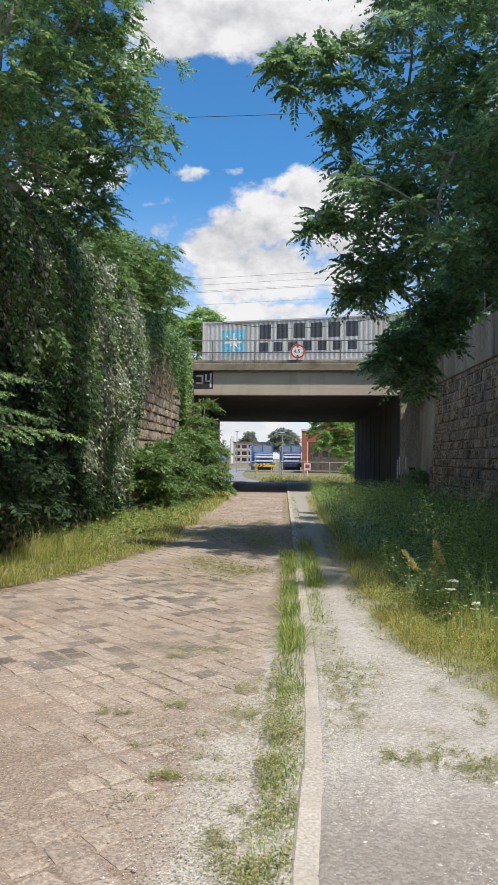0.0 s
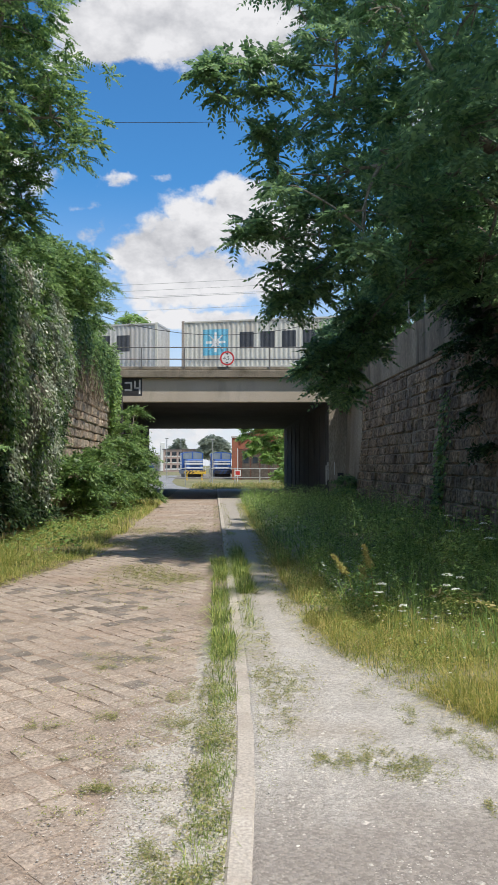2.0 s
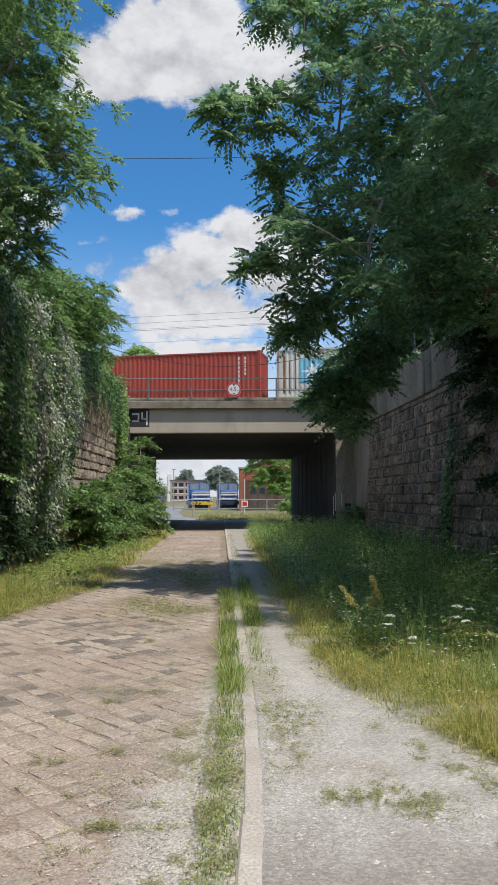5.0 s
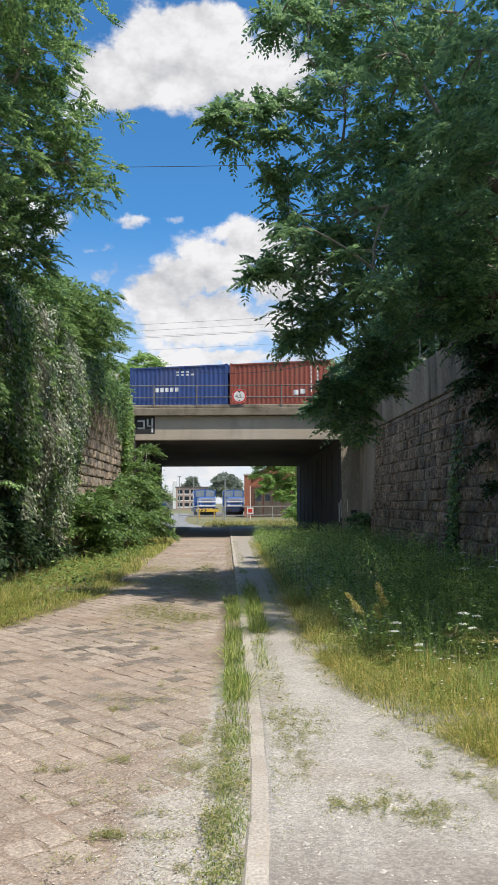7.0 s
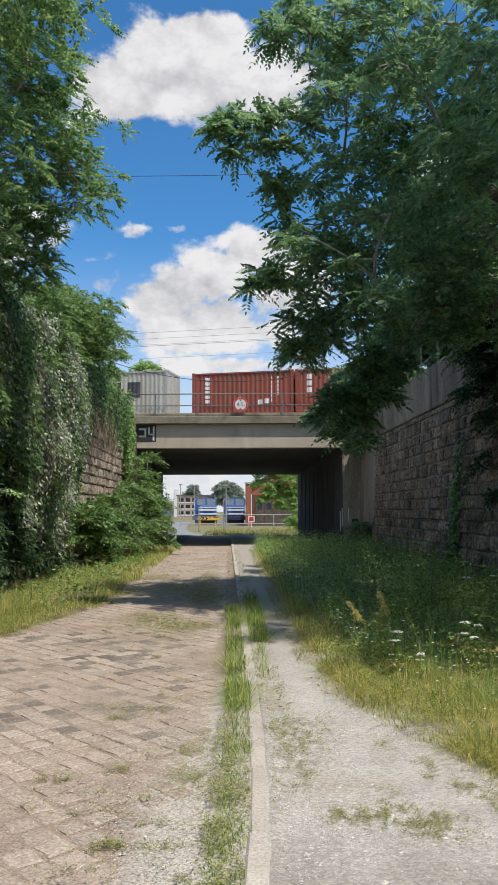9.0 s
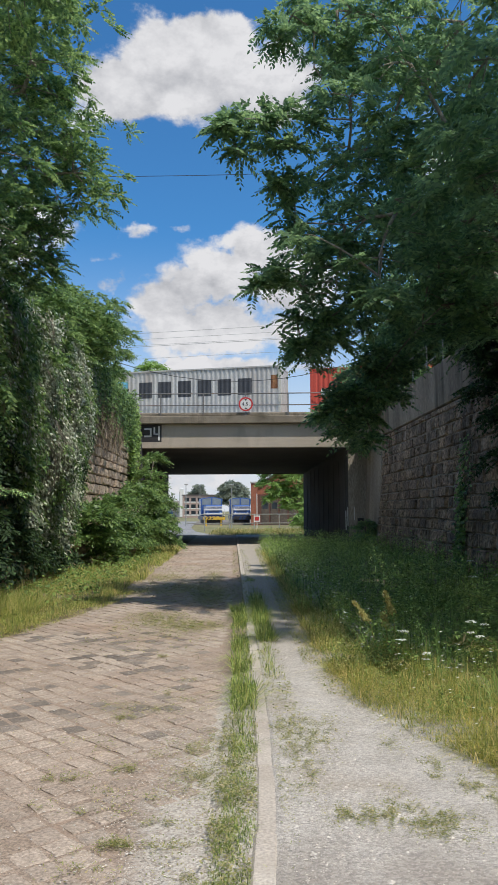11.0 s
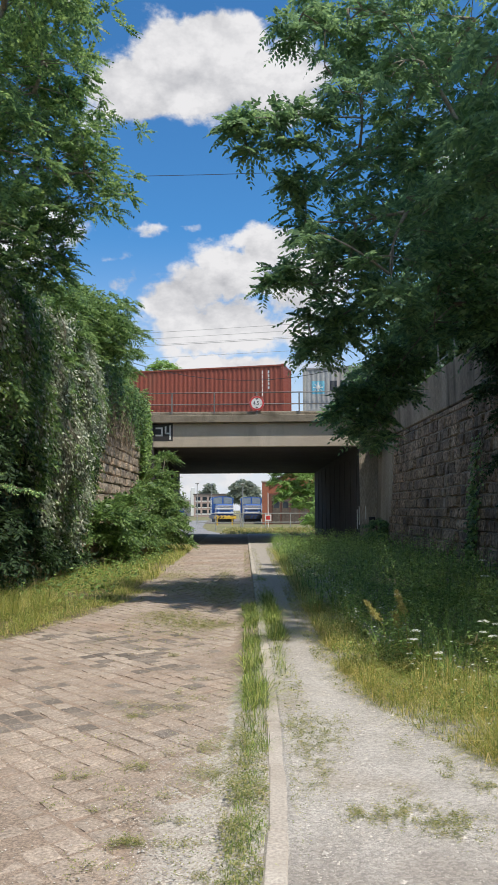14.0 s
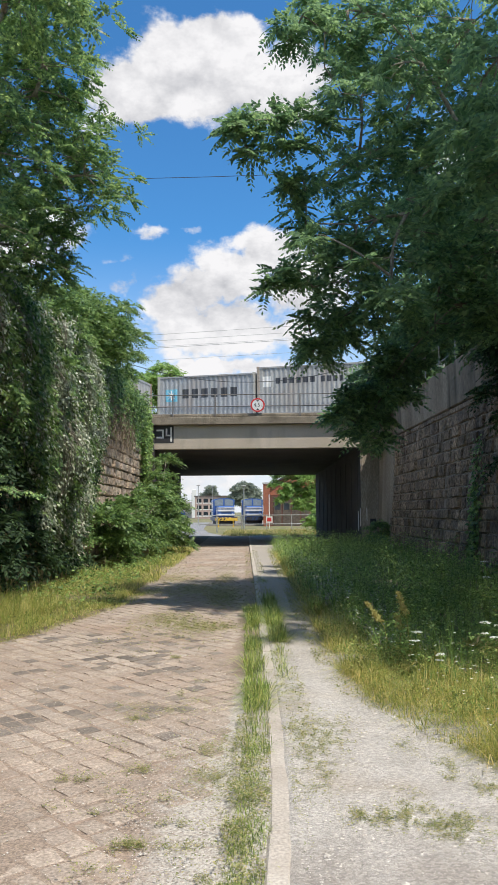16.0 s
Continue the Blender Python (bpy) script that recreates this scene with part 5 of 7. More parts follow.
# beyond the right edge of the view; added to throw shade on verge and path
tree("shrub", "unseen shrubs added on the wall top to shade the verge", "shrub", ((7.2, 10.0, 5.4), (6.4, 10.0, 7.0)), [(4.3, 8.6, 7.0, 0.7), (4.1, 10.6, 7.2, 0.8), (4.8, 7.2, 7.0, 0.8), (5.3, 9.2, 7.6, 1.1), (3.5, 11.6, 6.7, 0.5), (5.2, 11.2, 7.8, 1.2), (6.6, 11.0, 7.0, 0.9), (6.5, 13.2, 7.2, 1.0), (7.2, 9.4, 6.9, 0.9)], LEAF_RIGHT, 26, 34, 0.5, 6, 0.13, 0.05, girth=0.07)
tree("tree_of_heaven", "dark green tree with feathery leaves behind its neighbours", "tree", ((6.6, 16.0, 5.4), (3.9, 15.1, 6.6)), RIGHT_BACK, LEAF_RIGHT, 27, 17, 0.40, 7, 0.11, 0.052, girth=0.15, droop=0.42)
tree("tree_of_heaven", "low dark green tree drooping over the lane", "tree", ((6.5, 14.2, 5.4), (3.2, 13.8, 5.3)), RIGHT_LOW, LEAF_RIGHT, 23, 80, 0.38, 7, 0.096, 0.05, girth=0.10, droop=0.45)

# hidden behind the nearer crowns; added to shade the verge and close sky gaps
RIGHT_OVER = [(3.9, 17.5, 9.2, 1.0), (4.8, 18.5, 8.6, 1.1), (3.7, 19.5, 9.4, 0.9), (5.2, 20.5, 9.2, 1.1), (4.4, 21.5, 9.0, 1.0), (5.8, 22.5, 9.0, 1.1), (4.9, 23.8, 9.4, 1.0), (6.0, 25.0, 9.2, 1.1),
              (5.4, 26.5, 9.0, 1.0), (6.3, 27.5, 9.0, 1.0), (5.0, 16.4, 9.6, 1.1), (5.9, 18.6, 10.2, 1.1), (5.6, 24.4, 7.9, 0.9), (5.9, 20.6, 8.0, 0.9), (6.1, 27.4, 7.8, 0.9)]
tree("tree_of_heaven", "broad dark green tree hidden behind its neighbours, added to shade the verge", "tree", ((7.8, 21.5, 5.4), (6.6, 21.5, 8.4)), RIGHT_OVER, LEAF_RIGHT, 28, 26, 0.48, 6, 0.14, 0.062, girth=0.17, droop=0.42)

LEFT_CROWN = [
    (-4.9, 13.0, 8.9, 2.0), (-4.0, 12.0, 8.5, 1.15), (-4.3, 12.5, 7.5, 1.4), (-3.2, 12.0, 7.8, 0.46), (-2.95, 12.0, 7.1, 0.6), (-2.6, 12.0, 6.75, 0.42),
    (-3.4, 12.0, 7.1, 0.9), (-3.9, 12.5, 6.4, 0.5), (-3.7, 12.5, 8.8, 0.55), (-3.9, 12.0, 9.4, 0.9), (-4.6, 12.0, 6.0, 1.1),
    # balls from (-2.9, 8.0) to (-3.2, 9.8): foliage above view, added to shade the wall
    (-4.9, 12.0, 9.8, 1.8), (-3.4, 12.5, 10.2, 0.32), (-5.1, 12.0, 5.5, 0.9), (-4.1, 13.0, 6.0, 0.45), (-3.9, 9.0, 5.7, 1.0), (-3.7, 8.4, 6.3, 1.0), (-2.9, 8.0, 8.0, 0.9), (-3.3, 9.2, 8.6, 1.0), (-2.5, 8.6, 8.8, 0.8), (-3.2, 11.0, 9.8, 0.6), (-3.4, 10.2, 9.2, 1.0), (-2.5, 6.3, 8.3, 1.0), (-3.3, 7.0, 8.2, 1.0),
    (-2.6, 8.2, 9.4, 1.0), (-3.2, 9.8, 10.8, 0.9), (-4.32, 12.5, 6.09, 0.7), (-3.73, 12.5, 5.98, 0.42), (-4.53, 12.5, 6.69, 0.8), (-4.11, 12.5, 5.6, 0.5), (-3.55, 12.5, 6.27, 0.33)]
tree("locust_tree", "green locust tree leaning out over the lane from the wall top", "tree", ((-6.4, 13.0, 5.4), (-4.9, 12.6, 8.6)), LEFT_CROWN, LEAF_LOCUST, 31, 44, 0.28, 8, 0.058, 0.036, girth=0.17, ragged=0.4, droop=0.3)

LEFT_BUSH = [(-6.0, 21.0, 6.8, 1.5), (-5.6, 22.0, 7.4, 1.1), (-5.8, 24.0, 7.4, 1.0), (-6.1, 28.0, 7.6, 1.0), (-6.4, 31.0, 6.9, 0.9), (-6.0, 18.0, 6.4, 1.4),
             (-5.8, 22.5, 6.9, 1.0), (-6.0, 16.0, 5.5, 1.6), (-6.0, 14.0, 4.9, 1.4), (-6.3, 22.0, 7.9, 0.7), (-5.5, 17.0, 5.2, 0.6), (-5.4, 15.0, 4.6, 0.8), (-5.6, 19.5, 6.7, 0.9), (-5.4, 13.0, 4.0, 1.0), (-5.3, 11.5, 4.2, 0.9), (-5.6, 26.0, 8.4, 0.5), (-6.0, 25.5, 7.0, 1.0), (-6.4, 29.5, 6.8, 0.8),
             (-5.0, 23.50, 8.1, 0.50), (-4.75, 24.50, 7.5, 0.45), (-4.72, 23.00, 6.82, 0.60)]
tree("shrub", "dense green shrub spilling over the wall top", "shrub", ((-6.6, 22.0, 5.4), (-6.2, 22.3, 7.2)), LEFT_BUSH, LEAF_SHRUB, 41, 48, 0.38, 6, 0.11, 0.045, girth=0.08, droop=0.3)
LEFT_LOW = [(-5.1, 22.0, 1.3, 0.9), (-4.8, 25.0, 1.2, 0.9), (-4.6, 29.0, 1.0, 0.8), (-4.5, 31.0, 1.7, 0.8), (-4.1, 30.0, 0.8, 0.7), (-5.0, 29.0, 1.5, 0.5),
            (-4.8, 23.0, 0.7, 0.6), (-4.9, 32.0, 3.0, 0.7), (-5.1, 34.0, 4.0, 0.5), (-4.6, 27.0, 1.0, 0.8),
            (-4.80, 22.00, 1.67, 0.50), (-4.62, 24.00, 1.94, 0.55), (-4.59, 27.00, 2.37, 0.55), (-4.44, 29.00, 2.11, 0.60), (-4.25, 29.50, 1.25, 0.60), (-4.53, 25.00, 1.12, 0.50), (-4.66, 22.50, 0.93, 0.35)]
tree("sapling", "bushy green saplings at the foot of the wall", "shrub", ((-4.9, 28.0, -0.05), (-4.8, 28.2, 1.6)), LEFT_LOW, LEAF_SHRUB, 42, 85, 0.42, 6, 0.12, 0.05, girth=0.05)
tree("sapling", "small dark sapling at the foot of the pier", "shrub", ((4.15, 33.0, -0.05), (4.15, 33.0, 0.9)), [(4.1, 33.0, 0.55, 0.38), (4.2, 33.0, 1.05, 0.32), (4.5, 33.2, 0.7, 0.3)], LEAF_RIGHT, 44, 130, 0.36, 5, 0.12, 0.05, girth=0.03)
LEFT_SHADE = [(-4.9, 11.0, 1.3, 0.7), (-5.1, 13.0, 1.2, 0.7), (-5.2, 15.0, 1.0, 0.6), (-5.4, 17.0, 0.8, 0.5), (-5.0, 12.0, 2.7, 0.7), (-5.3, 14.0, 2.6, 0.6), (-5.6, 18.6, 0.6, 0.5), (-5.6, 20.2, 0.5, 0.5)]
# leaves take the darkened tone in place of shade
tree("undergrowth", "tangled undergrowth coloured dark for the shade against the wall", "shrub", ((-5.1, 15.0, -0.05), (-5.1, 15.0, 1.0)), LEFT_SHADE, LEAF_SHADED, 43, 85, 0.42, 6, 0.12, 0.045, girth=0.05)


def creeper():
    """Curtains of silvery leaves slanting down the left wall over a mat coloured dark for shade."""
    rs = np.random.RandomState(51)
    c = thing("creeper", ROAD @ pose(WL, 20, 5.5), "silvery grey-green creeper hanging in strands down the retaining wall", "climbing plant")
    V, Fc, grey, green = [], [], [], []
    for k in range(2900):
        s = 9.0 + 6.5 * rs.uniform() if k % 4 == 0 else 14.8 + 8.2 * rs.uniform()
        low = lerp(s, (9, 14, 16, 18, 20, 21.5, 22.5, 23.5), (3.4, 2.6, 0.9, 0.7, 1.5, 2.6, 3.9, 4.7)) + rs.uniform(-0.4, 1.0)
        top = lerp(s, (10, 16, 21, 24), (5.4, 5.9, 6.3, 6.3)) - rs.gamma(1.2, 0.7)
        if low > top - 0.3:
            continue
        n = int((top - low) / 0.05)
        f = np.linspace(0, 1, n)
        slant = abs(rs.normal(1.3, 0.4)) * (top - low) / 5
        ss = s + slant * (f - 0.5) + 0.05 * np.sin(f * 9 + k)
        zz = top - (top - low) * f
        hump = np.array([0.5 + 0.9 * noise.noise(Vector((a * 0.8, b * 0.35, 3))) + 0.5 * noise.noise(Vector((a * 2.2, b * 0.9, 8))) for a, b in zip(ss, zz)])
        reach = np.interp(ss, (9, 17, 19, 21, 22.5, 24), (0.9, 0.9, 0.75, 0.5, 0.3, 0.15))
        x = 0.10 + reach * np.clip(hump, 0.0, 1.1) * (0.6 + 0.4 * rs.uniform()) * np.sin(np.pi * np.clip(f * 0.8 + 0.15, 0, 1)) ** 0.6
        pts = np.stack([x, ss - 20, zz - 5.5], 1)
        if k % 6 == 0:
            v, fc = tube([Vector(p) for p in pts[::6]], [0.007] * len(pts[::6]), 4)
            b = len(V)
            V += v
            Fc += [tuple(b + i for i in q) for q in fc]
        thick = np.array([noise.noise(Vector((a * 1.8, b * 0.7, 14))) for a, b in zip(ss, zz)]) + rs.uniform(-0.35, 0.5, n) > 0
        pts = pts[thick]
        n = len(pts)
        if n < 4:
            continue
        d = unit(np.stack([rs.uniform(-0.2, 0.8, n), rs.normal(0.45, 0.6, n), rs.uniform(-1.1, 0.0, n)], 1))
        nn = unit(np.array([0.6, -0.45, 0.65]) + rs.normal(0, 0.35, (n, 3)))
        nn = unit(nn - d * (nn * d).sum(1, keepdims=True))
        P = pts + rs.normal(0, 0.05, (n, 3))
        if rs.uniform() < (0.4 if s < 15.0 else 0.06):
            q = P[::5]
            green.append(pinnate(rs, q, d[::5], np.full(len(q), 0.34) * rs.uniform(0.7, 1.1, len(q)), 6, 0.10, 0.042, 0.4))
        else:
            grey.append(leaflets(P, d, nn, rs.uniform(0.06, 0.105, n), rs.uniform(0.032, 0.05, n)))
    part("stemwork", mesh_of("stemwork", V, Fc, TWIG, True), TWIG, c)
    # green leaves over the top of the bare stone
    for k in range(420):
        s = rs.uniform(21.5, 32.5)
        low = 4.6 + rs.uniform(-0.5, 0.9)
        m = int((6.3 - low) / 0.05)
        z = np.linspace(6.3, low, m) + rs.normal(0, 0.05, m)
        B = np.stack([0.10 + rs.uniform(0, 0.3, m) * np.clip((z - low) * 0.8, 0.2, 1), s - 20 + rs.normal(0, 0.12, m), z - 5.5], 1)[rs.uniform(0, 1, m) < 0.55]
        m = len(B)
        d = unit(np.stack([rs.uniform(0, 0.8, m), rs.normal(0.2, 0.8, m), rs.uniform(-1.0, 0.2, m)], 1))
        nn = unit(np.array([0.65, -0.4, 0.65]) + rs.normal(0, 0.4, (m, 3)))
        green.append(leaflets(B, d, unit(nn - d * (nn * d).sum(1, keepdims=True)), rs.uniform(0.09, 0.17, m), rs.uniform(0.04, 0.07, m)))
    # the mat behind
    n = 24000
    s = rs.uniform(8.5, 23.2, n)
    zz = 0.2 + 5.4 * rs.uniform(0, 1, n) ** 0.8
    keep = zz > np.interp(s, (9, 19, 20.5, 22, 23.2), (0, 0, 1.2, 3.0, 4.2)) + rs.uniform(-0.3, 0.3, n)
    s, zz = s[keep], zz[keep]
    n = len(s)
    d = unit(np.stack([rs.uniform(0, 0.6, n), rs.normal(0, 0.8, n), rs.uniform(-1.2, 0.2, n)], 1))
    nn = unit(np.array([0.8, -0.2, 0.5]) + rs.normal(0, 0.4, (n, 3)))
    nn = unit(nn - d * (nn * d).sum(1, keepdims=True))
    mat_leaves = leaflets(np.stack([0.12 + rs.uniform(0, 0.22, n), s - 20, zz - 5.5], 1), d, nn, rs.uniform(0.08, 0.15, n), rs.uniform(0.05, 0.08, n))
    part("mat", mesh_np("mat", mat_leaves, LEAF_SHADED), LEAF_SHADED, c, "leaves coloured dark for the shade behind the strands")
    V, Fc = [], []
    for k in range(320):
        s, top = rs.uniform(22.0, 29.5) - 20, rs.uniform(-0.9, 0.4)
        drop = rs.uniform(0.3, 1.7)
        pts = [Vector((0.10 + 0.12 * math.sin(f * 2) + rs.uniform(0, 0.03), s + rs.normal(0, 0.09) + f * rs.normal(0.1, 0.25), top - drop * f)) for f in (0, 0.25, 0.5, 0.75, 1)]
        v, fc = tube(pts, [0.007, 0.007, 0.006, 0.005, 0.003], 4)
        b = len(V)
        V += v
        Fc += [tuple(b + i for i in q) for q in fc]
    part("withered_stemwork", mesh_of("withered_stemwork", V, Fc, DRY_STEM), DRY_STEM, c, "brown withered hanging stems")
    part("foliage", mesh_np("foliage", np.concatenate(grey), LEAF_GREY), LEAF_GREY, c, "silvery grey-green leaves")
    part("foliage", mesh_np("foliage", np.concatenate(green), LEAF_SHRUB), LEAF_SHRUB, c, "feathery green leaves")
    # bright green tendrils down the end of the wall
    out = []
    for k in range(60):
        s, z0 = rs.uniform(32.0, 34.2), rs.uniform(4.8, 6.6)
        m = int(rs.uniform(20, 60))
        B = np.stack([0.08 + rs.uniform(0, 0.25, m), s - 20 + rs.normal(0, 0.10, m), z0 - 5.5 - np.linspace(0, rs.uniform(0.6, 3.2), m)], 1)
        d = unit(np.stack([rs.uniform(0, 0.8, m), rs.normal(0, 0.8, m), rs.uniform(-0.8, 0.2, m)], 1))
        nn = unit(np.array([0.7, -0.4, 0.6]) + rs.normal(0, 0.35, (m, 3)))
        out.append(leaflets(B, d, unit(nn - d * (nn * d).sum(1, keepdims=True)), rs.uniform(0.1, 0.18, m), rs.uniform(0.06, 0.11, m)))
    part("foliage", mesh_np("foliage", np.concatenate(out), GRASS_DARK), GRASS_DARK, c, "bright green tendrils")


creeper()


def wall_vine():
    """A narrow vine climbing the dark wall."""
    rs = np.random.RandomState(57)
    c = thing("wall_vine", ROAD @ pose(6.1, 0, 0), "narrow green vine climbing the dark stone wall", "climbing plant")
    stems, out = ([], []), []
    for k in range(11):
        s0, h = 20.3 + rs.normal(0, 0.25), rs.uniform(1.4, 3.6)
        z = np.linspace(0.0, h, int(h / 0.045))
        x = -0.12 + 0.07 * z + rs.uniform(-0.10, 0.02, len(z))
        y = s0 + 0.15 * np.sin(z * 2 + k) + rs.normal(0, 0.09, len(z))
        v, f = tube([Vector((-0.07 + 0.07 * q, s0 + 0.15 * math.sin(q * 2 + k), q)) for q in np.linspace(0, h, 9)], [0.009] * 9, 4)
        b = len(stems[0])
        stems[0].extend(v)
        stems[1].extend(tuple(b + i for i in q) for q in f)
        n = len(z)
        d = unit(np.stack([rs.uniform(-0.9, 0, n), rs.normal(0, 0.8, n), rs.uniform(-1.0, 0.2, n)], 1))
        nn = unit(np.array([-0.7, -0.4, 0.6]) + rs.normal(0, 0.35, (n, 3)))
        out.append(leaflets(np.stack([x, y, z], 1), d, unit(nn - d * (nn * d).sum(1, keepdims=True)), rs.uniform(0.08, 0.15, n), rs.uniform(0.06, 0.11, n)))
    part("stemwork", mesh_of("stemwork", stems[0], stems[1], TWIG, True), TWIG, c)
    part("foliage", mesh_np("foliage", np.concatenate(out), LEAF_SHRUB), LEAF_SHRUB, c)


wall_vine()


def fir_branch_tree():
    """A young fir close to the lane; only its branches reach into view."""
    rs, rn = np.random.RandomState(61), random.Random(61)
    t = thing("fir_tree", ROAD @ pose(-4.05, 8.6, -0.05), "young dark fir tree with pale branch tips beside the lane", "tree")
    V, Fc = tube([(0, 0, 0), (0.02, 0, 2.2), (0, 0, 4.7)], [0.08, 0.06, 0.01], 8)
    part("trunk", mesh_of("trunk", V, Fc, BARK, True), BARK, t)
    V, Fc, L = [], [], []
    for k in range(30):
        z = 2.0 + 2.4 * k / 30
        a = k * 2.4
        reach = max(0.3, 1.7 - 1.0 * (z - 2.0))
        d = Vector((math.cos(a), math.sin(a), 0.05))
        pts = [Vector((0, 0, z)) + d * reach * f + Vector((0, 0, -0.12 * reach * f * f)) for f in (0, 0.33, 0.66, 1)]
        v, fc = tube(pts, [0.016, 0.012, 0.008, 0.004], 4)
        b = len(V)
        V += v
        Fc += [tuple(b + i for i in q) for q in fc]
        side = Vector((-d.y, d.x, 0))
        for j in range(13):
            f = 0.12 + 0.88 * j / 12
            base = Vector((0, 0, z)) + d * reach * f + Vector((0, 0, -0.12 * reach * f * f))
            for sg in (-1, 1):
                tl = (0.40 * reach * (1.1 - f) + 0.07) * rn.uniform(0.75, 1.2)
                td = (d * rn.uniform(0.5, 0.9) + side * sg * 0.75 + Vector((0, 0, rn.uniform(-0.75, -0.05)))).normalized()
                m = max(6, int(tl / 0.009))
                B = np.repeat(np.array(base)[None] + np.array(td)[None] * (np.linspace(0, 1, m) * tl)[:, None], 2, 0)
                D = unit(unit(np.cross(np.array(td)[None], rs.normal(0, 1, (2 * m, 3)))) + np.array(td)[None] * 0.7)
                Nn = unit(np.cross(D, rs.normal(0, 1, (2 * m, 3))))
                L.append(leaflets(B, D, Nn, np.full(2 * m, 0.032), np.full(2 * m, 0.010)))
    part("branchwork", mesh_of("branchwork", V, Fc, BARK, True), BARK, t)
    part("foliage", mesh_np("foliage", np.concatenate(L), NEEDLE), NEEDLE, t)


fir_branch_tree()


# ---- grass ----
def blades(rs, P, h, w, lean=1.0):
    """Bent blades of grass at P: polygons of five corners."""
    n = len(P)
    a = rs.uniform(0, 2 * math.pi, n)
    d = np.stack([np.cos(a), np.sin(a), np.zeros(n)], 1)
    s = np.stack([-np.sin(a), np.cos(a), np.zeros(n)], 1)
    up = np.array([0, 0, 1.0])
    k = (0.10 + lean * 2.2 * rs.uniform(0, 1, n) ** 1.6)[:, None]
    H, W = h[:, None], w[:, None]
    mid = P + up * H * 0.55 + d * H * k * 0.35
    tip = P + up * H * np.maximum(1 - 0.33 * k, 0.35) + d * H * k * 0.8
    return np.stack([P - s * W * 0.5, P + s * W * 0.5, mid + s * W * 0.38, tip, mid - s * W * 0.38], 1)


def grass(name, label, zones, seed, material, lean=1.0):
    """zones: (count, s0, s1, left(s), right(s), height, width)."""
    rs = np.random.RandomState(seed)
    out = []
    for n, s0, s1, lf, rt, h0, h1, w in zones:
        s = rs.uniform(s0, s1, n)
        f = rs.uniform(0, 1, n)
        l = np.array([lf(a) + (rt(a) - lf(a)) * b for a, b in zip(s, f)])
        keep = np.array([noise.noise(Vector((a * 1.1, b * 1.1, seed))) for a, b in zip(l, s)]) + rs.uniform(-0.35, 0.65, n) > 0
        l, s = l[keep], s[keep]
        m = len(l)
        tuft = np.array([0.65 + 0.6 * noise.noise(Vector((a * 0.9, b * 0.9, seed + 5))) + 0.8 * noise.noise(Vector((a * 3.1, b * 3.1, seed + 9))) for a, b in zip(l, s)])
        h = rs.uniform(h0, h1, m) * np.clip(tuft, 0.35, 1.4)
        out.append(blades(rs, np.stack([l, s, np.full(m, -0.03)], 1), h, rs.uniform(0.6, 1.2, m) * w, lean))
    ob = put(part(name, mesh_blades(name, np.concatenate(out), material), material, None))
    return tagged(ob, label, "grass", kind="stuff")


def fixed(v):
    return lambda s: v


grass("grass_right", "tall yellowing grass along the footpath edge", [
    (12000, 3.6, 9.0, lambda s: path_right(s) - 0.08, lambda s: path_right(s) + 0.35, 0.02, 0.10, 0.005),
    (30000, 4.0, 9.0, lambda s: path_right(s) + 0.02, lambda s: path_right(s) + 1.2, 0.08, 0.30, 0.0055),
    (16000, 3.0, 8.0, lambda s: path_right(s) + 0.4, lambda s: path_right(s) + 3.2, 0.14, 0.42, 0.006),
    (9000, 7.6, 13.0, lambda s: path_right(s) - 0.04, lambda s: path_right(s) + 0.6, 0.06, 0.35, 0.007), (7000, 12.0, 30.0, lambda s: path_right(s) - 0.02, lambda s: path_right(s) + 0.3, 0.08, 0.4, 0.010)], 71, GRASS_MIXED, 1.5)
grass("weeds_right", "lush dark green weeds in front of the wall", [
    (16000, 6.0, 14.0, lambda s: path_right(s) + 0.5, fixed(6.3), 0.25, 0.7, 0.008),
    (12000, 12.0, 36.0, lambda s: path_right(s) + 0.05, fixed(6.3), 0.3, 0.95, 0.016)], 72, GRASS_DARK, 1.4)
grass("grass_left", "long yellow-green grass on the verge under the wall", [
    (9000, 7.5, 16.0, lambda s: road_left(s) - 0.5, lambda s: road_left(s) + 0.18, 0.02, 0.12, 0.006),
    (30000, 7.5, 20.0, fixed(-5.0), lambda s: road_left(s) - 0.05, 0.08, 0.34, 0.008),
    (7000, 9.0, 14.0, fixed(-5.0), lambda s: road_left(s) - 0.7, 0.3, 0.62, 0.007),
    (12000, 18.0, 35.0, fixed(-4.4), lambda s: road_left(s) + 0.12, 0.10, 0.4, 0.018)], 73, GRASS_FRESH, 1.4)
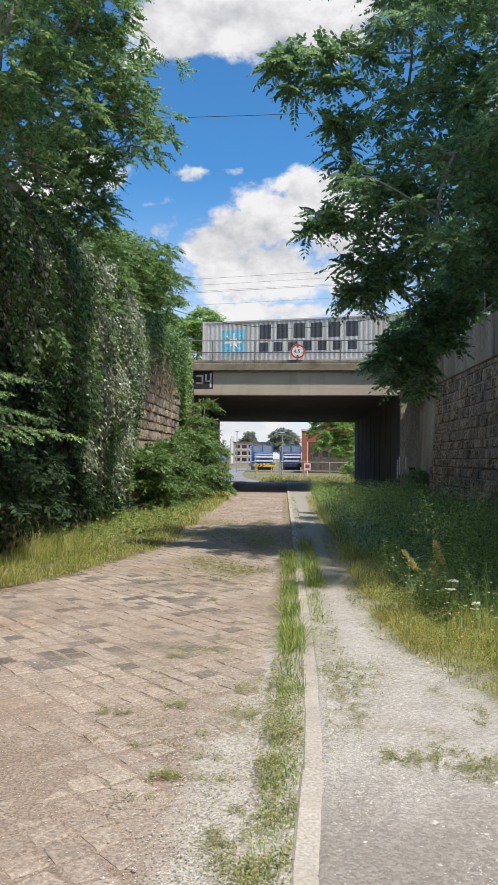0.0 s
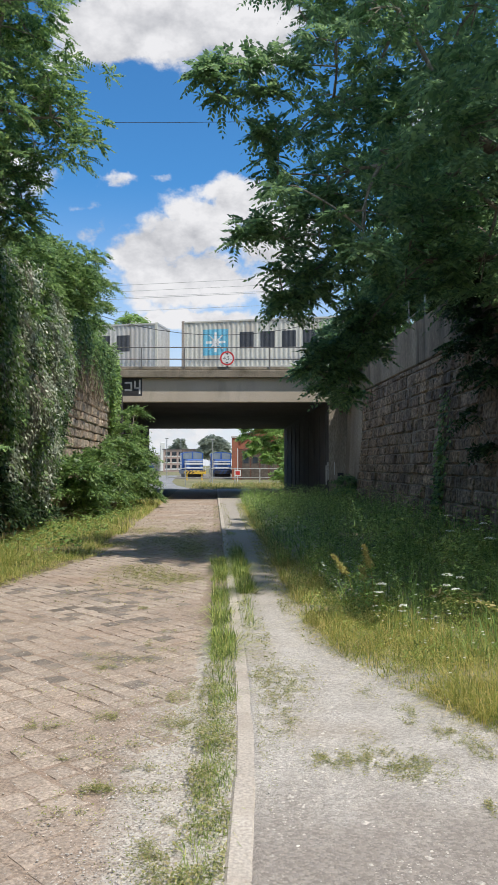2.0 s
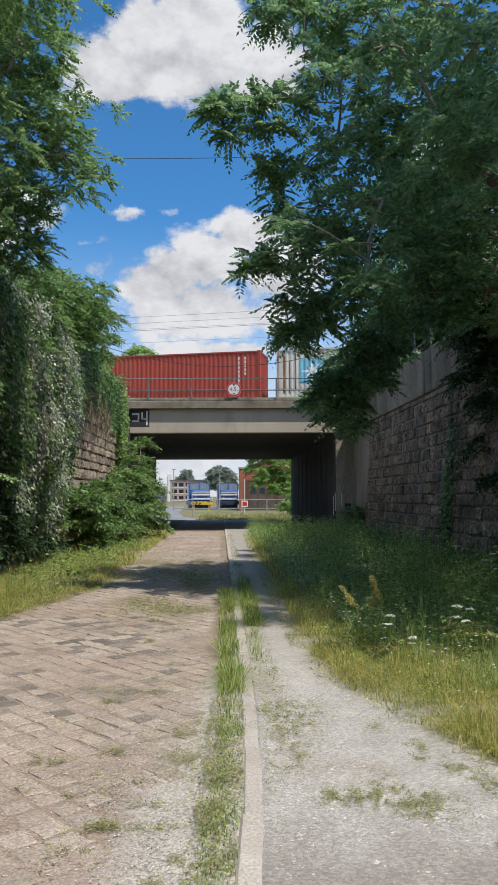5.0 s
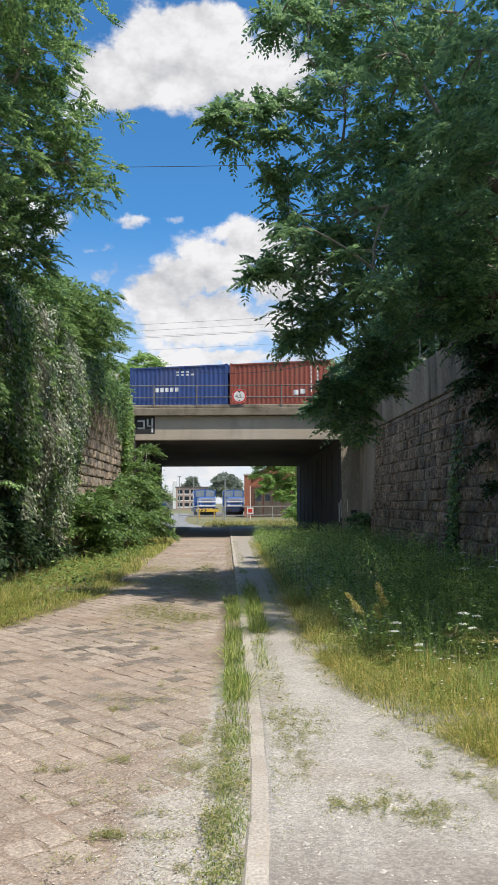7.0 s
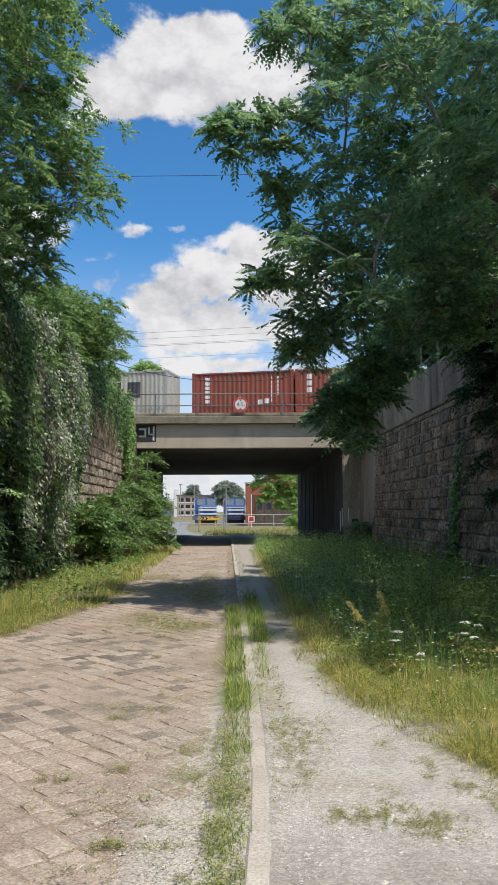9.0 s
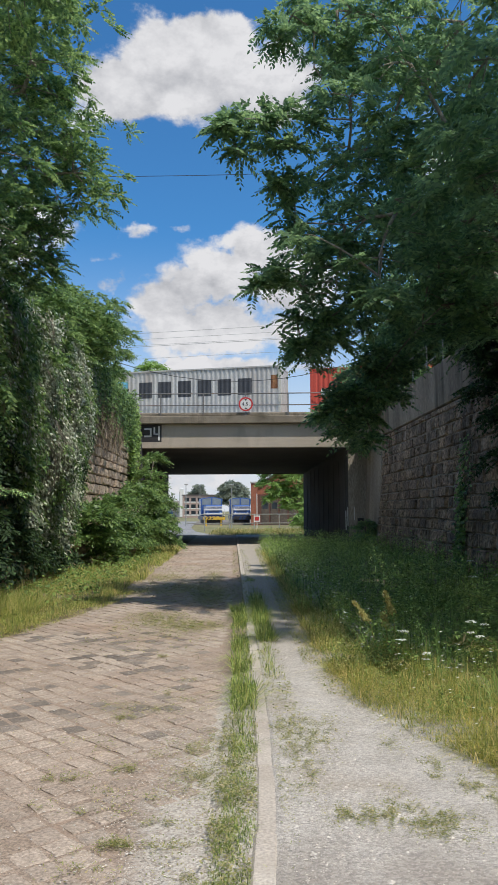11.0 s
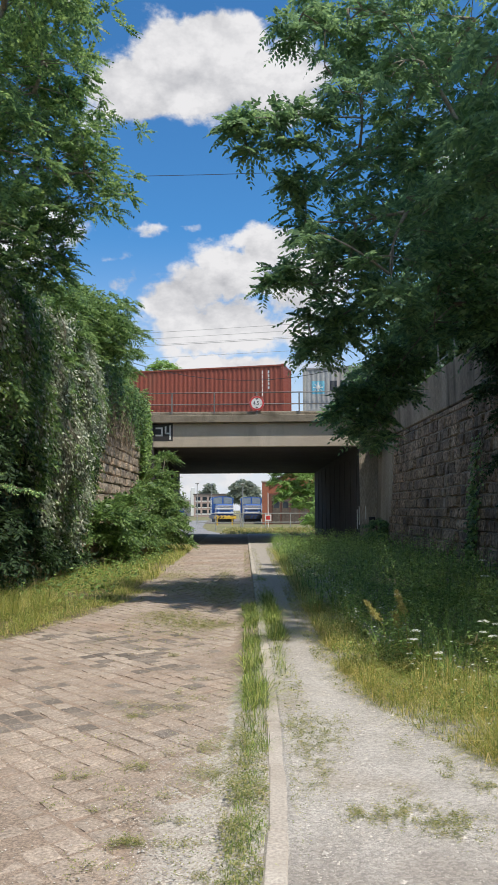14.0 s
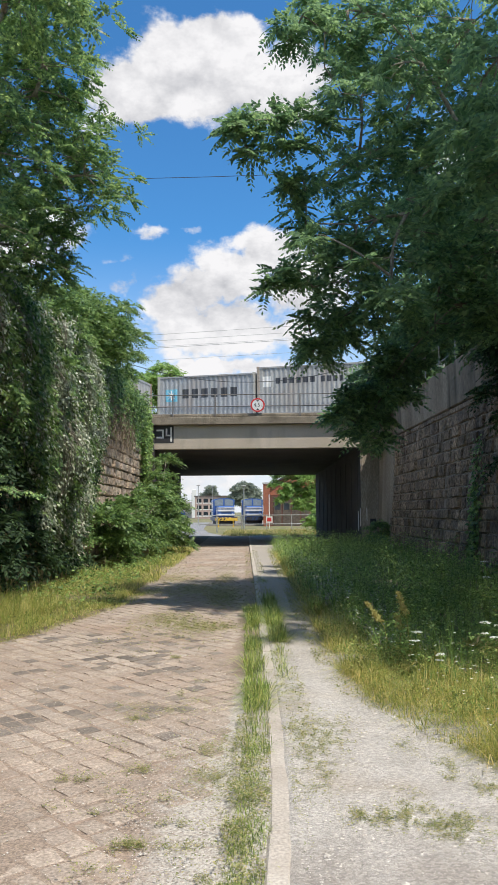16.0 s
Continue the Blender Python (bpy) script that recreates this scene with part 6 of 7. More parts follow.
grass("grass_strip", "bright green grass growing along the kerb", [
    (6500, 6.4, 13.2, lambda s: kerb_at(s) - 0.19 - 0.06 * noise.noise(Vector((s * 1.7, 0, 4))), lambda s: kerb_at(s) + 0.03, 0.06, 0.24, 0.006),
    (1400, 5.2, 8.0, lambda s: kerb_at(s) - 0.17, lambda s: kerb_at(s) + 0.02, 0.03, 0.15, 0.005),
    (5200, 9.6, 14.4, lambda s: kerb_at(s) + 0.11, lambda s: kerb_at(s) + 0.32, 0.10, 0.30, 0.007),
    (1200, 7.6, 9.8, lambda s: kerb_at(s) + 0.11, lambda s: kerb_at(s) + 0.26, 0.03, 0.14, 0.005),
    (500, 17.6, 19.0, lambda s: kerb_at(s) + 0.10, lambda s: kerb_at(s) + 0.30, 0.08, 0.2, 0.01),
    (7000, 2.2, 5.8, lambda s: kerb_at(s) - 0.19, lambda s: kerb_at(s) + 0.01, 0.02, 0.075, 0.004)], 74, GRASS_GREEN, 1.5)
grass("far_grass", "dry grass strip beyond the bridge", [
    (16000, 52.0, 66.0, fixed(-1.6), fixed(9.0), 0.12, 0.42, 0.03)], 75, GRASS_DRY, 1.5)


# ---- weeds and flowers ----
def leafy(name, label, zones, seed, material, patch=1.6, bare=0.0):
    """Low broad-leaved weeds: small leaves at all heights over a patch of ground."""
    rs = np.random.RandomState(seed)
    out = []
    for n, s0, s1, lf, rt, h, size in zones:
        s = rs.uniform(s0, s1, n)
        f = rs.uniform(0, 1, n)
        l = np.array([lf(a) + (rt(a) - lf(a)) * b for a, b in zip(s, f)])
        k = np.array([noise.noise(Vector((a * patch, b * patch, seed))) for a, b in zip(l, s)])
        keep = k - bare + rs.uniform(-0.3, 0.6, n) * (1 - bare) > 0
        l, s, k = l[keep], s[keep], k[keep]
        m = len(l)
        z = -0.02 + rs.uniform(0.02, 1, m) ** 0.8 * h * np.clip(0.6 + 1.1 * k, 0.2, 1.2)
        d = unit(np.stack([rs.normal(0, 1, m), rs.normal(0, 1, m), rs.uniform(-0.4, 0.7, m)], 1))
        nn = unit(np.stack([rs.normal(0, 0.5, m), rs.normal(0, 0.5, m), np.ones(m)], 1))
        nn = unit(nn - d * (nn * d).sum(1, keepdims=True))
        out.append(leaflets(np.stack([l, s, z], 1), d, nn, rs.uniform(0.6, 1.3, m) * size, rs.uniform(0.3, 0.55, m) * size))
    ob = put(part(name, mesh_np(name, np.concatenate(out), material), material, None))
    return tagged(ob, label, "weeds", kind="stuff")


leafy("broadleaf_weeds", "leafy green weeds filling the shaded verge", [
    (34000, 7.4, 14.0, lambda s: path_right(s) + 0.45, fixed(6.3), 0.66, 0.048),
    (34000, 12.0, 36.0, lambda s: path_right(s) + 0.05, fixed(6.3), 0.85, 0.075),
    (5000, 13.0, 30.0, fixed(-4.4), lambda s: road_left(s) - 0.3, 0.4, 0.1)], 81, GRASS_DARK)
leafy("verge_herbs", "yellow-green herbs mixed into the verge grass", [
    (26000, 3.6, 8.5, lambda s: path_right(s) + 0.02, lambda s: path_right(s) + 2.6, 0.30, 0.022),
    (12000, 7.5, 14.0, lambda s: path_right(s) + 0.0, lambda s: path_right(s) + 1.0, 0.34, 0.028),
    (7000, 8.0, 14.0, lambda s: road_left(s) - 2.0, lambda s: road_left(s) + 0.0, 0.14, 0.035)], 86, GRASS_GREEN)


def matted(name, label, patches, seed, material):
    """Flat mats of weed: (across, along, half sizes, leaves)."""
    rs = np.random.RandomState(seed)
    B = []
    for l, s, a, b, n in patches:
        n = int(n * 1.5)
        q = rs.normal(0, 0.5, (n, 2)) * np.array([a, b]) + np.array([l, s])
        keep = np.array([noise.noise(Vector((x * 16, y * 9, seed))) for x, y in q]) + rs.uniform(-0.22, 0.28, n) > 0
        q = q[keep & (np.abs(q[:, 0] - np.array([kerb_at(v) for v in q[:, 1]]) - 0.065) > 0.055)]
        on_path = q[:, 0] > 0.12
        B.append(np.concatenate([q, (np.where(on_path, -0.006, -0.052) + rs.uniform(0, 1, len(q)) ** 2 * 0.03)[:, None]], 1))
    B = np.concatenate(B)
    m = len(B)
    d = unit(np.stack([rs.normal(0, 1, m), rs.normal(0, 1, m), rs.uniform(-0.2, 0.7, m)], 1))
    nn = unit(np.stack([rs.normal(0, 0.5, m), rs.normal(0, 0.5, m), np.ones(m)], 1))
    nn = unit(nn - d * (nn * d).sum(1, keepdims=True))
    size = rs.uniform(0.008, 0.019, m) * np.clip(B[:, 1] / 7, 1, 2.2)
    ob = put(part(name, mesh_np(name, leaflets(B, d, nn, size, size * rs.uniform(0.2, 0.42, m)), material), material, None))
    return tagged(ob, label, "weeds", kind="stuff")


matted("path_weeds", "matted weeds growing through the gravel", [
    (0.50, 5.94, 0.34, 0.49, 2933),
    (0.44, 5.39, 0.24, 0.46, 1692),
    (0.26, 4.65, 0.08, 0.78, 789),
    (0.36, 4.63, 0.18, 0.22, 394),
    (0.49, 4.88, 0.08, 0.33, 394),
    (1.09, 5.37, 0.09, 0.24, 473),
    (1.26, 4.99, 0.09, 0.17, 473),
    (1.22, 4.78, 0.06, 0.11, 225),
    (1.40, 4.59, 0.12, 0.18, 789),
    (1.53, 4.32, 0.12, 0.22, 789),
    (0.60, 4.19, 0.12, 0.14, 564),
    (0.84, 4.18, 0.23, 0.17, 1579),
    (1.07, 4.06, 0.20, 0.21, 1692),
    (0.91, 4.39, 0.10, 0.23, 450),
    (1.30, 3.54, 0.03, 0.24, 338),
    (-0.08, 5.72, 0.24, 0.36, 1241),
    (-0.08, 4.97, 0.24, 0.54, 1917),
    (-0.23, 4.90, 0.17, 0.22, 676),
    (-0.02, 5.38, 0.17, 0.22, 564),
    (-0.01, 4.40, 0.17, 0.29, 1014),
    (-0.27, 3.35, 0.12, 0.13, 676),
    (-0.20, 3.13, 0.14, 0.17, 1014),
    (-0.16, 3.61, 0.10, 0.10, 394),
    (-0.37, 3.94, 0.09, 0.08, 179),
    (0.38, 5.46, 0.10, 0.82, 564),
    (0.31, 7.73, 0.10, 0.59, 450),
    (0.59, 5.63, 0.14, 0.32, 564)], 82, WEED)
leafy("kerb_weeds", "low weeds in the soil against the kerb", [
    (12000, 2.3, 6.2, lambda s: kerb_at(s) - 0.24, lambda s: kerb_at(s) + 0.0, 0.05, 0.018), (2200, 2.4, 5.6, lambda s: kerb_at(s) - 0.6, lambda s: kerb_at(s) - 0.2, 0.03, 0.014)], 84, WEED, 5.0, 0.2)
matted("lane_weeds", "small tufts of weed between the setts", [
    (-0.87, 6.35, 0.10, 0.06, 396), (-0.69, 5.09, 0.10, 0.06, 288), (-0.58, 4.00, 0.10, 0.06, 324), (-1.10, 4.94, 0.10, 0.06, 288), (-0.78, 4.73, 0.10, 0.06, 144), (-0.73, 3.93, 0.10, 0.06, 108), (-0.80, 8.93, 0.10, 0.06, 216), (-1.08, 4.51, 0.10, 0.06, 108), (-0.44, 7.71, 0.10, 0.06, 144), (-0.52, 5.37, 0.10, 0.06, 108), (-0.28, 6.60, 0.10, 0.06, 144), (-0.64, 11.08, 0.50, 0.50, 1800), (-1.01, 11.66, 0.50, 0.50, 1800), (-1.45, 11.12, 0.50, 0.50, 540),
    (-1.19, 12.28, 0.55, 0.7, 2600), (-0.53, 11.34, 0.5, 0.5, 2600), (-0.95, 10.4, 0.5, 0.4, 600), (-1.76, 19.5, 0.7, 1.4, 2400), (-1.02, 16.7, 0.8, 1.6, 4000), (-0.40, 15.2, 0.4, 1.8, 5000), (-2.04, 16.2, 0.4, 1.0, 1600), (-0.5, 19.5, 0.3, 2.2, 1800),
    (-0.59, 7.18, 0.13, 0.16, 300), (-0.69, 6.58, 0.3, 0.16, 700), (-0.98, 6.75, 0.2, 0.12, 300), (-0.45, 6.9, 0.2, 0.1, 260), (-0.58, 3.98, 0.1, 0.05, 260), (-0.72, 5.16, 0.12, 0.07, 300), (-1.01, 4.96, 0.16, 0.05, 260),
    (-0.68, 3.74, 0.09, 0.04, 150), (-0.38, 4.25, 0.14, 0.04, 300), (-0.30, 3.97, 0.16, 0.04, 300), (-0.45, 4.62, 0.1, 0.04, 140), (-0.85, 4.4, 0.1, 0.03, 120), (-0.25, 5.0, 0.12, 0.1, 500), (-0.28, 5.5, 0.1, 0.14, 500)], 85, WEED)
leafy("edge_weeds", "low weeds creeping in from both edges of the footpath", [
    (7000, 6.8, 16.0, lambda s: path_right(s) - 0.24, lambda s: path_right(s) + 0.05, 0.07, 0.026), (5000, 15.0, 32.0, lambda s: path_right(s) - 0.25, lambda s: path_right(s) + 0.05, 0.08, 0.04),
    (5000, 5.6, 16.0, lambda s: kerb_at(s) + 0.10, lambda s: kerb_at(s) + 0.36, 0.05, 0.024), (3000, 13.0, 32.0, lambda s: kerb_at(s) - 0.2, lambda s: kerb_at(s) + 0.3, 0.07, 0.04)], 87, WEED, 3.0, 0.15)
leafy("joint_weeds", "tufts of weed in the joints of the setts", [
    (1500, 4.8, 6.8, fixed(-1.3), fixed(-0.4), 0.03, 0.018), (420, 4.25, 4.6, fixed(-0.9), fixed(-0.5), 0.04, 0.018), (300, 3.4, 3.7, fixed(-0.8), fixed(-0.5), 0.035, 0.016),
    (2200, 9.0, 12.5, fixed(-1.9), fixed(-0.2), 0.035, 0.028), (2600, 13, 24, fixed(-2.0), fixed(-0.2), 0.04, 0.04), (900, 3.0, 6.0, fixed(-2.6), fixed(-0.4), 0.02, 0.014)], 83, WEED, 4.0, 0.3)


def joint_moss():
    """Wisps of dark weed that follow the joints between the setts."""
    rs = np.random.RandomState(88)
    n, step, a = 60000, 0.182, math.radians(41)
    i = rs.randint(-110, 110, n) + 0.5
    j = rs.uniform(-110, 110, n)
    swap = rs.uniform(0, 1, n) < 0.42
    u, v = np.where(swap, j, i) * step + rs.normal(0, 0.006, n), np.where(swap, i, j) * step + rs.normal(0, 0.006, n)
    l, s = u * math.cos(a) - v * math.sin(a), 18 + u * math.sin(a) + v * math.cos(a)
    ok = (s > 3.2) & (s < 14) & (l > -3.2) & (l < -0.35)
    l, s = l[ok], s[ok]
    k = np.array([noise.noise(Vector((x * 1.1, y * 0.8, 61))) + 0.6 * noise.noise(Vector((x * 6, y * 6, 17))) for x, y in zip(l, s)])
    ok = k > 0.10
    l, s = l[ok], s[ok]
    m = len(l)
    d = unit(np.stack([rs.normal(0, 1, m), rs.normal(0, 1, m), rs.uniform(0.0, 0.9, m)], 1))
    nn = unit(np.cross(d, rs.normal(0, 1, (m, 3))))
    size = rs.uniform(0.010, 0.026, m)
    ob = put(part("joint_moss", mesh_np("joint_moss", leaflets(np.stack([l, s, np.full(m, -0.062)], 1), d, nn, size, size * 0.35), WEED), WEED, None))
    tagged(ob, "wisps of dark weed along the joints of the setts", "weeds", kind="stuff")


joint_moss()


def umbel(l, s, h, r, seed):
    """A wild carrot: thin stems with a flat white flower head."""
    rs, rn = np.random.RandomState(seed), random.Random(seed)
    p = thing("wild_carrot", ROAD @ pose(l, s, -0.03, 0, 0, rn.uniform(0, 360)), "wild carrot with flat white flower heads on thin stems", "wildflower", "white flowers on the verge")
    tips = [(rn.uniform(-0.05, 0.05), rn.uniform(-0.05, 0.05), h)]
    if rn.random() < 0.6:
        tips.append((rn.uniform(-0.16, 0.16), rn.uniform(-0.16, 0.16), h * rn.uniform(0.78, 0.92)))
    for i, t in enumerate(tips):
        V, Fc = tube([(0, 0, 0), (t[0] * 0.2, t[1] * 0.2, t[2] * 0.5), t], [0.004, 0.003, 0.002], 4)
        st = part("stem", mesh_of("stem", V, Fc), GRASS_GREEN, p)
        n = 70
        a, q = rs.uniform(0, 2 * math.pi, n), np.sqrt(rs.uniform(0, 1, n)) * r * (1 if i == 0 else 0.7)
        B = np.stack([t[0] + np.cos(a) * q, t[1] + np.sin(a) * q, t[2] + 0.012 - 0.3 * q * q / r + rs.normal(0, 0.003, n)], 1)
        d = unit(np.stack([np.cos(a), np.sin(a), np.zeros(n)], 1))
        nn = unit(np.stack([rs.normal(0, 0.3, n), rs.normal(0, 0.3, n), np.ones(n)], 1))
        part("flower_head", mesh_np("flower_head", leaflets(B, d, nn, np.full(n, 0.016), np.full(n, 0.014)), PETAL), PETAL, st, "white flower head")
    n = 26
    z = rs.uniform(0.05, 0.75, n) * h
    a = rs.uniform(0, 2 * math.pi, n)
    d = unit(np.stack([np.cos(a), np.sin(a), rs.uniform(-0.2, 0.6, n)], 1))
    part("foliage", mesh_np("foliage", pinnate(rs, np.stack([0 * z, 0 * z, z], 1), d, np.full(n, 0.10), 3, 0.03, 0.012), GRASS_GREEN), GRASS_GREEN, p)


for i, (l, s, h, r) in enumerate([(2.95, 8.0, 0.86, 0.06), (3.25, 8.4, 0.84, 0.05), (3.3, 7.6, 0.72, 0.05), (3.0, 9.6, 0.8, 0.05), 
                                  (3.6, 10.2, 0.85, 0.05), (3.4, 11.0, 0.9, 0.05), (4.0, 9.0, 0.95, 0.05), (2.0, 9.9, 0.55, 0.03),
                                  (2.30, 7.4, 0.56, 0.05), (2.42, 7.45, 0.53, 0.04), (1.64, 7.43, 0.47, 0.04), (1.78, 7.2, 0.3, 0.03)]):
    umbel(l, s, h, r, 100 + i)


def seed_stalk(l, s, h, lean, seed):
    """A dock: upright stalk with a plume of golden-brown seed."""
    rs = np.random.RandomState(seed)
    p = thing("dock_plant", ROAD @ pose(l, s, -0.03), "dock plant with a plume of golden brown seeds", "wildflower", "seed stalks on the verge")
    V, Fc = tube([(0, 0, 0), (lean * 0.3, 0, h * 0.6), (lean, 0, h)], [0.006, 0.005, 0.002], 5)
    part("stem", mesh_of("stem", V, Fc), GRASS_DRY, p)
    n = 420
    f = rs.uniform(0.66, 1.0, n)
    w = 0.022 * (1.1 - f) / 0.5 + 0.007
    B = np.stack([lean * f ** 2 + rs.normal(0, 1, n) * w, rs.normal(0, 1, n) * w, h * f], 1)
    d = unit(np.stack([rs.normal(0, 0.5, n), rs.normal(0, 0.5, n), np.ones(n)], 1))
    plume = part("seed_plume", mesh_np("seed_plume", leaflets(B, d, unit(np.cross(d, rs.normal(0, 1, (n, 3)))), np.full(n, 0.022), np.full(n, 0.013)), GOLD), GOLD, p)
    tagged(plume, "golden brown seed plume", kind="stuff")


for i, (l, s, h, lean) in enumerate([(1.58, 8.45, 0.64, -0.27), (1.80, 8.5, 0.74, -0.13), (1.72, 8.6, 0.5, -0.06)]):
    seed_stalk(l, s, h, lean, 130 + i)


def fern(l, s, h, seed):
    rs = np.random.RandomState(seed)
    p = thing("fern", ROAD @ pose(l, s, -0.03), "yellow-green fern-like shoot with drooping fronds", "fern", "ferns on the verge")
    for k in range(6):
        a = k * 1.05 + rs.uniform(-0.3, 0.3)
        d = np.array([[math.cos(a) * 0.8, math.sin(a) * 0.8, 0.9]])
        part("frond", mesh_np("frond", pinnate(rs, np.array([[0, 0, h * 0.3]]), d, np.array([h * rs.uniform(0.7, 1.0)]), 12, 0.085, 0.02, 0.5), GRASS_DRY), GRASS_DRY, p)
    V, Fc = tube([(0, 0, 0), (0.01, 0, h * 0.4)], [0.006, 0.004], 5)
    part("stem", mesh_of("stem", V, Fc), GRASS_GREEN, p)


for i, (l, s, h) in enumerate([(2.75, 7.0, 0.62), (2.5, 7.9, 0.55), (3.1, 6.7, 0.5)]):
    fern(l, s, h, 140 + i)


def small_flowers():
    rs = np.random.RandomState(150)
    n = 420
    s = rs.uniform(5.0, 20, n)
    l = np.array([path_right(a) for a in s]) + 0.15 + rs.gamma(1.5, 0.5, n)
    z = rs.uniform(0.15, 0.55, n)
    out = []
    for k in range(5):
        a = 2 * math.pi * k / 5
        d = np.tile([[math.cos(a), math.sin(a), 0.2]], (n, 1))
        out.append(leaflets(np.stack([l, s, z], 1), unit(d), np.tile([[0, -0.3, 0.95]], (n, 1)), np.full(n, 0.013), np.full(n, 0.010)))
    ob = put(part("small_flowers", mesh_np("small_flowers", np.concatenate(out), PETAL), PETAL, None))
    tagged(ob, "tiny white flowers dotted over the verge", "wildflowers", kind="stuff")


small_flowers()


def pebbles():
    """Loose grit on the footpath and along the kerb."""
    rs = np.random.RandomState(91)
    n = 45000
    s = 2.2 + 7.5 * rs.uniform(0, 1, n) ** 1.5
    s[-9000:] = rs.uniform(2.8, 6.0, 9000)
    l = np.where(rs.uniform(0, 1, n) < 0.85, rs.uniform(0.12, 2.2, n), -0.75 * rs.uniform(0, 1, n) ** 0.8)
    l[-9000:] = np.clip(-0.36 + 0.14 * rs.normal(0, 1, 9000), -0.75, -0.05)
    keep = ((rs.uniform(0, 1, n) < 0.45) | (s > 3.35) | (l < 0.1)) & ((l > 0.1) | (rs.uniform(0, 1, n) < 0.8))
    l, s = l[keep], s[keep]
    n = len(l)
    z = np.where(l > 0.1, -0.009, -0.05)
    r = (rs.gamma(1.3, 0.0020, n) + 0.0022) * np.where(l > 0.1, 1.0, 0.55)
    th = rs.uniform(0, 2 * math.pi, n)
    oct_v = np.array([(1, 0, 0), (0, 1, 0), (-1, 0, 0), (0, -1, 0), (0, 0, 1)], float)
    P = oct_v[None] * (r[:, None, None] * rs.uniform(0.6, 1.4, (n, 5, 1))) * np.array([1, 1, 0.42])
    c, sn = np.cos(th)[:, None], np.sin(th)[:, None]
    x, y = P[..., 0] * c - P[..., 1] * sn, P[..., 0] * sn + P[..., 1] * c
    P = np.stack([x + l[:, None], y + s[:, None], P[..., 2] + z[:, None] + 0.002], 2)
    # sparse bright grit trodden into the setts
    n2 = 6000
    s2 = 2.6 + 8.0 * rs.uniform(0, 1, n2) ** 1.3
    l2 = -0.4 - 2.6 * rs.uniform(0, 1, n2)
    r2 = (rs.gamma(1.2, 0.0014, n2) + 0.002)[:, None, None] * rs.uniform(0.6, 1.4, (n2, 5, 1))
    Q = oct_v[None] * r2 * np.array([1, 1, 0.6]) + np.stack([l2, s2, np.full(n2, -0.057)], 1)[:, None]
    P = np.concatenate([P, Q])
    n += n2
    # joined per stone so that each takes one tone
    V = P.reshape(-1, 3)
    Fc = [tuple(int(i * 5 + k) for k in t) for i in range(n) for t in ((0, 1, 4), (1, 2, 4), (2, 3, 4), (3, 0, 4))]
    ob = put(part("grit", mesh_of("grit", V, Fc), PEBBLE, None))
    tagged(ob, "loose pale grit and small stones", "gravel", kind="stuff")


pebbles()


def loose_stones():
    """Blocks that have come out of the wall and lean in the weeds at its foot."""
    rs = random.Random(95)
    for l, s, w, h, lean in ((-3.75, 25.6, 0.3, 0.85, 14), (-3.95, 24.4, 0.5, 0.35, 5), (-3.9, 23.2, 0.42, 0.3, -8), (-3.7, 26.6, 0.35, 0.5, -6)):
        ob = put(part("loose_stone", rock(rs, w, 0.16, h, 0.07), STONE_PALE, None), ROAD @ pose(l, s, -0.08, lean, 0, rs.uniform(-75, -50)))
        tagged(ob, "loose warm sandstone block leaning in the weeds", "stone", "loose stones by the wall")


loose_stones()


# ---- beyond the bridge ----
L_BLUE = mat("locomotive_blue", (0.05, 0.13, 0.38), (0.04, 0.11, 0.33), 1, 0.35, 0.02, 20)
L_DARK = mat("locomotive_dark_blue", (0.03, 0.06, 0.14), (0.025, 0.05, 0.12), 1, 0.4, 0.02, 20)
L_YELLOW = mat("warning_yellow", (0.72, 0.46, 0.05), (0.66, 0.42, 0.06), 2, 0.5, 0.02, 20)
BRICK = mat("brick_red", (0.36, 0.13, 0.075), (0.28, 0.10, 0.06), 3, 0.9, 0.4, 12, (0.22, 0.12, 0.09), 1.0)
BRICK_DARK = mat("dark_brick", (0.16, 0.075, 0.055), (0.12, 0.06, 0.045), 1.5, 0.9, 0.4, 12)
ROOF = mat("roof_felt", (0.11, 0.10, 0.10), (0.15, 0.14, 0.135), 1, 0.9, 0.2, 12)
# pale base colour paints the sky's reflection onto the panes
GLASS_PALE = mat("sky_pale_cab_glass", (0.27, 0.31, 0.32), (0.22, 0.26, 0.27), 1.5, 0.15, 0.0, 20)
OFFICE = mat("pink_brown_render", (0.50, 0.38, 0.33), (0.44, 0.33, 0.29), 0.6, 0.9, 0.2, 8)
PLASTER = mat("grey_render", (0.50, 0.47, 0.44), (0.43, 0.41, 0.38), 0.6, 0.9, 0.2, 8)


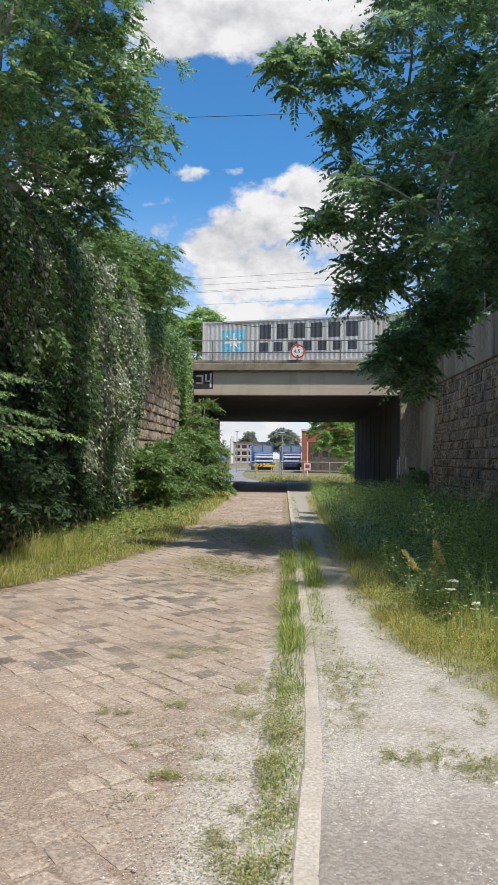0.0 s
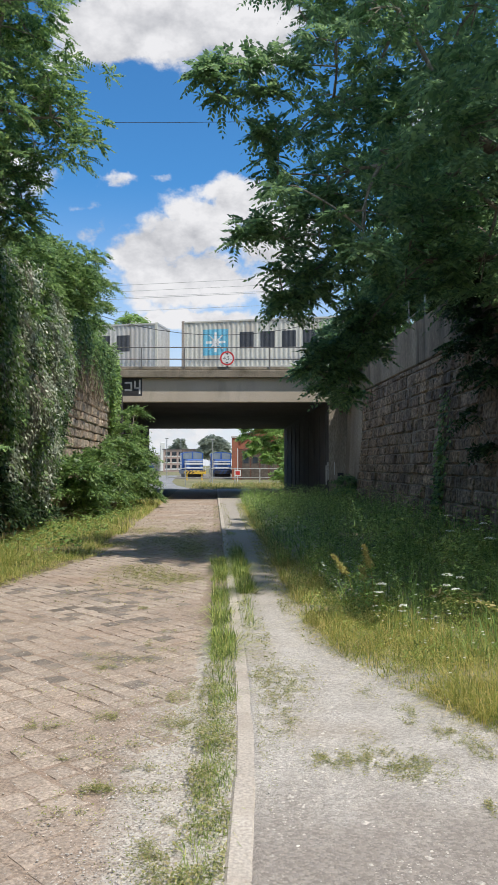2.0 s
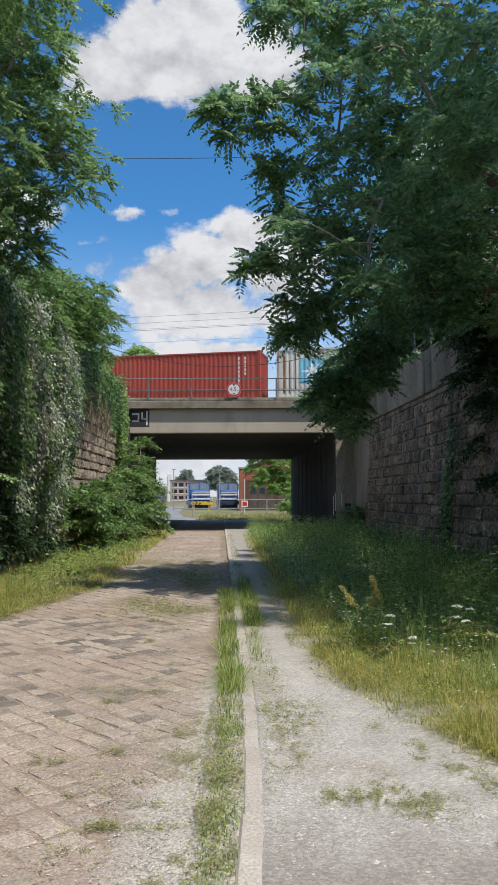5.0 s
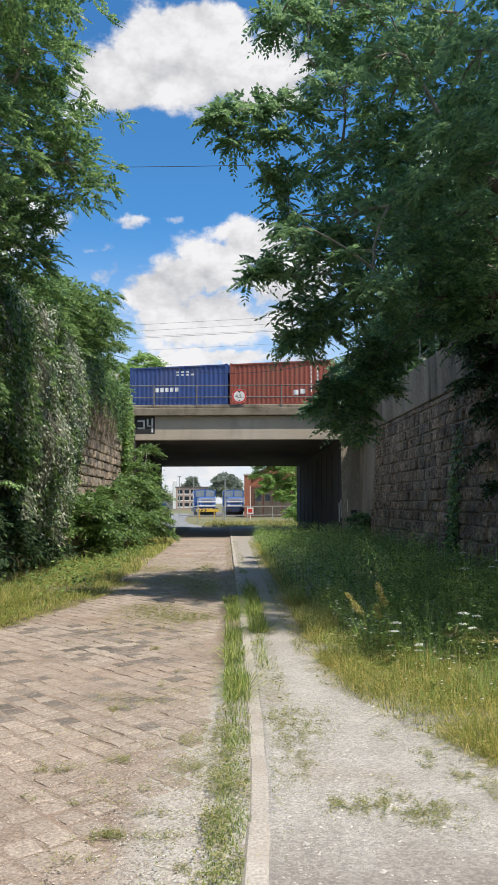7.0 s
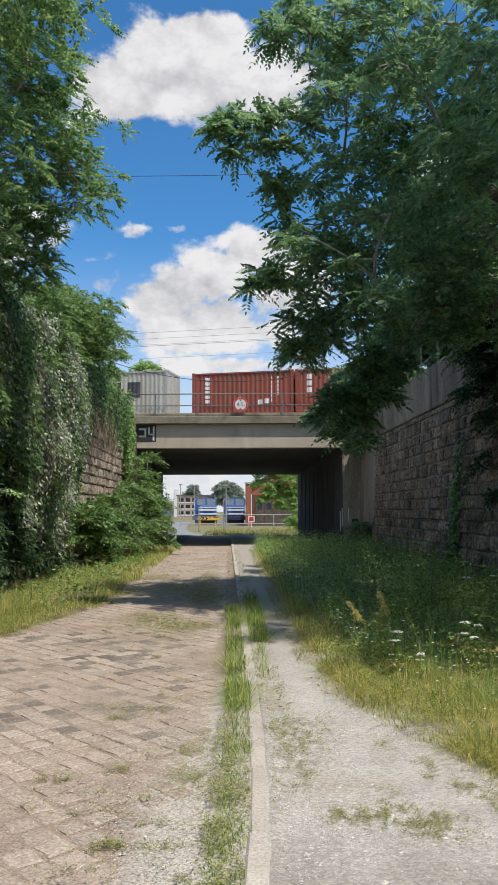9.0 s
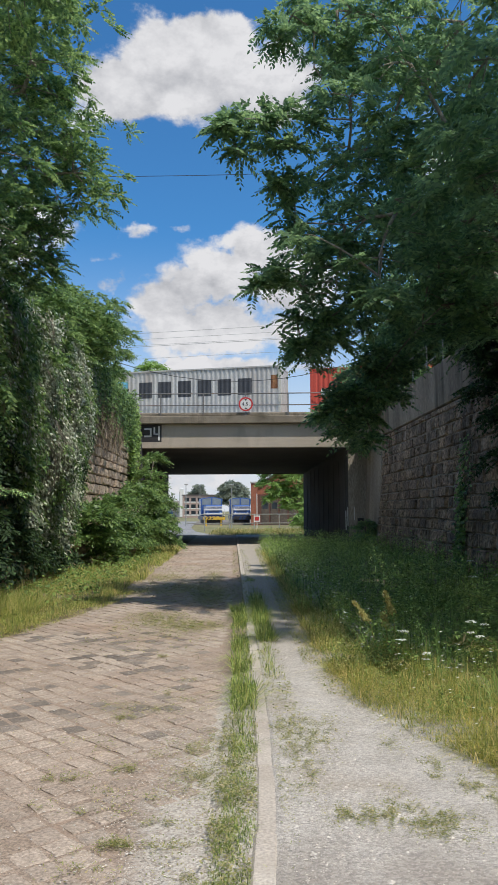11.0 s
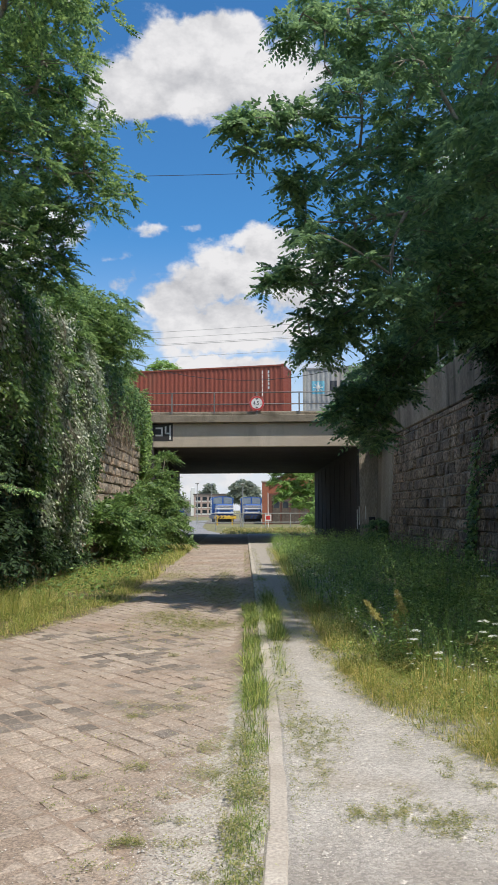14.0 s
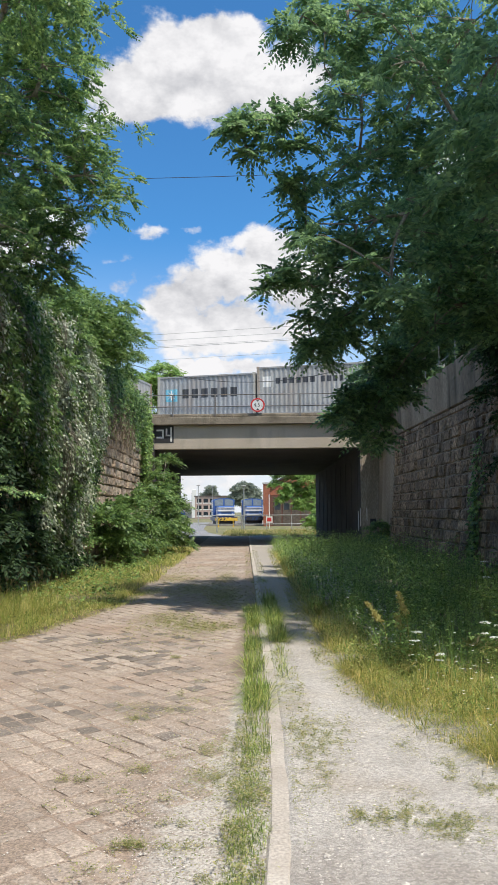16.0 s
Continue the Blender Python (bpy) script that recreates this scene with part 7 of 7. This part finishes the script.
def locomotive(m, body, label, front):
    """A small shunter seen from its end: hood, cab, stripes, buffer beam. x across, y along, z up from the rail."""
    e = thing("shunting_locomotive", m, label, "locomotive", "locomotives in the yard")
    part("frame", boxes((-1.45, 1.45, 0.0, 9.6, 0.72, 1.25), chamfer=0.03), L_DARK, e)
    part("running_gear", boxes((-1.1, 1.1, 0.3, 9.3, 0.18, 0.718), chamfer=0.03), BLACK, e, "dark running gear")
    hood = part("hood", boxes((-1.15, 1.15, 0.9, 4.2, 1.25, 2.75), chamfer=0.14), body, e)
    part("grille", boxes((-0.7, 0.7, 0.885, 0.905, 1.75, 2.5)), L_DARK, hood)
    for z, h in ((2.42, 0.12), (2.02, 0.24), (1.52, 0.14)):
        part("stripe", boxes((-1.16, 1.16, 0.878, 4.0, z, z + h)), WHITE, hood, "white stripe")
    part("rear_hood", boxes((-1.15, 1.15, 6.9, 9.0, 1.25, 2.75), chamfer=0.14), body, e)
    cab = part("cab", boxes((-1.5, 1.5, 4.0, 6.9, 1.25, 3.45), chamfer=0.08), body, e)
    V, Fc = [], []
    for y in (4.0, 7.1):
        for i in range(13):
            a = math.pi * i / 12
            V.append((-1.56 * math.cos(a), y, 3.40 + 0.46 * math.sin(a) ** 0.7))
    Fc = [(i, i + 1, 14 + i, 13 + i) for i in range(12)] + [tuple(range(13)), tuple(range(13, 26))]
    part("roof", mesh_of("roof", V, Fc), body, cab)
    for sg in (-1, 1):
        # arched panes side by side under the curved roof
        arc = [(sg * (0.10 + 1.22 * k / 6), 3.40 + 0.34 * math.sqrt(max(0.0, 1 - (k / 6.6) ** 2))) for k in range(7)]
        rim = [(sg * 0.10, 2.82), *arc, (sg * 1.32, 2.82)]
        part("window", mesh_of("window", [(x, 3.985, z) for x, z in rim] + [(x, 3.95, z) for x, z in rim],
                               [tuple(range(9)), tuple(range(9, 18))] + [(k, (k + 1) % 9, 9 + (k + 1) % 9, 9 + k) for k in range(9)]), GLASS_PALE, cab, "arched cab window, coloured pale for the reflected sky")
    for x in (-1.51, 1.49):
        part("window", boxes((x, x + 0.02, 4.6, 6.4, 2.6, 3.3)), GLASS, cab, "dark cab window")
        part("stripe", boxes((x - 0.003, x + 0.023, 4.25, 6.85, 2.13, 2.37)), WHITE, cab, "white stripe")
        part("stripe", boxes((x - 0.003, x + 0.023, 4.25, 6.85, 1.45, 1.97)), WHITE, cab, "white stripe")
    beam = part("buffer_beam", boxes((-1.42, 1.42, -0.12, 0.0, 0.72, 1.22)), front, e, "painted buffer beam")
    for i in range(5):
        x = -1.3 + i * 0.55
        part("chevron", mesh_of("chevron", [(x, -0.125, 0.73), (x + 0.22, -0.125, 0.73), (x + 0.46, -0.125, 1.21), (x + 0.24, -0.125, 1.21)], [(0, 1, 2, 3)]), BLACK, beam)
    for x in (-0.88, 0.88):
        part("buffer", rods(((x, -0.12, 1.0), (x, -0.62, 1.0), 0.10), ((x, -0.62, 1.0), (x, -0.66, 1.0), 0.22), n=16), BLACK, e)
        part("headlight", rods(((x, 0.84, 1.62), (x, 0.90, 1.62), 0.11), n=14), WHITE, e, "round headlight")
        part("handrail", rods(((x * 1.55, 0.1, 1.25), (x * 1.55, 0.1, 2.25), 0.02), ((x * 1.55, 0.1, 2.25), (x * 1.2, 0.1, 2.25), 0.02)), WHITE, e, "white handrail")
    for y in (1.6, 4.8, 8.0):
        for x in (-0.80, 0.66):
            part("wheel", rods(((x, y, 0.5), (x + 0.14, y, 0.5), 0.5), n=20), BLACK, e)
    return e


locomotive(pose(-7.2, 104.0, -0.32, 0, 0, 10), L_BLUE, "blue shunting locomotive with white stripes and yellow buffer beam", L_YELLOW)
locomotive(pose(-3.6, 108.0, -0.32, 0, 0, 6), L_BLUE, "bright blue shunting locomotive with white stripes", L_DARK)


def yard_rails():
    t = thing("yard_track", pose(0, 0, 0), "yard tracks under the parked locomotives", "track", kind="structure")
    part("bed", boxes((-12, -1.2, 101, 150, -0.3, -0.14)), BALLAST, t)
    for x0, yaw in ((-7.2, 10), (-3.6, 6)):
        for dx in (-0.75, 0.69):
            ob = part("rail", boxes((dx, dx + 0.06, -1.5, 30, -0.15, 0.0)), RAILSTEEL, t)
            ob.matrix_local = pose(x0, 104 if yaw == 10 else 108, -0.32, 0, 0, yaw) @ pose(0, 0, 0.0)


yard_rails()


def buffer_stop():
    b = thing("buffer_stop", pose(-6.5, 92.0, -0.2), "yellow painted buffer stop with a striped beam", "buffer stop")
    for x in (-0.9, 0.9):
        part("upright", boxes((x - 0.08, x + 0.08, 0, 0.2, 0, 0.95), chamfer=0.01), L_YELLOW, b)
    bm = part("beam", boxes((-1.25, 1.35, -0.1, -0.002, 0.78, 1.05), chamfer=0.01), L_YELLOW, b)
    for i in range(3):
        part("band", mesh_of("band", [(-1.2 + i * 0.42, -0.104, 0.79), (-1.0 + i * 0.42, -0.104, 0.79), (-0.8 + i * 0.42, -0.104, 1.04), (-1.0 + i * 0.42, -0.104, 1.04)], [(0, 1, 2, 3)]), BLACK, bm)


buffer_stop()


def yard_fence():
    f = thing("yard_railing", pose(0, 68.0, -0.2), "plain grey steel railing along the yard", "railing", kind="structure")
    for i in range(6):
        x = -5.6 + i * 2.2
        part("post", boxes((x - 0.05, x + 0.05, -0.05, 0.05, 0, 1.55)), STEEL, f)
    for z in (1.50, 0.72):
        part("rail", rods(((-7.4, 0, z), (6.6, 0, z), 0.035)), STEEL, f)


yard_fence()


def stop_sign_post():
    p = thing("stop_disc_post", pose(-0.95, 67.0, -0.2), "white post with a small red square sign edged in white", "sign")
    part("post", rods(((0, 0, 0), (0, 0, 3.3), 0.035)), WHITE, p)
    pl = part("plate", boxes((-0.28, 0.28, -0.08, -0.052, 0.85, 1.4)), WHITE, p)
    part("red_field", boxes((-0.19, 0.19, -0.086, -0.081, 0.96, 1.30)), RED, pl, "red field")


stop_sign_post()


def lamp_post(x, y, h, label):
    p = thing("lamp_post", pose(x, y, -0.2), label, "lamp post", "lamp posts in the yard")
    part("pole", rods(((0, 0, 0), (0, 0, h), 0.07, 0.045)), STEEL, p)
    part("lamp_head", boxes((-0.22, 0.22, -0.10, 0.10, h, h + 0.10), chamfer=0.03), STEEL, p)


lamp_post(-9.6, 90, 4.9, "slim grey lamp post in the yard")
lamp_post(-10.6, 120, 5.8, "slim grey lamp post in the yard")
lamp_post(-3.3, 70, 4.1, "slim white lamp post beside the railing")
lamp_post(-26.5, 230, 7.5, "slim grey lamp post in the yard")


def shed():
    b = thing("brick_shed", pose(-1.9, 96.0, -0.25), "old red brick engine shed with a dark felt roof", "building")
    part("wall", boxes((0.55, 14, 0.3, 14, 0, 3.9)), BRICK_DARK, b, "dark brick wall")
    part("pillar", boxes((-0.2, 0.62, 0, 0.9, 0, 5.3), chamfer=0.02), BRICK, b, "red brick corner pillar")
    part("gable", mesh_of("gable", [(0.62, 0.28, 3.9), (6.5, 0.28, 3.9), (6.5, 0.28, 6.4), (3.2, 0.28, 6.4), (0.62, 0.28, 5.0), (0.62, 0.6, 3.9), (6.5, 0.6, 3.9), (6.5, 0.6, 6.4), (3.2, 0.6, 6.4), (0.62, 0.6, 5.0)],
                                [(0, 1, 2, 3, 4), (9, 8, 7, 6, 5), (0, 4, 9, 5), (4, 3, 8, 9), (3, 2, 7, 8)]), BRICK, b, "red brick gable")
    part("roof", mesh_of("roof", [(0.4, -0.1, 4.95), (3.2, -0.1, 6.55), (3.2, 14, 6.55), (0.4, 14, 4.95), (0.4, -0.1, 5.1), (3.2, -0.1, 6.7), (3.2, 14, 6.7), (0.4, 14, 5.1)],
                         [(0, 1, 2, 3), (7, 6, 5, 4), (0, 4, 5, 1), (1, 5, 6, 2), (3, 2, 6, 7), (0, 3, 7, 4)]), ROOF, b, "dark felt roof")
    part("cap", boxes((-0.3, 0.72, -0.1, 1.0, 5.3, 5.5)), PLASTER, b, "pale cap stone")
    for i in range(4):
        d = part("door", boxes((1.1 + i * 1.15, 2.05 + i * 1.15, 0.24, 0.30, 0.05, 3.2)), MORTAR, b, "weathered plank door")
        part("window", boxes((1.25 + i * 1.15, 1.9 + i * 1.15, 0.225, 0.24, 2.1, 2.9)), GLASS, d)


shed()


def office():
    b = thing("office_block", pose(-22.8, 205, -0.25), "distant pink-brown flat-roofed office block with rows of windows", "building")
    part("wall", boxes((0, 9.4, 0, 12, 0, 6.0)), OFFICE, b)
    part("roof", boxes((-0.2, 9.6, -0.2, 12.2, 6.0, 6.25)), ROOF, b)
    for r in range(3):
        for c in range(5):
            w = part("window", boxes((0.6 + c * 1.75, 1.8 + c * 1.75, -0.06, -0.01, 0.9 + r * 1.75, 1.9 + r * 1.75)), GLASS, b)
            part("frame", boxes((0.45 + c * 1.75, 1.95 + c * 1.75, -0.09, -0.061, 0.65 + r * 1.75, 0.9 + r * 1.75)), WHITE, w)


office()


def silo():
    b = thing("silo", pose(-27.6, 240, -0.25), "distant slim pale silo above low roofs", "building")
    part("tower", boxes((0, 1.3, 0, 1.3, 0, 9.0), chamfer=0.1), WHITE, b)
    part("annex", boxes((-5, 1.2, 3.2, 8, 0, 5.2)), PLASTER, b)


silo()


def blue_sign():
    p = thing("blue_round_sign", pose(-7.2, 55.0, -0.15), "round blue traffic sign on a grey post", "traffic sign")
    part("post", rods(((0, 0, 0), (0, 0, 1.9), 0.035)), STEEL, p)
    part("plate", rods(((0, -0.06, 1.55), (0, -0.04, 1.55), 0.42), n=28), L_BLUE, p, "blue disc")


blue_sign()
tree("yard_tree", "bright green leafy tree beside the shed", "tree", ((3.2, 72, -0.25), (3.0, 72, 4.0)), [(-0.1, 71, 4.8, 1.0), (0.3, 71, 3.3, 0.9), (0.6, 71, 5.8, 1.2), (2.2, 71, 4.4, 1.5), (3.4, 71, 3.0, 1.4), (1.0, 72, 3.6, 1.0), (2.6, 71.5, 6.0, 1.8), (4.6, 71, 4.6, 1.8), (2.0, 70.5, 2.4, 0.9), (4.4, 70, 1.6, 1.0)],
     LEAF_FAR, 171, 30, 0.5, 5, 0.20, 0.09, girth=0.16)
tree("yard_shrub", "dark green shrub by the railing end", "shrub", ((3.0, 62, -0.2), (3.0, 62, 0.8)), [(2.6, 61, 0.9, 0.7), (3.2, 61, 1.4, 0.8), (3.8, 61, 0.8, 0.8)], LEAF_FAR, 172, 90, 0.35, 5, 0.14, 0.06, girth=0.05)
tree("far_tree", "distant round tree, leaves greyed and paled for haze", "tree", ((-20.2, 220, -0.2), (-20.2, 220, 5)), [(-20.2, 220, 6.6, 2.0), (-21.4, 220, 5.4, 1.6), (-18.9, 220, 5.6, 1.7), (-20.0, 220, 8.0, 1.5), (-20.4, 220, 4.2, 2.0)], LEAF_HAZED, 173, 14, 1.0, 4, 0.5, 0.28, girth=0.3)
tree("far_tree", "distant broad round tree, leaves greyed and paled for haze", "tree", ((-9.4, 200, -0.2), (-9.4, 200, 4.5)), [(-9.4, 200, 6.0, 2.5), (-11.6, 200, 5.2, 2.1), (-7.2, 200, 5.2, 2.1), (-10.0, 200, 8.0, 1.9), (-8.0, 200, 7.4, 1.8), (-11.4, 200, 7.0, 1.4), (-6.4, 200, 6.6, 1.3)], LEAF_HAZED, 174, 14, 1.0, 4, 0.5, 0.28, girth=0.3)
tree("embankment_tree", "bright green tree on the embankment behind the tracks", "tree", ((-10.2, 62, 5.3), (-9.9, 62, 10.5)), [(-9.6, 62, 12.6, 1.6), (-8.6, 61, 12.4, 0.9), (-11.2, 62, 12.0, 1.8), (-10.0, 62, 11.0, 1.6), (-8.2, 61, 12.9, 0.5)],
     LEAF_FAR, 175, 30, 0.55, 5, 0.20, 0.09, girth=0.16)


# ---- setts of the lane, laid on the diagonal ----
def setts():
    rs = random.Random(200)
    step = 0.182
    kinds = []
    for ma in (SETT,) * 8 + (SETT_DARK,):
        a = 0.084
        V = [(sx * a, sy * a, -0.05) for sx, sy in ((-1, -1), (1, -1), (1, 1), (-1, 1))]
        V += [(sx * a + rs.uniform(-0.009, 0.009), sy * a + rs.uniform(-0.009, 0.009), -0.009) for sx, sy in ((-1, -1), (1, -1), (1, 1), (-1, 1))]
        V += [(sx * (a - 0.014) + rs.uniform(-0.01, 0.01), sy * (a - 0.014) + rs.uniform(-0.01, 0.01), rs.uniform(-0.002, 0.002)) for sx, sy in ((-1, -1), (1, -1), (1, 1), (-1, 1))]
        Fc = [(0 + i, (i + 1) % 4, 4 + (i + 1) % 4, 4 + i) for i in range(4)] + [(4 + i, 4 + (i + 1) % 4, 8 + (i + 1) % 4, 8 + i) for i in range(4)] + [(8, 9, 10, 11)]
        kinds.append(mesh_of("sett", V, Fc, ma))
    rest = {0: ([], []), 8: ([], [])}
    c45, count = math.cos(math.radians(41)), 0
    s45 = math.sin(math.radians(41))
    for i in range(-190, 191):
        for j in range(-190, 191):
            l = i * step * c45 - j * step * s45
            s = 18 + i * step * s45 + j * step * c45
            if not (2.0 < s < 36.0 and road_left(s) - 0.1 < l < kerb_at(s) - 0.24):
                continue
            # trodden dust and grit hide the stones near the kerb in front
            bury = 0.5 * noise.noise(Vector((l * 0.8, s * 0.5, 30))) + (0.35 if s < 5.5 and l > -0.6 else 0.0) + max(0, (4.4 - s)) * 0.22
            dark = 5.9 < s < 10.8 and l < -0.35 and rs.random() < 0.30 + 0.4 * noise.noise(Vector((l * 0.8, s * 0.6, 55)))
            k = 8 if dark else rs.randrange(8)
            z = -0.058 - max(0, bury if s < 4.6 else min(bury, 0.09)) * 0.05 + rs.uniform(-0.004, 0.003)
            m = Matrix.Translation((l, s, z)) @ Euler((rs.uniform(-0.03, 0.03), rs.uniform(-0.03, 0.03), math.radians(41) + rs.uniform(-0.1, 0.1))).to_matrix().to_4x4() @ Matrix.Diagonal((rs.uniform(0.88, 1.05), rs.uniform(0.88, 1.05), 1, 1))
            if 4.6 < s < 7.4 and -2.1 < l and count < 300:
                ob = part("sett", kinds[k], SETT, the_road)
                ob.matrix_local = m
                count += 1
            else:
                V, Fc = rest[8 if k == 8 else 0]
                b = len(V)
                V += [m @ v.co for v in kinds[k].vertices]
                Fc += [tuple(b + q for q in p.vertices) for p in kinds[k].polygons]
    for k, ma in ((0, SETT), (8, SETT_DARK)):
        V, Fc = rest[k]
        if V:
            tagged(part("paving", mesh_of("paving", V, Fc), ma, the_road), kind="stuff")


setts()


motions()
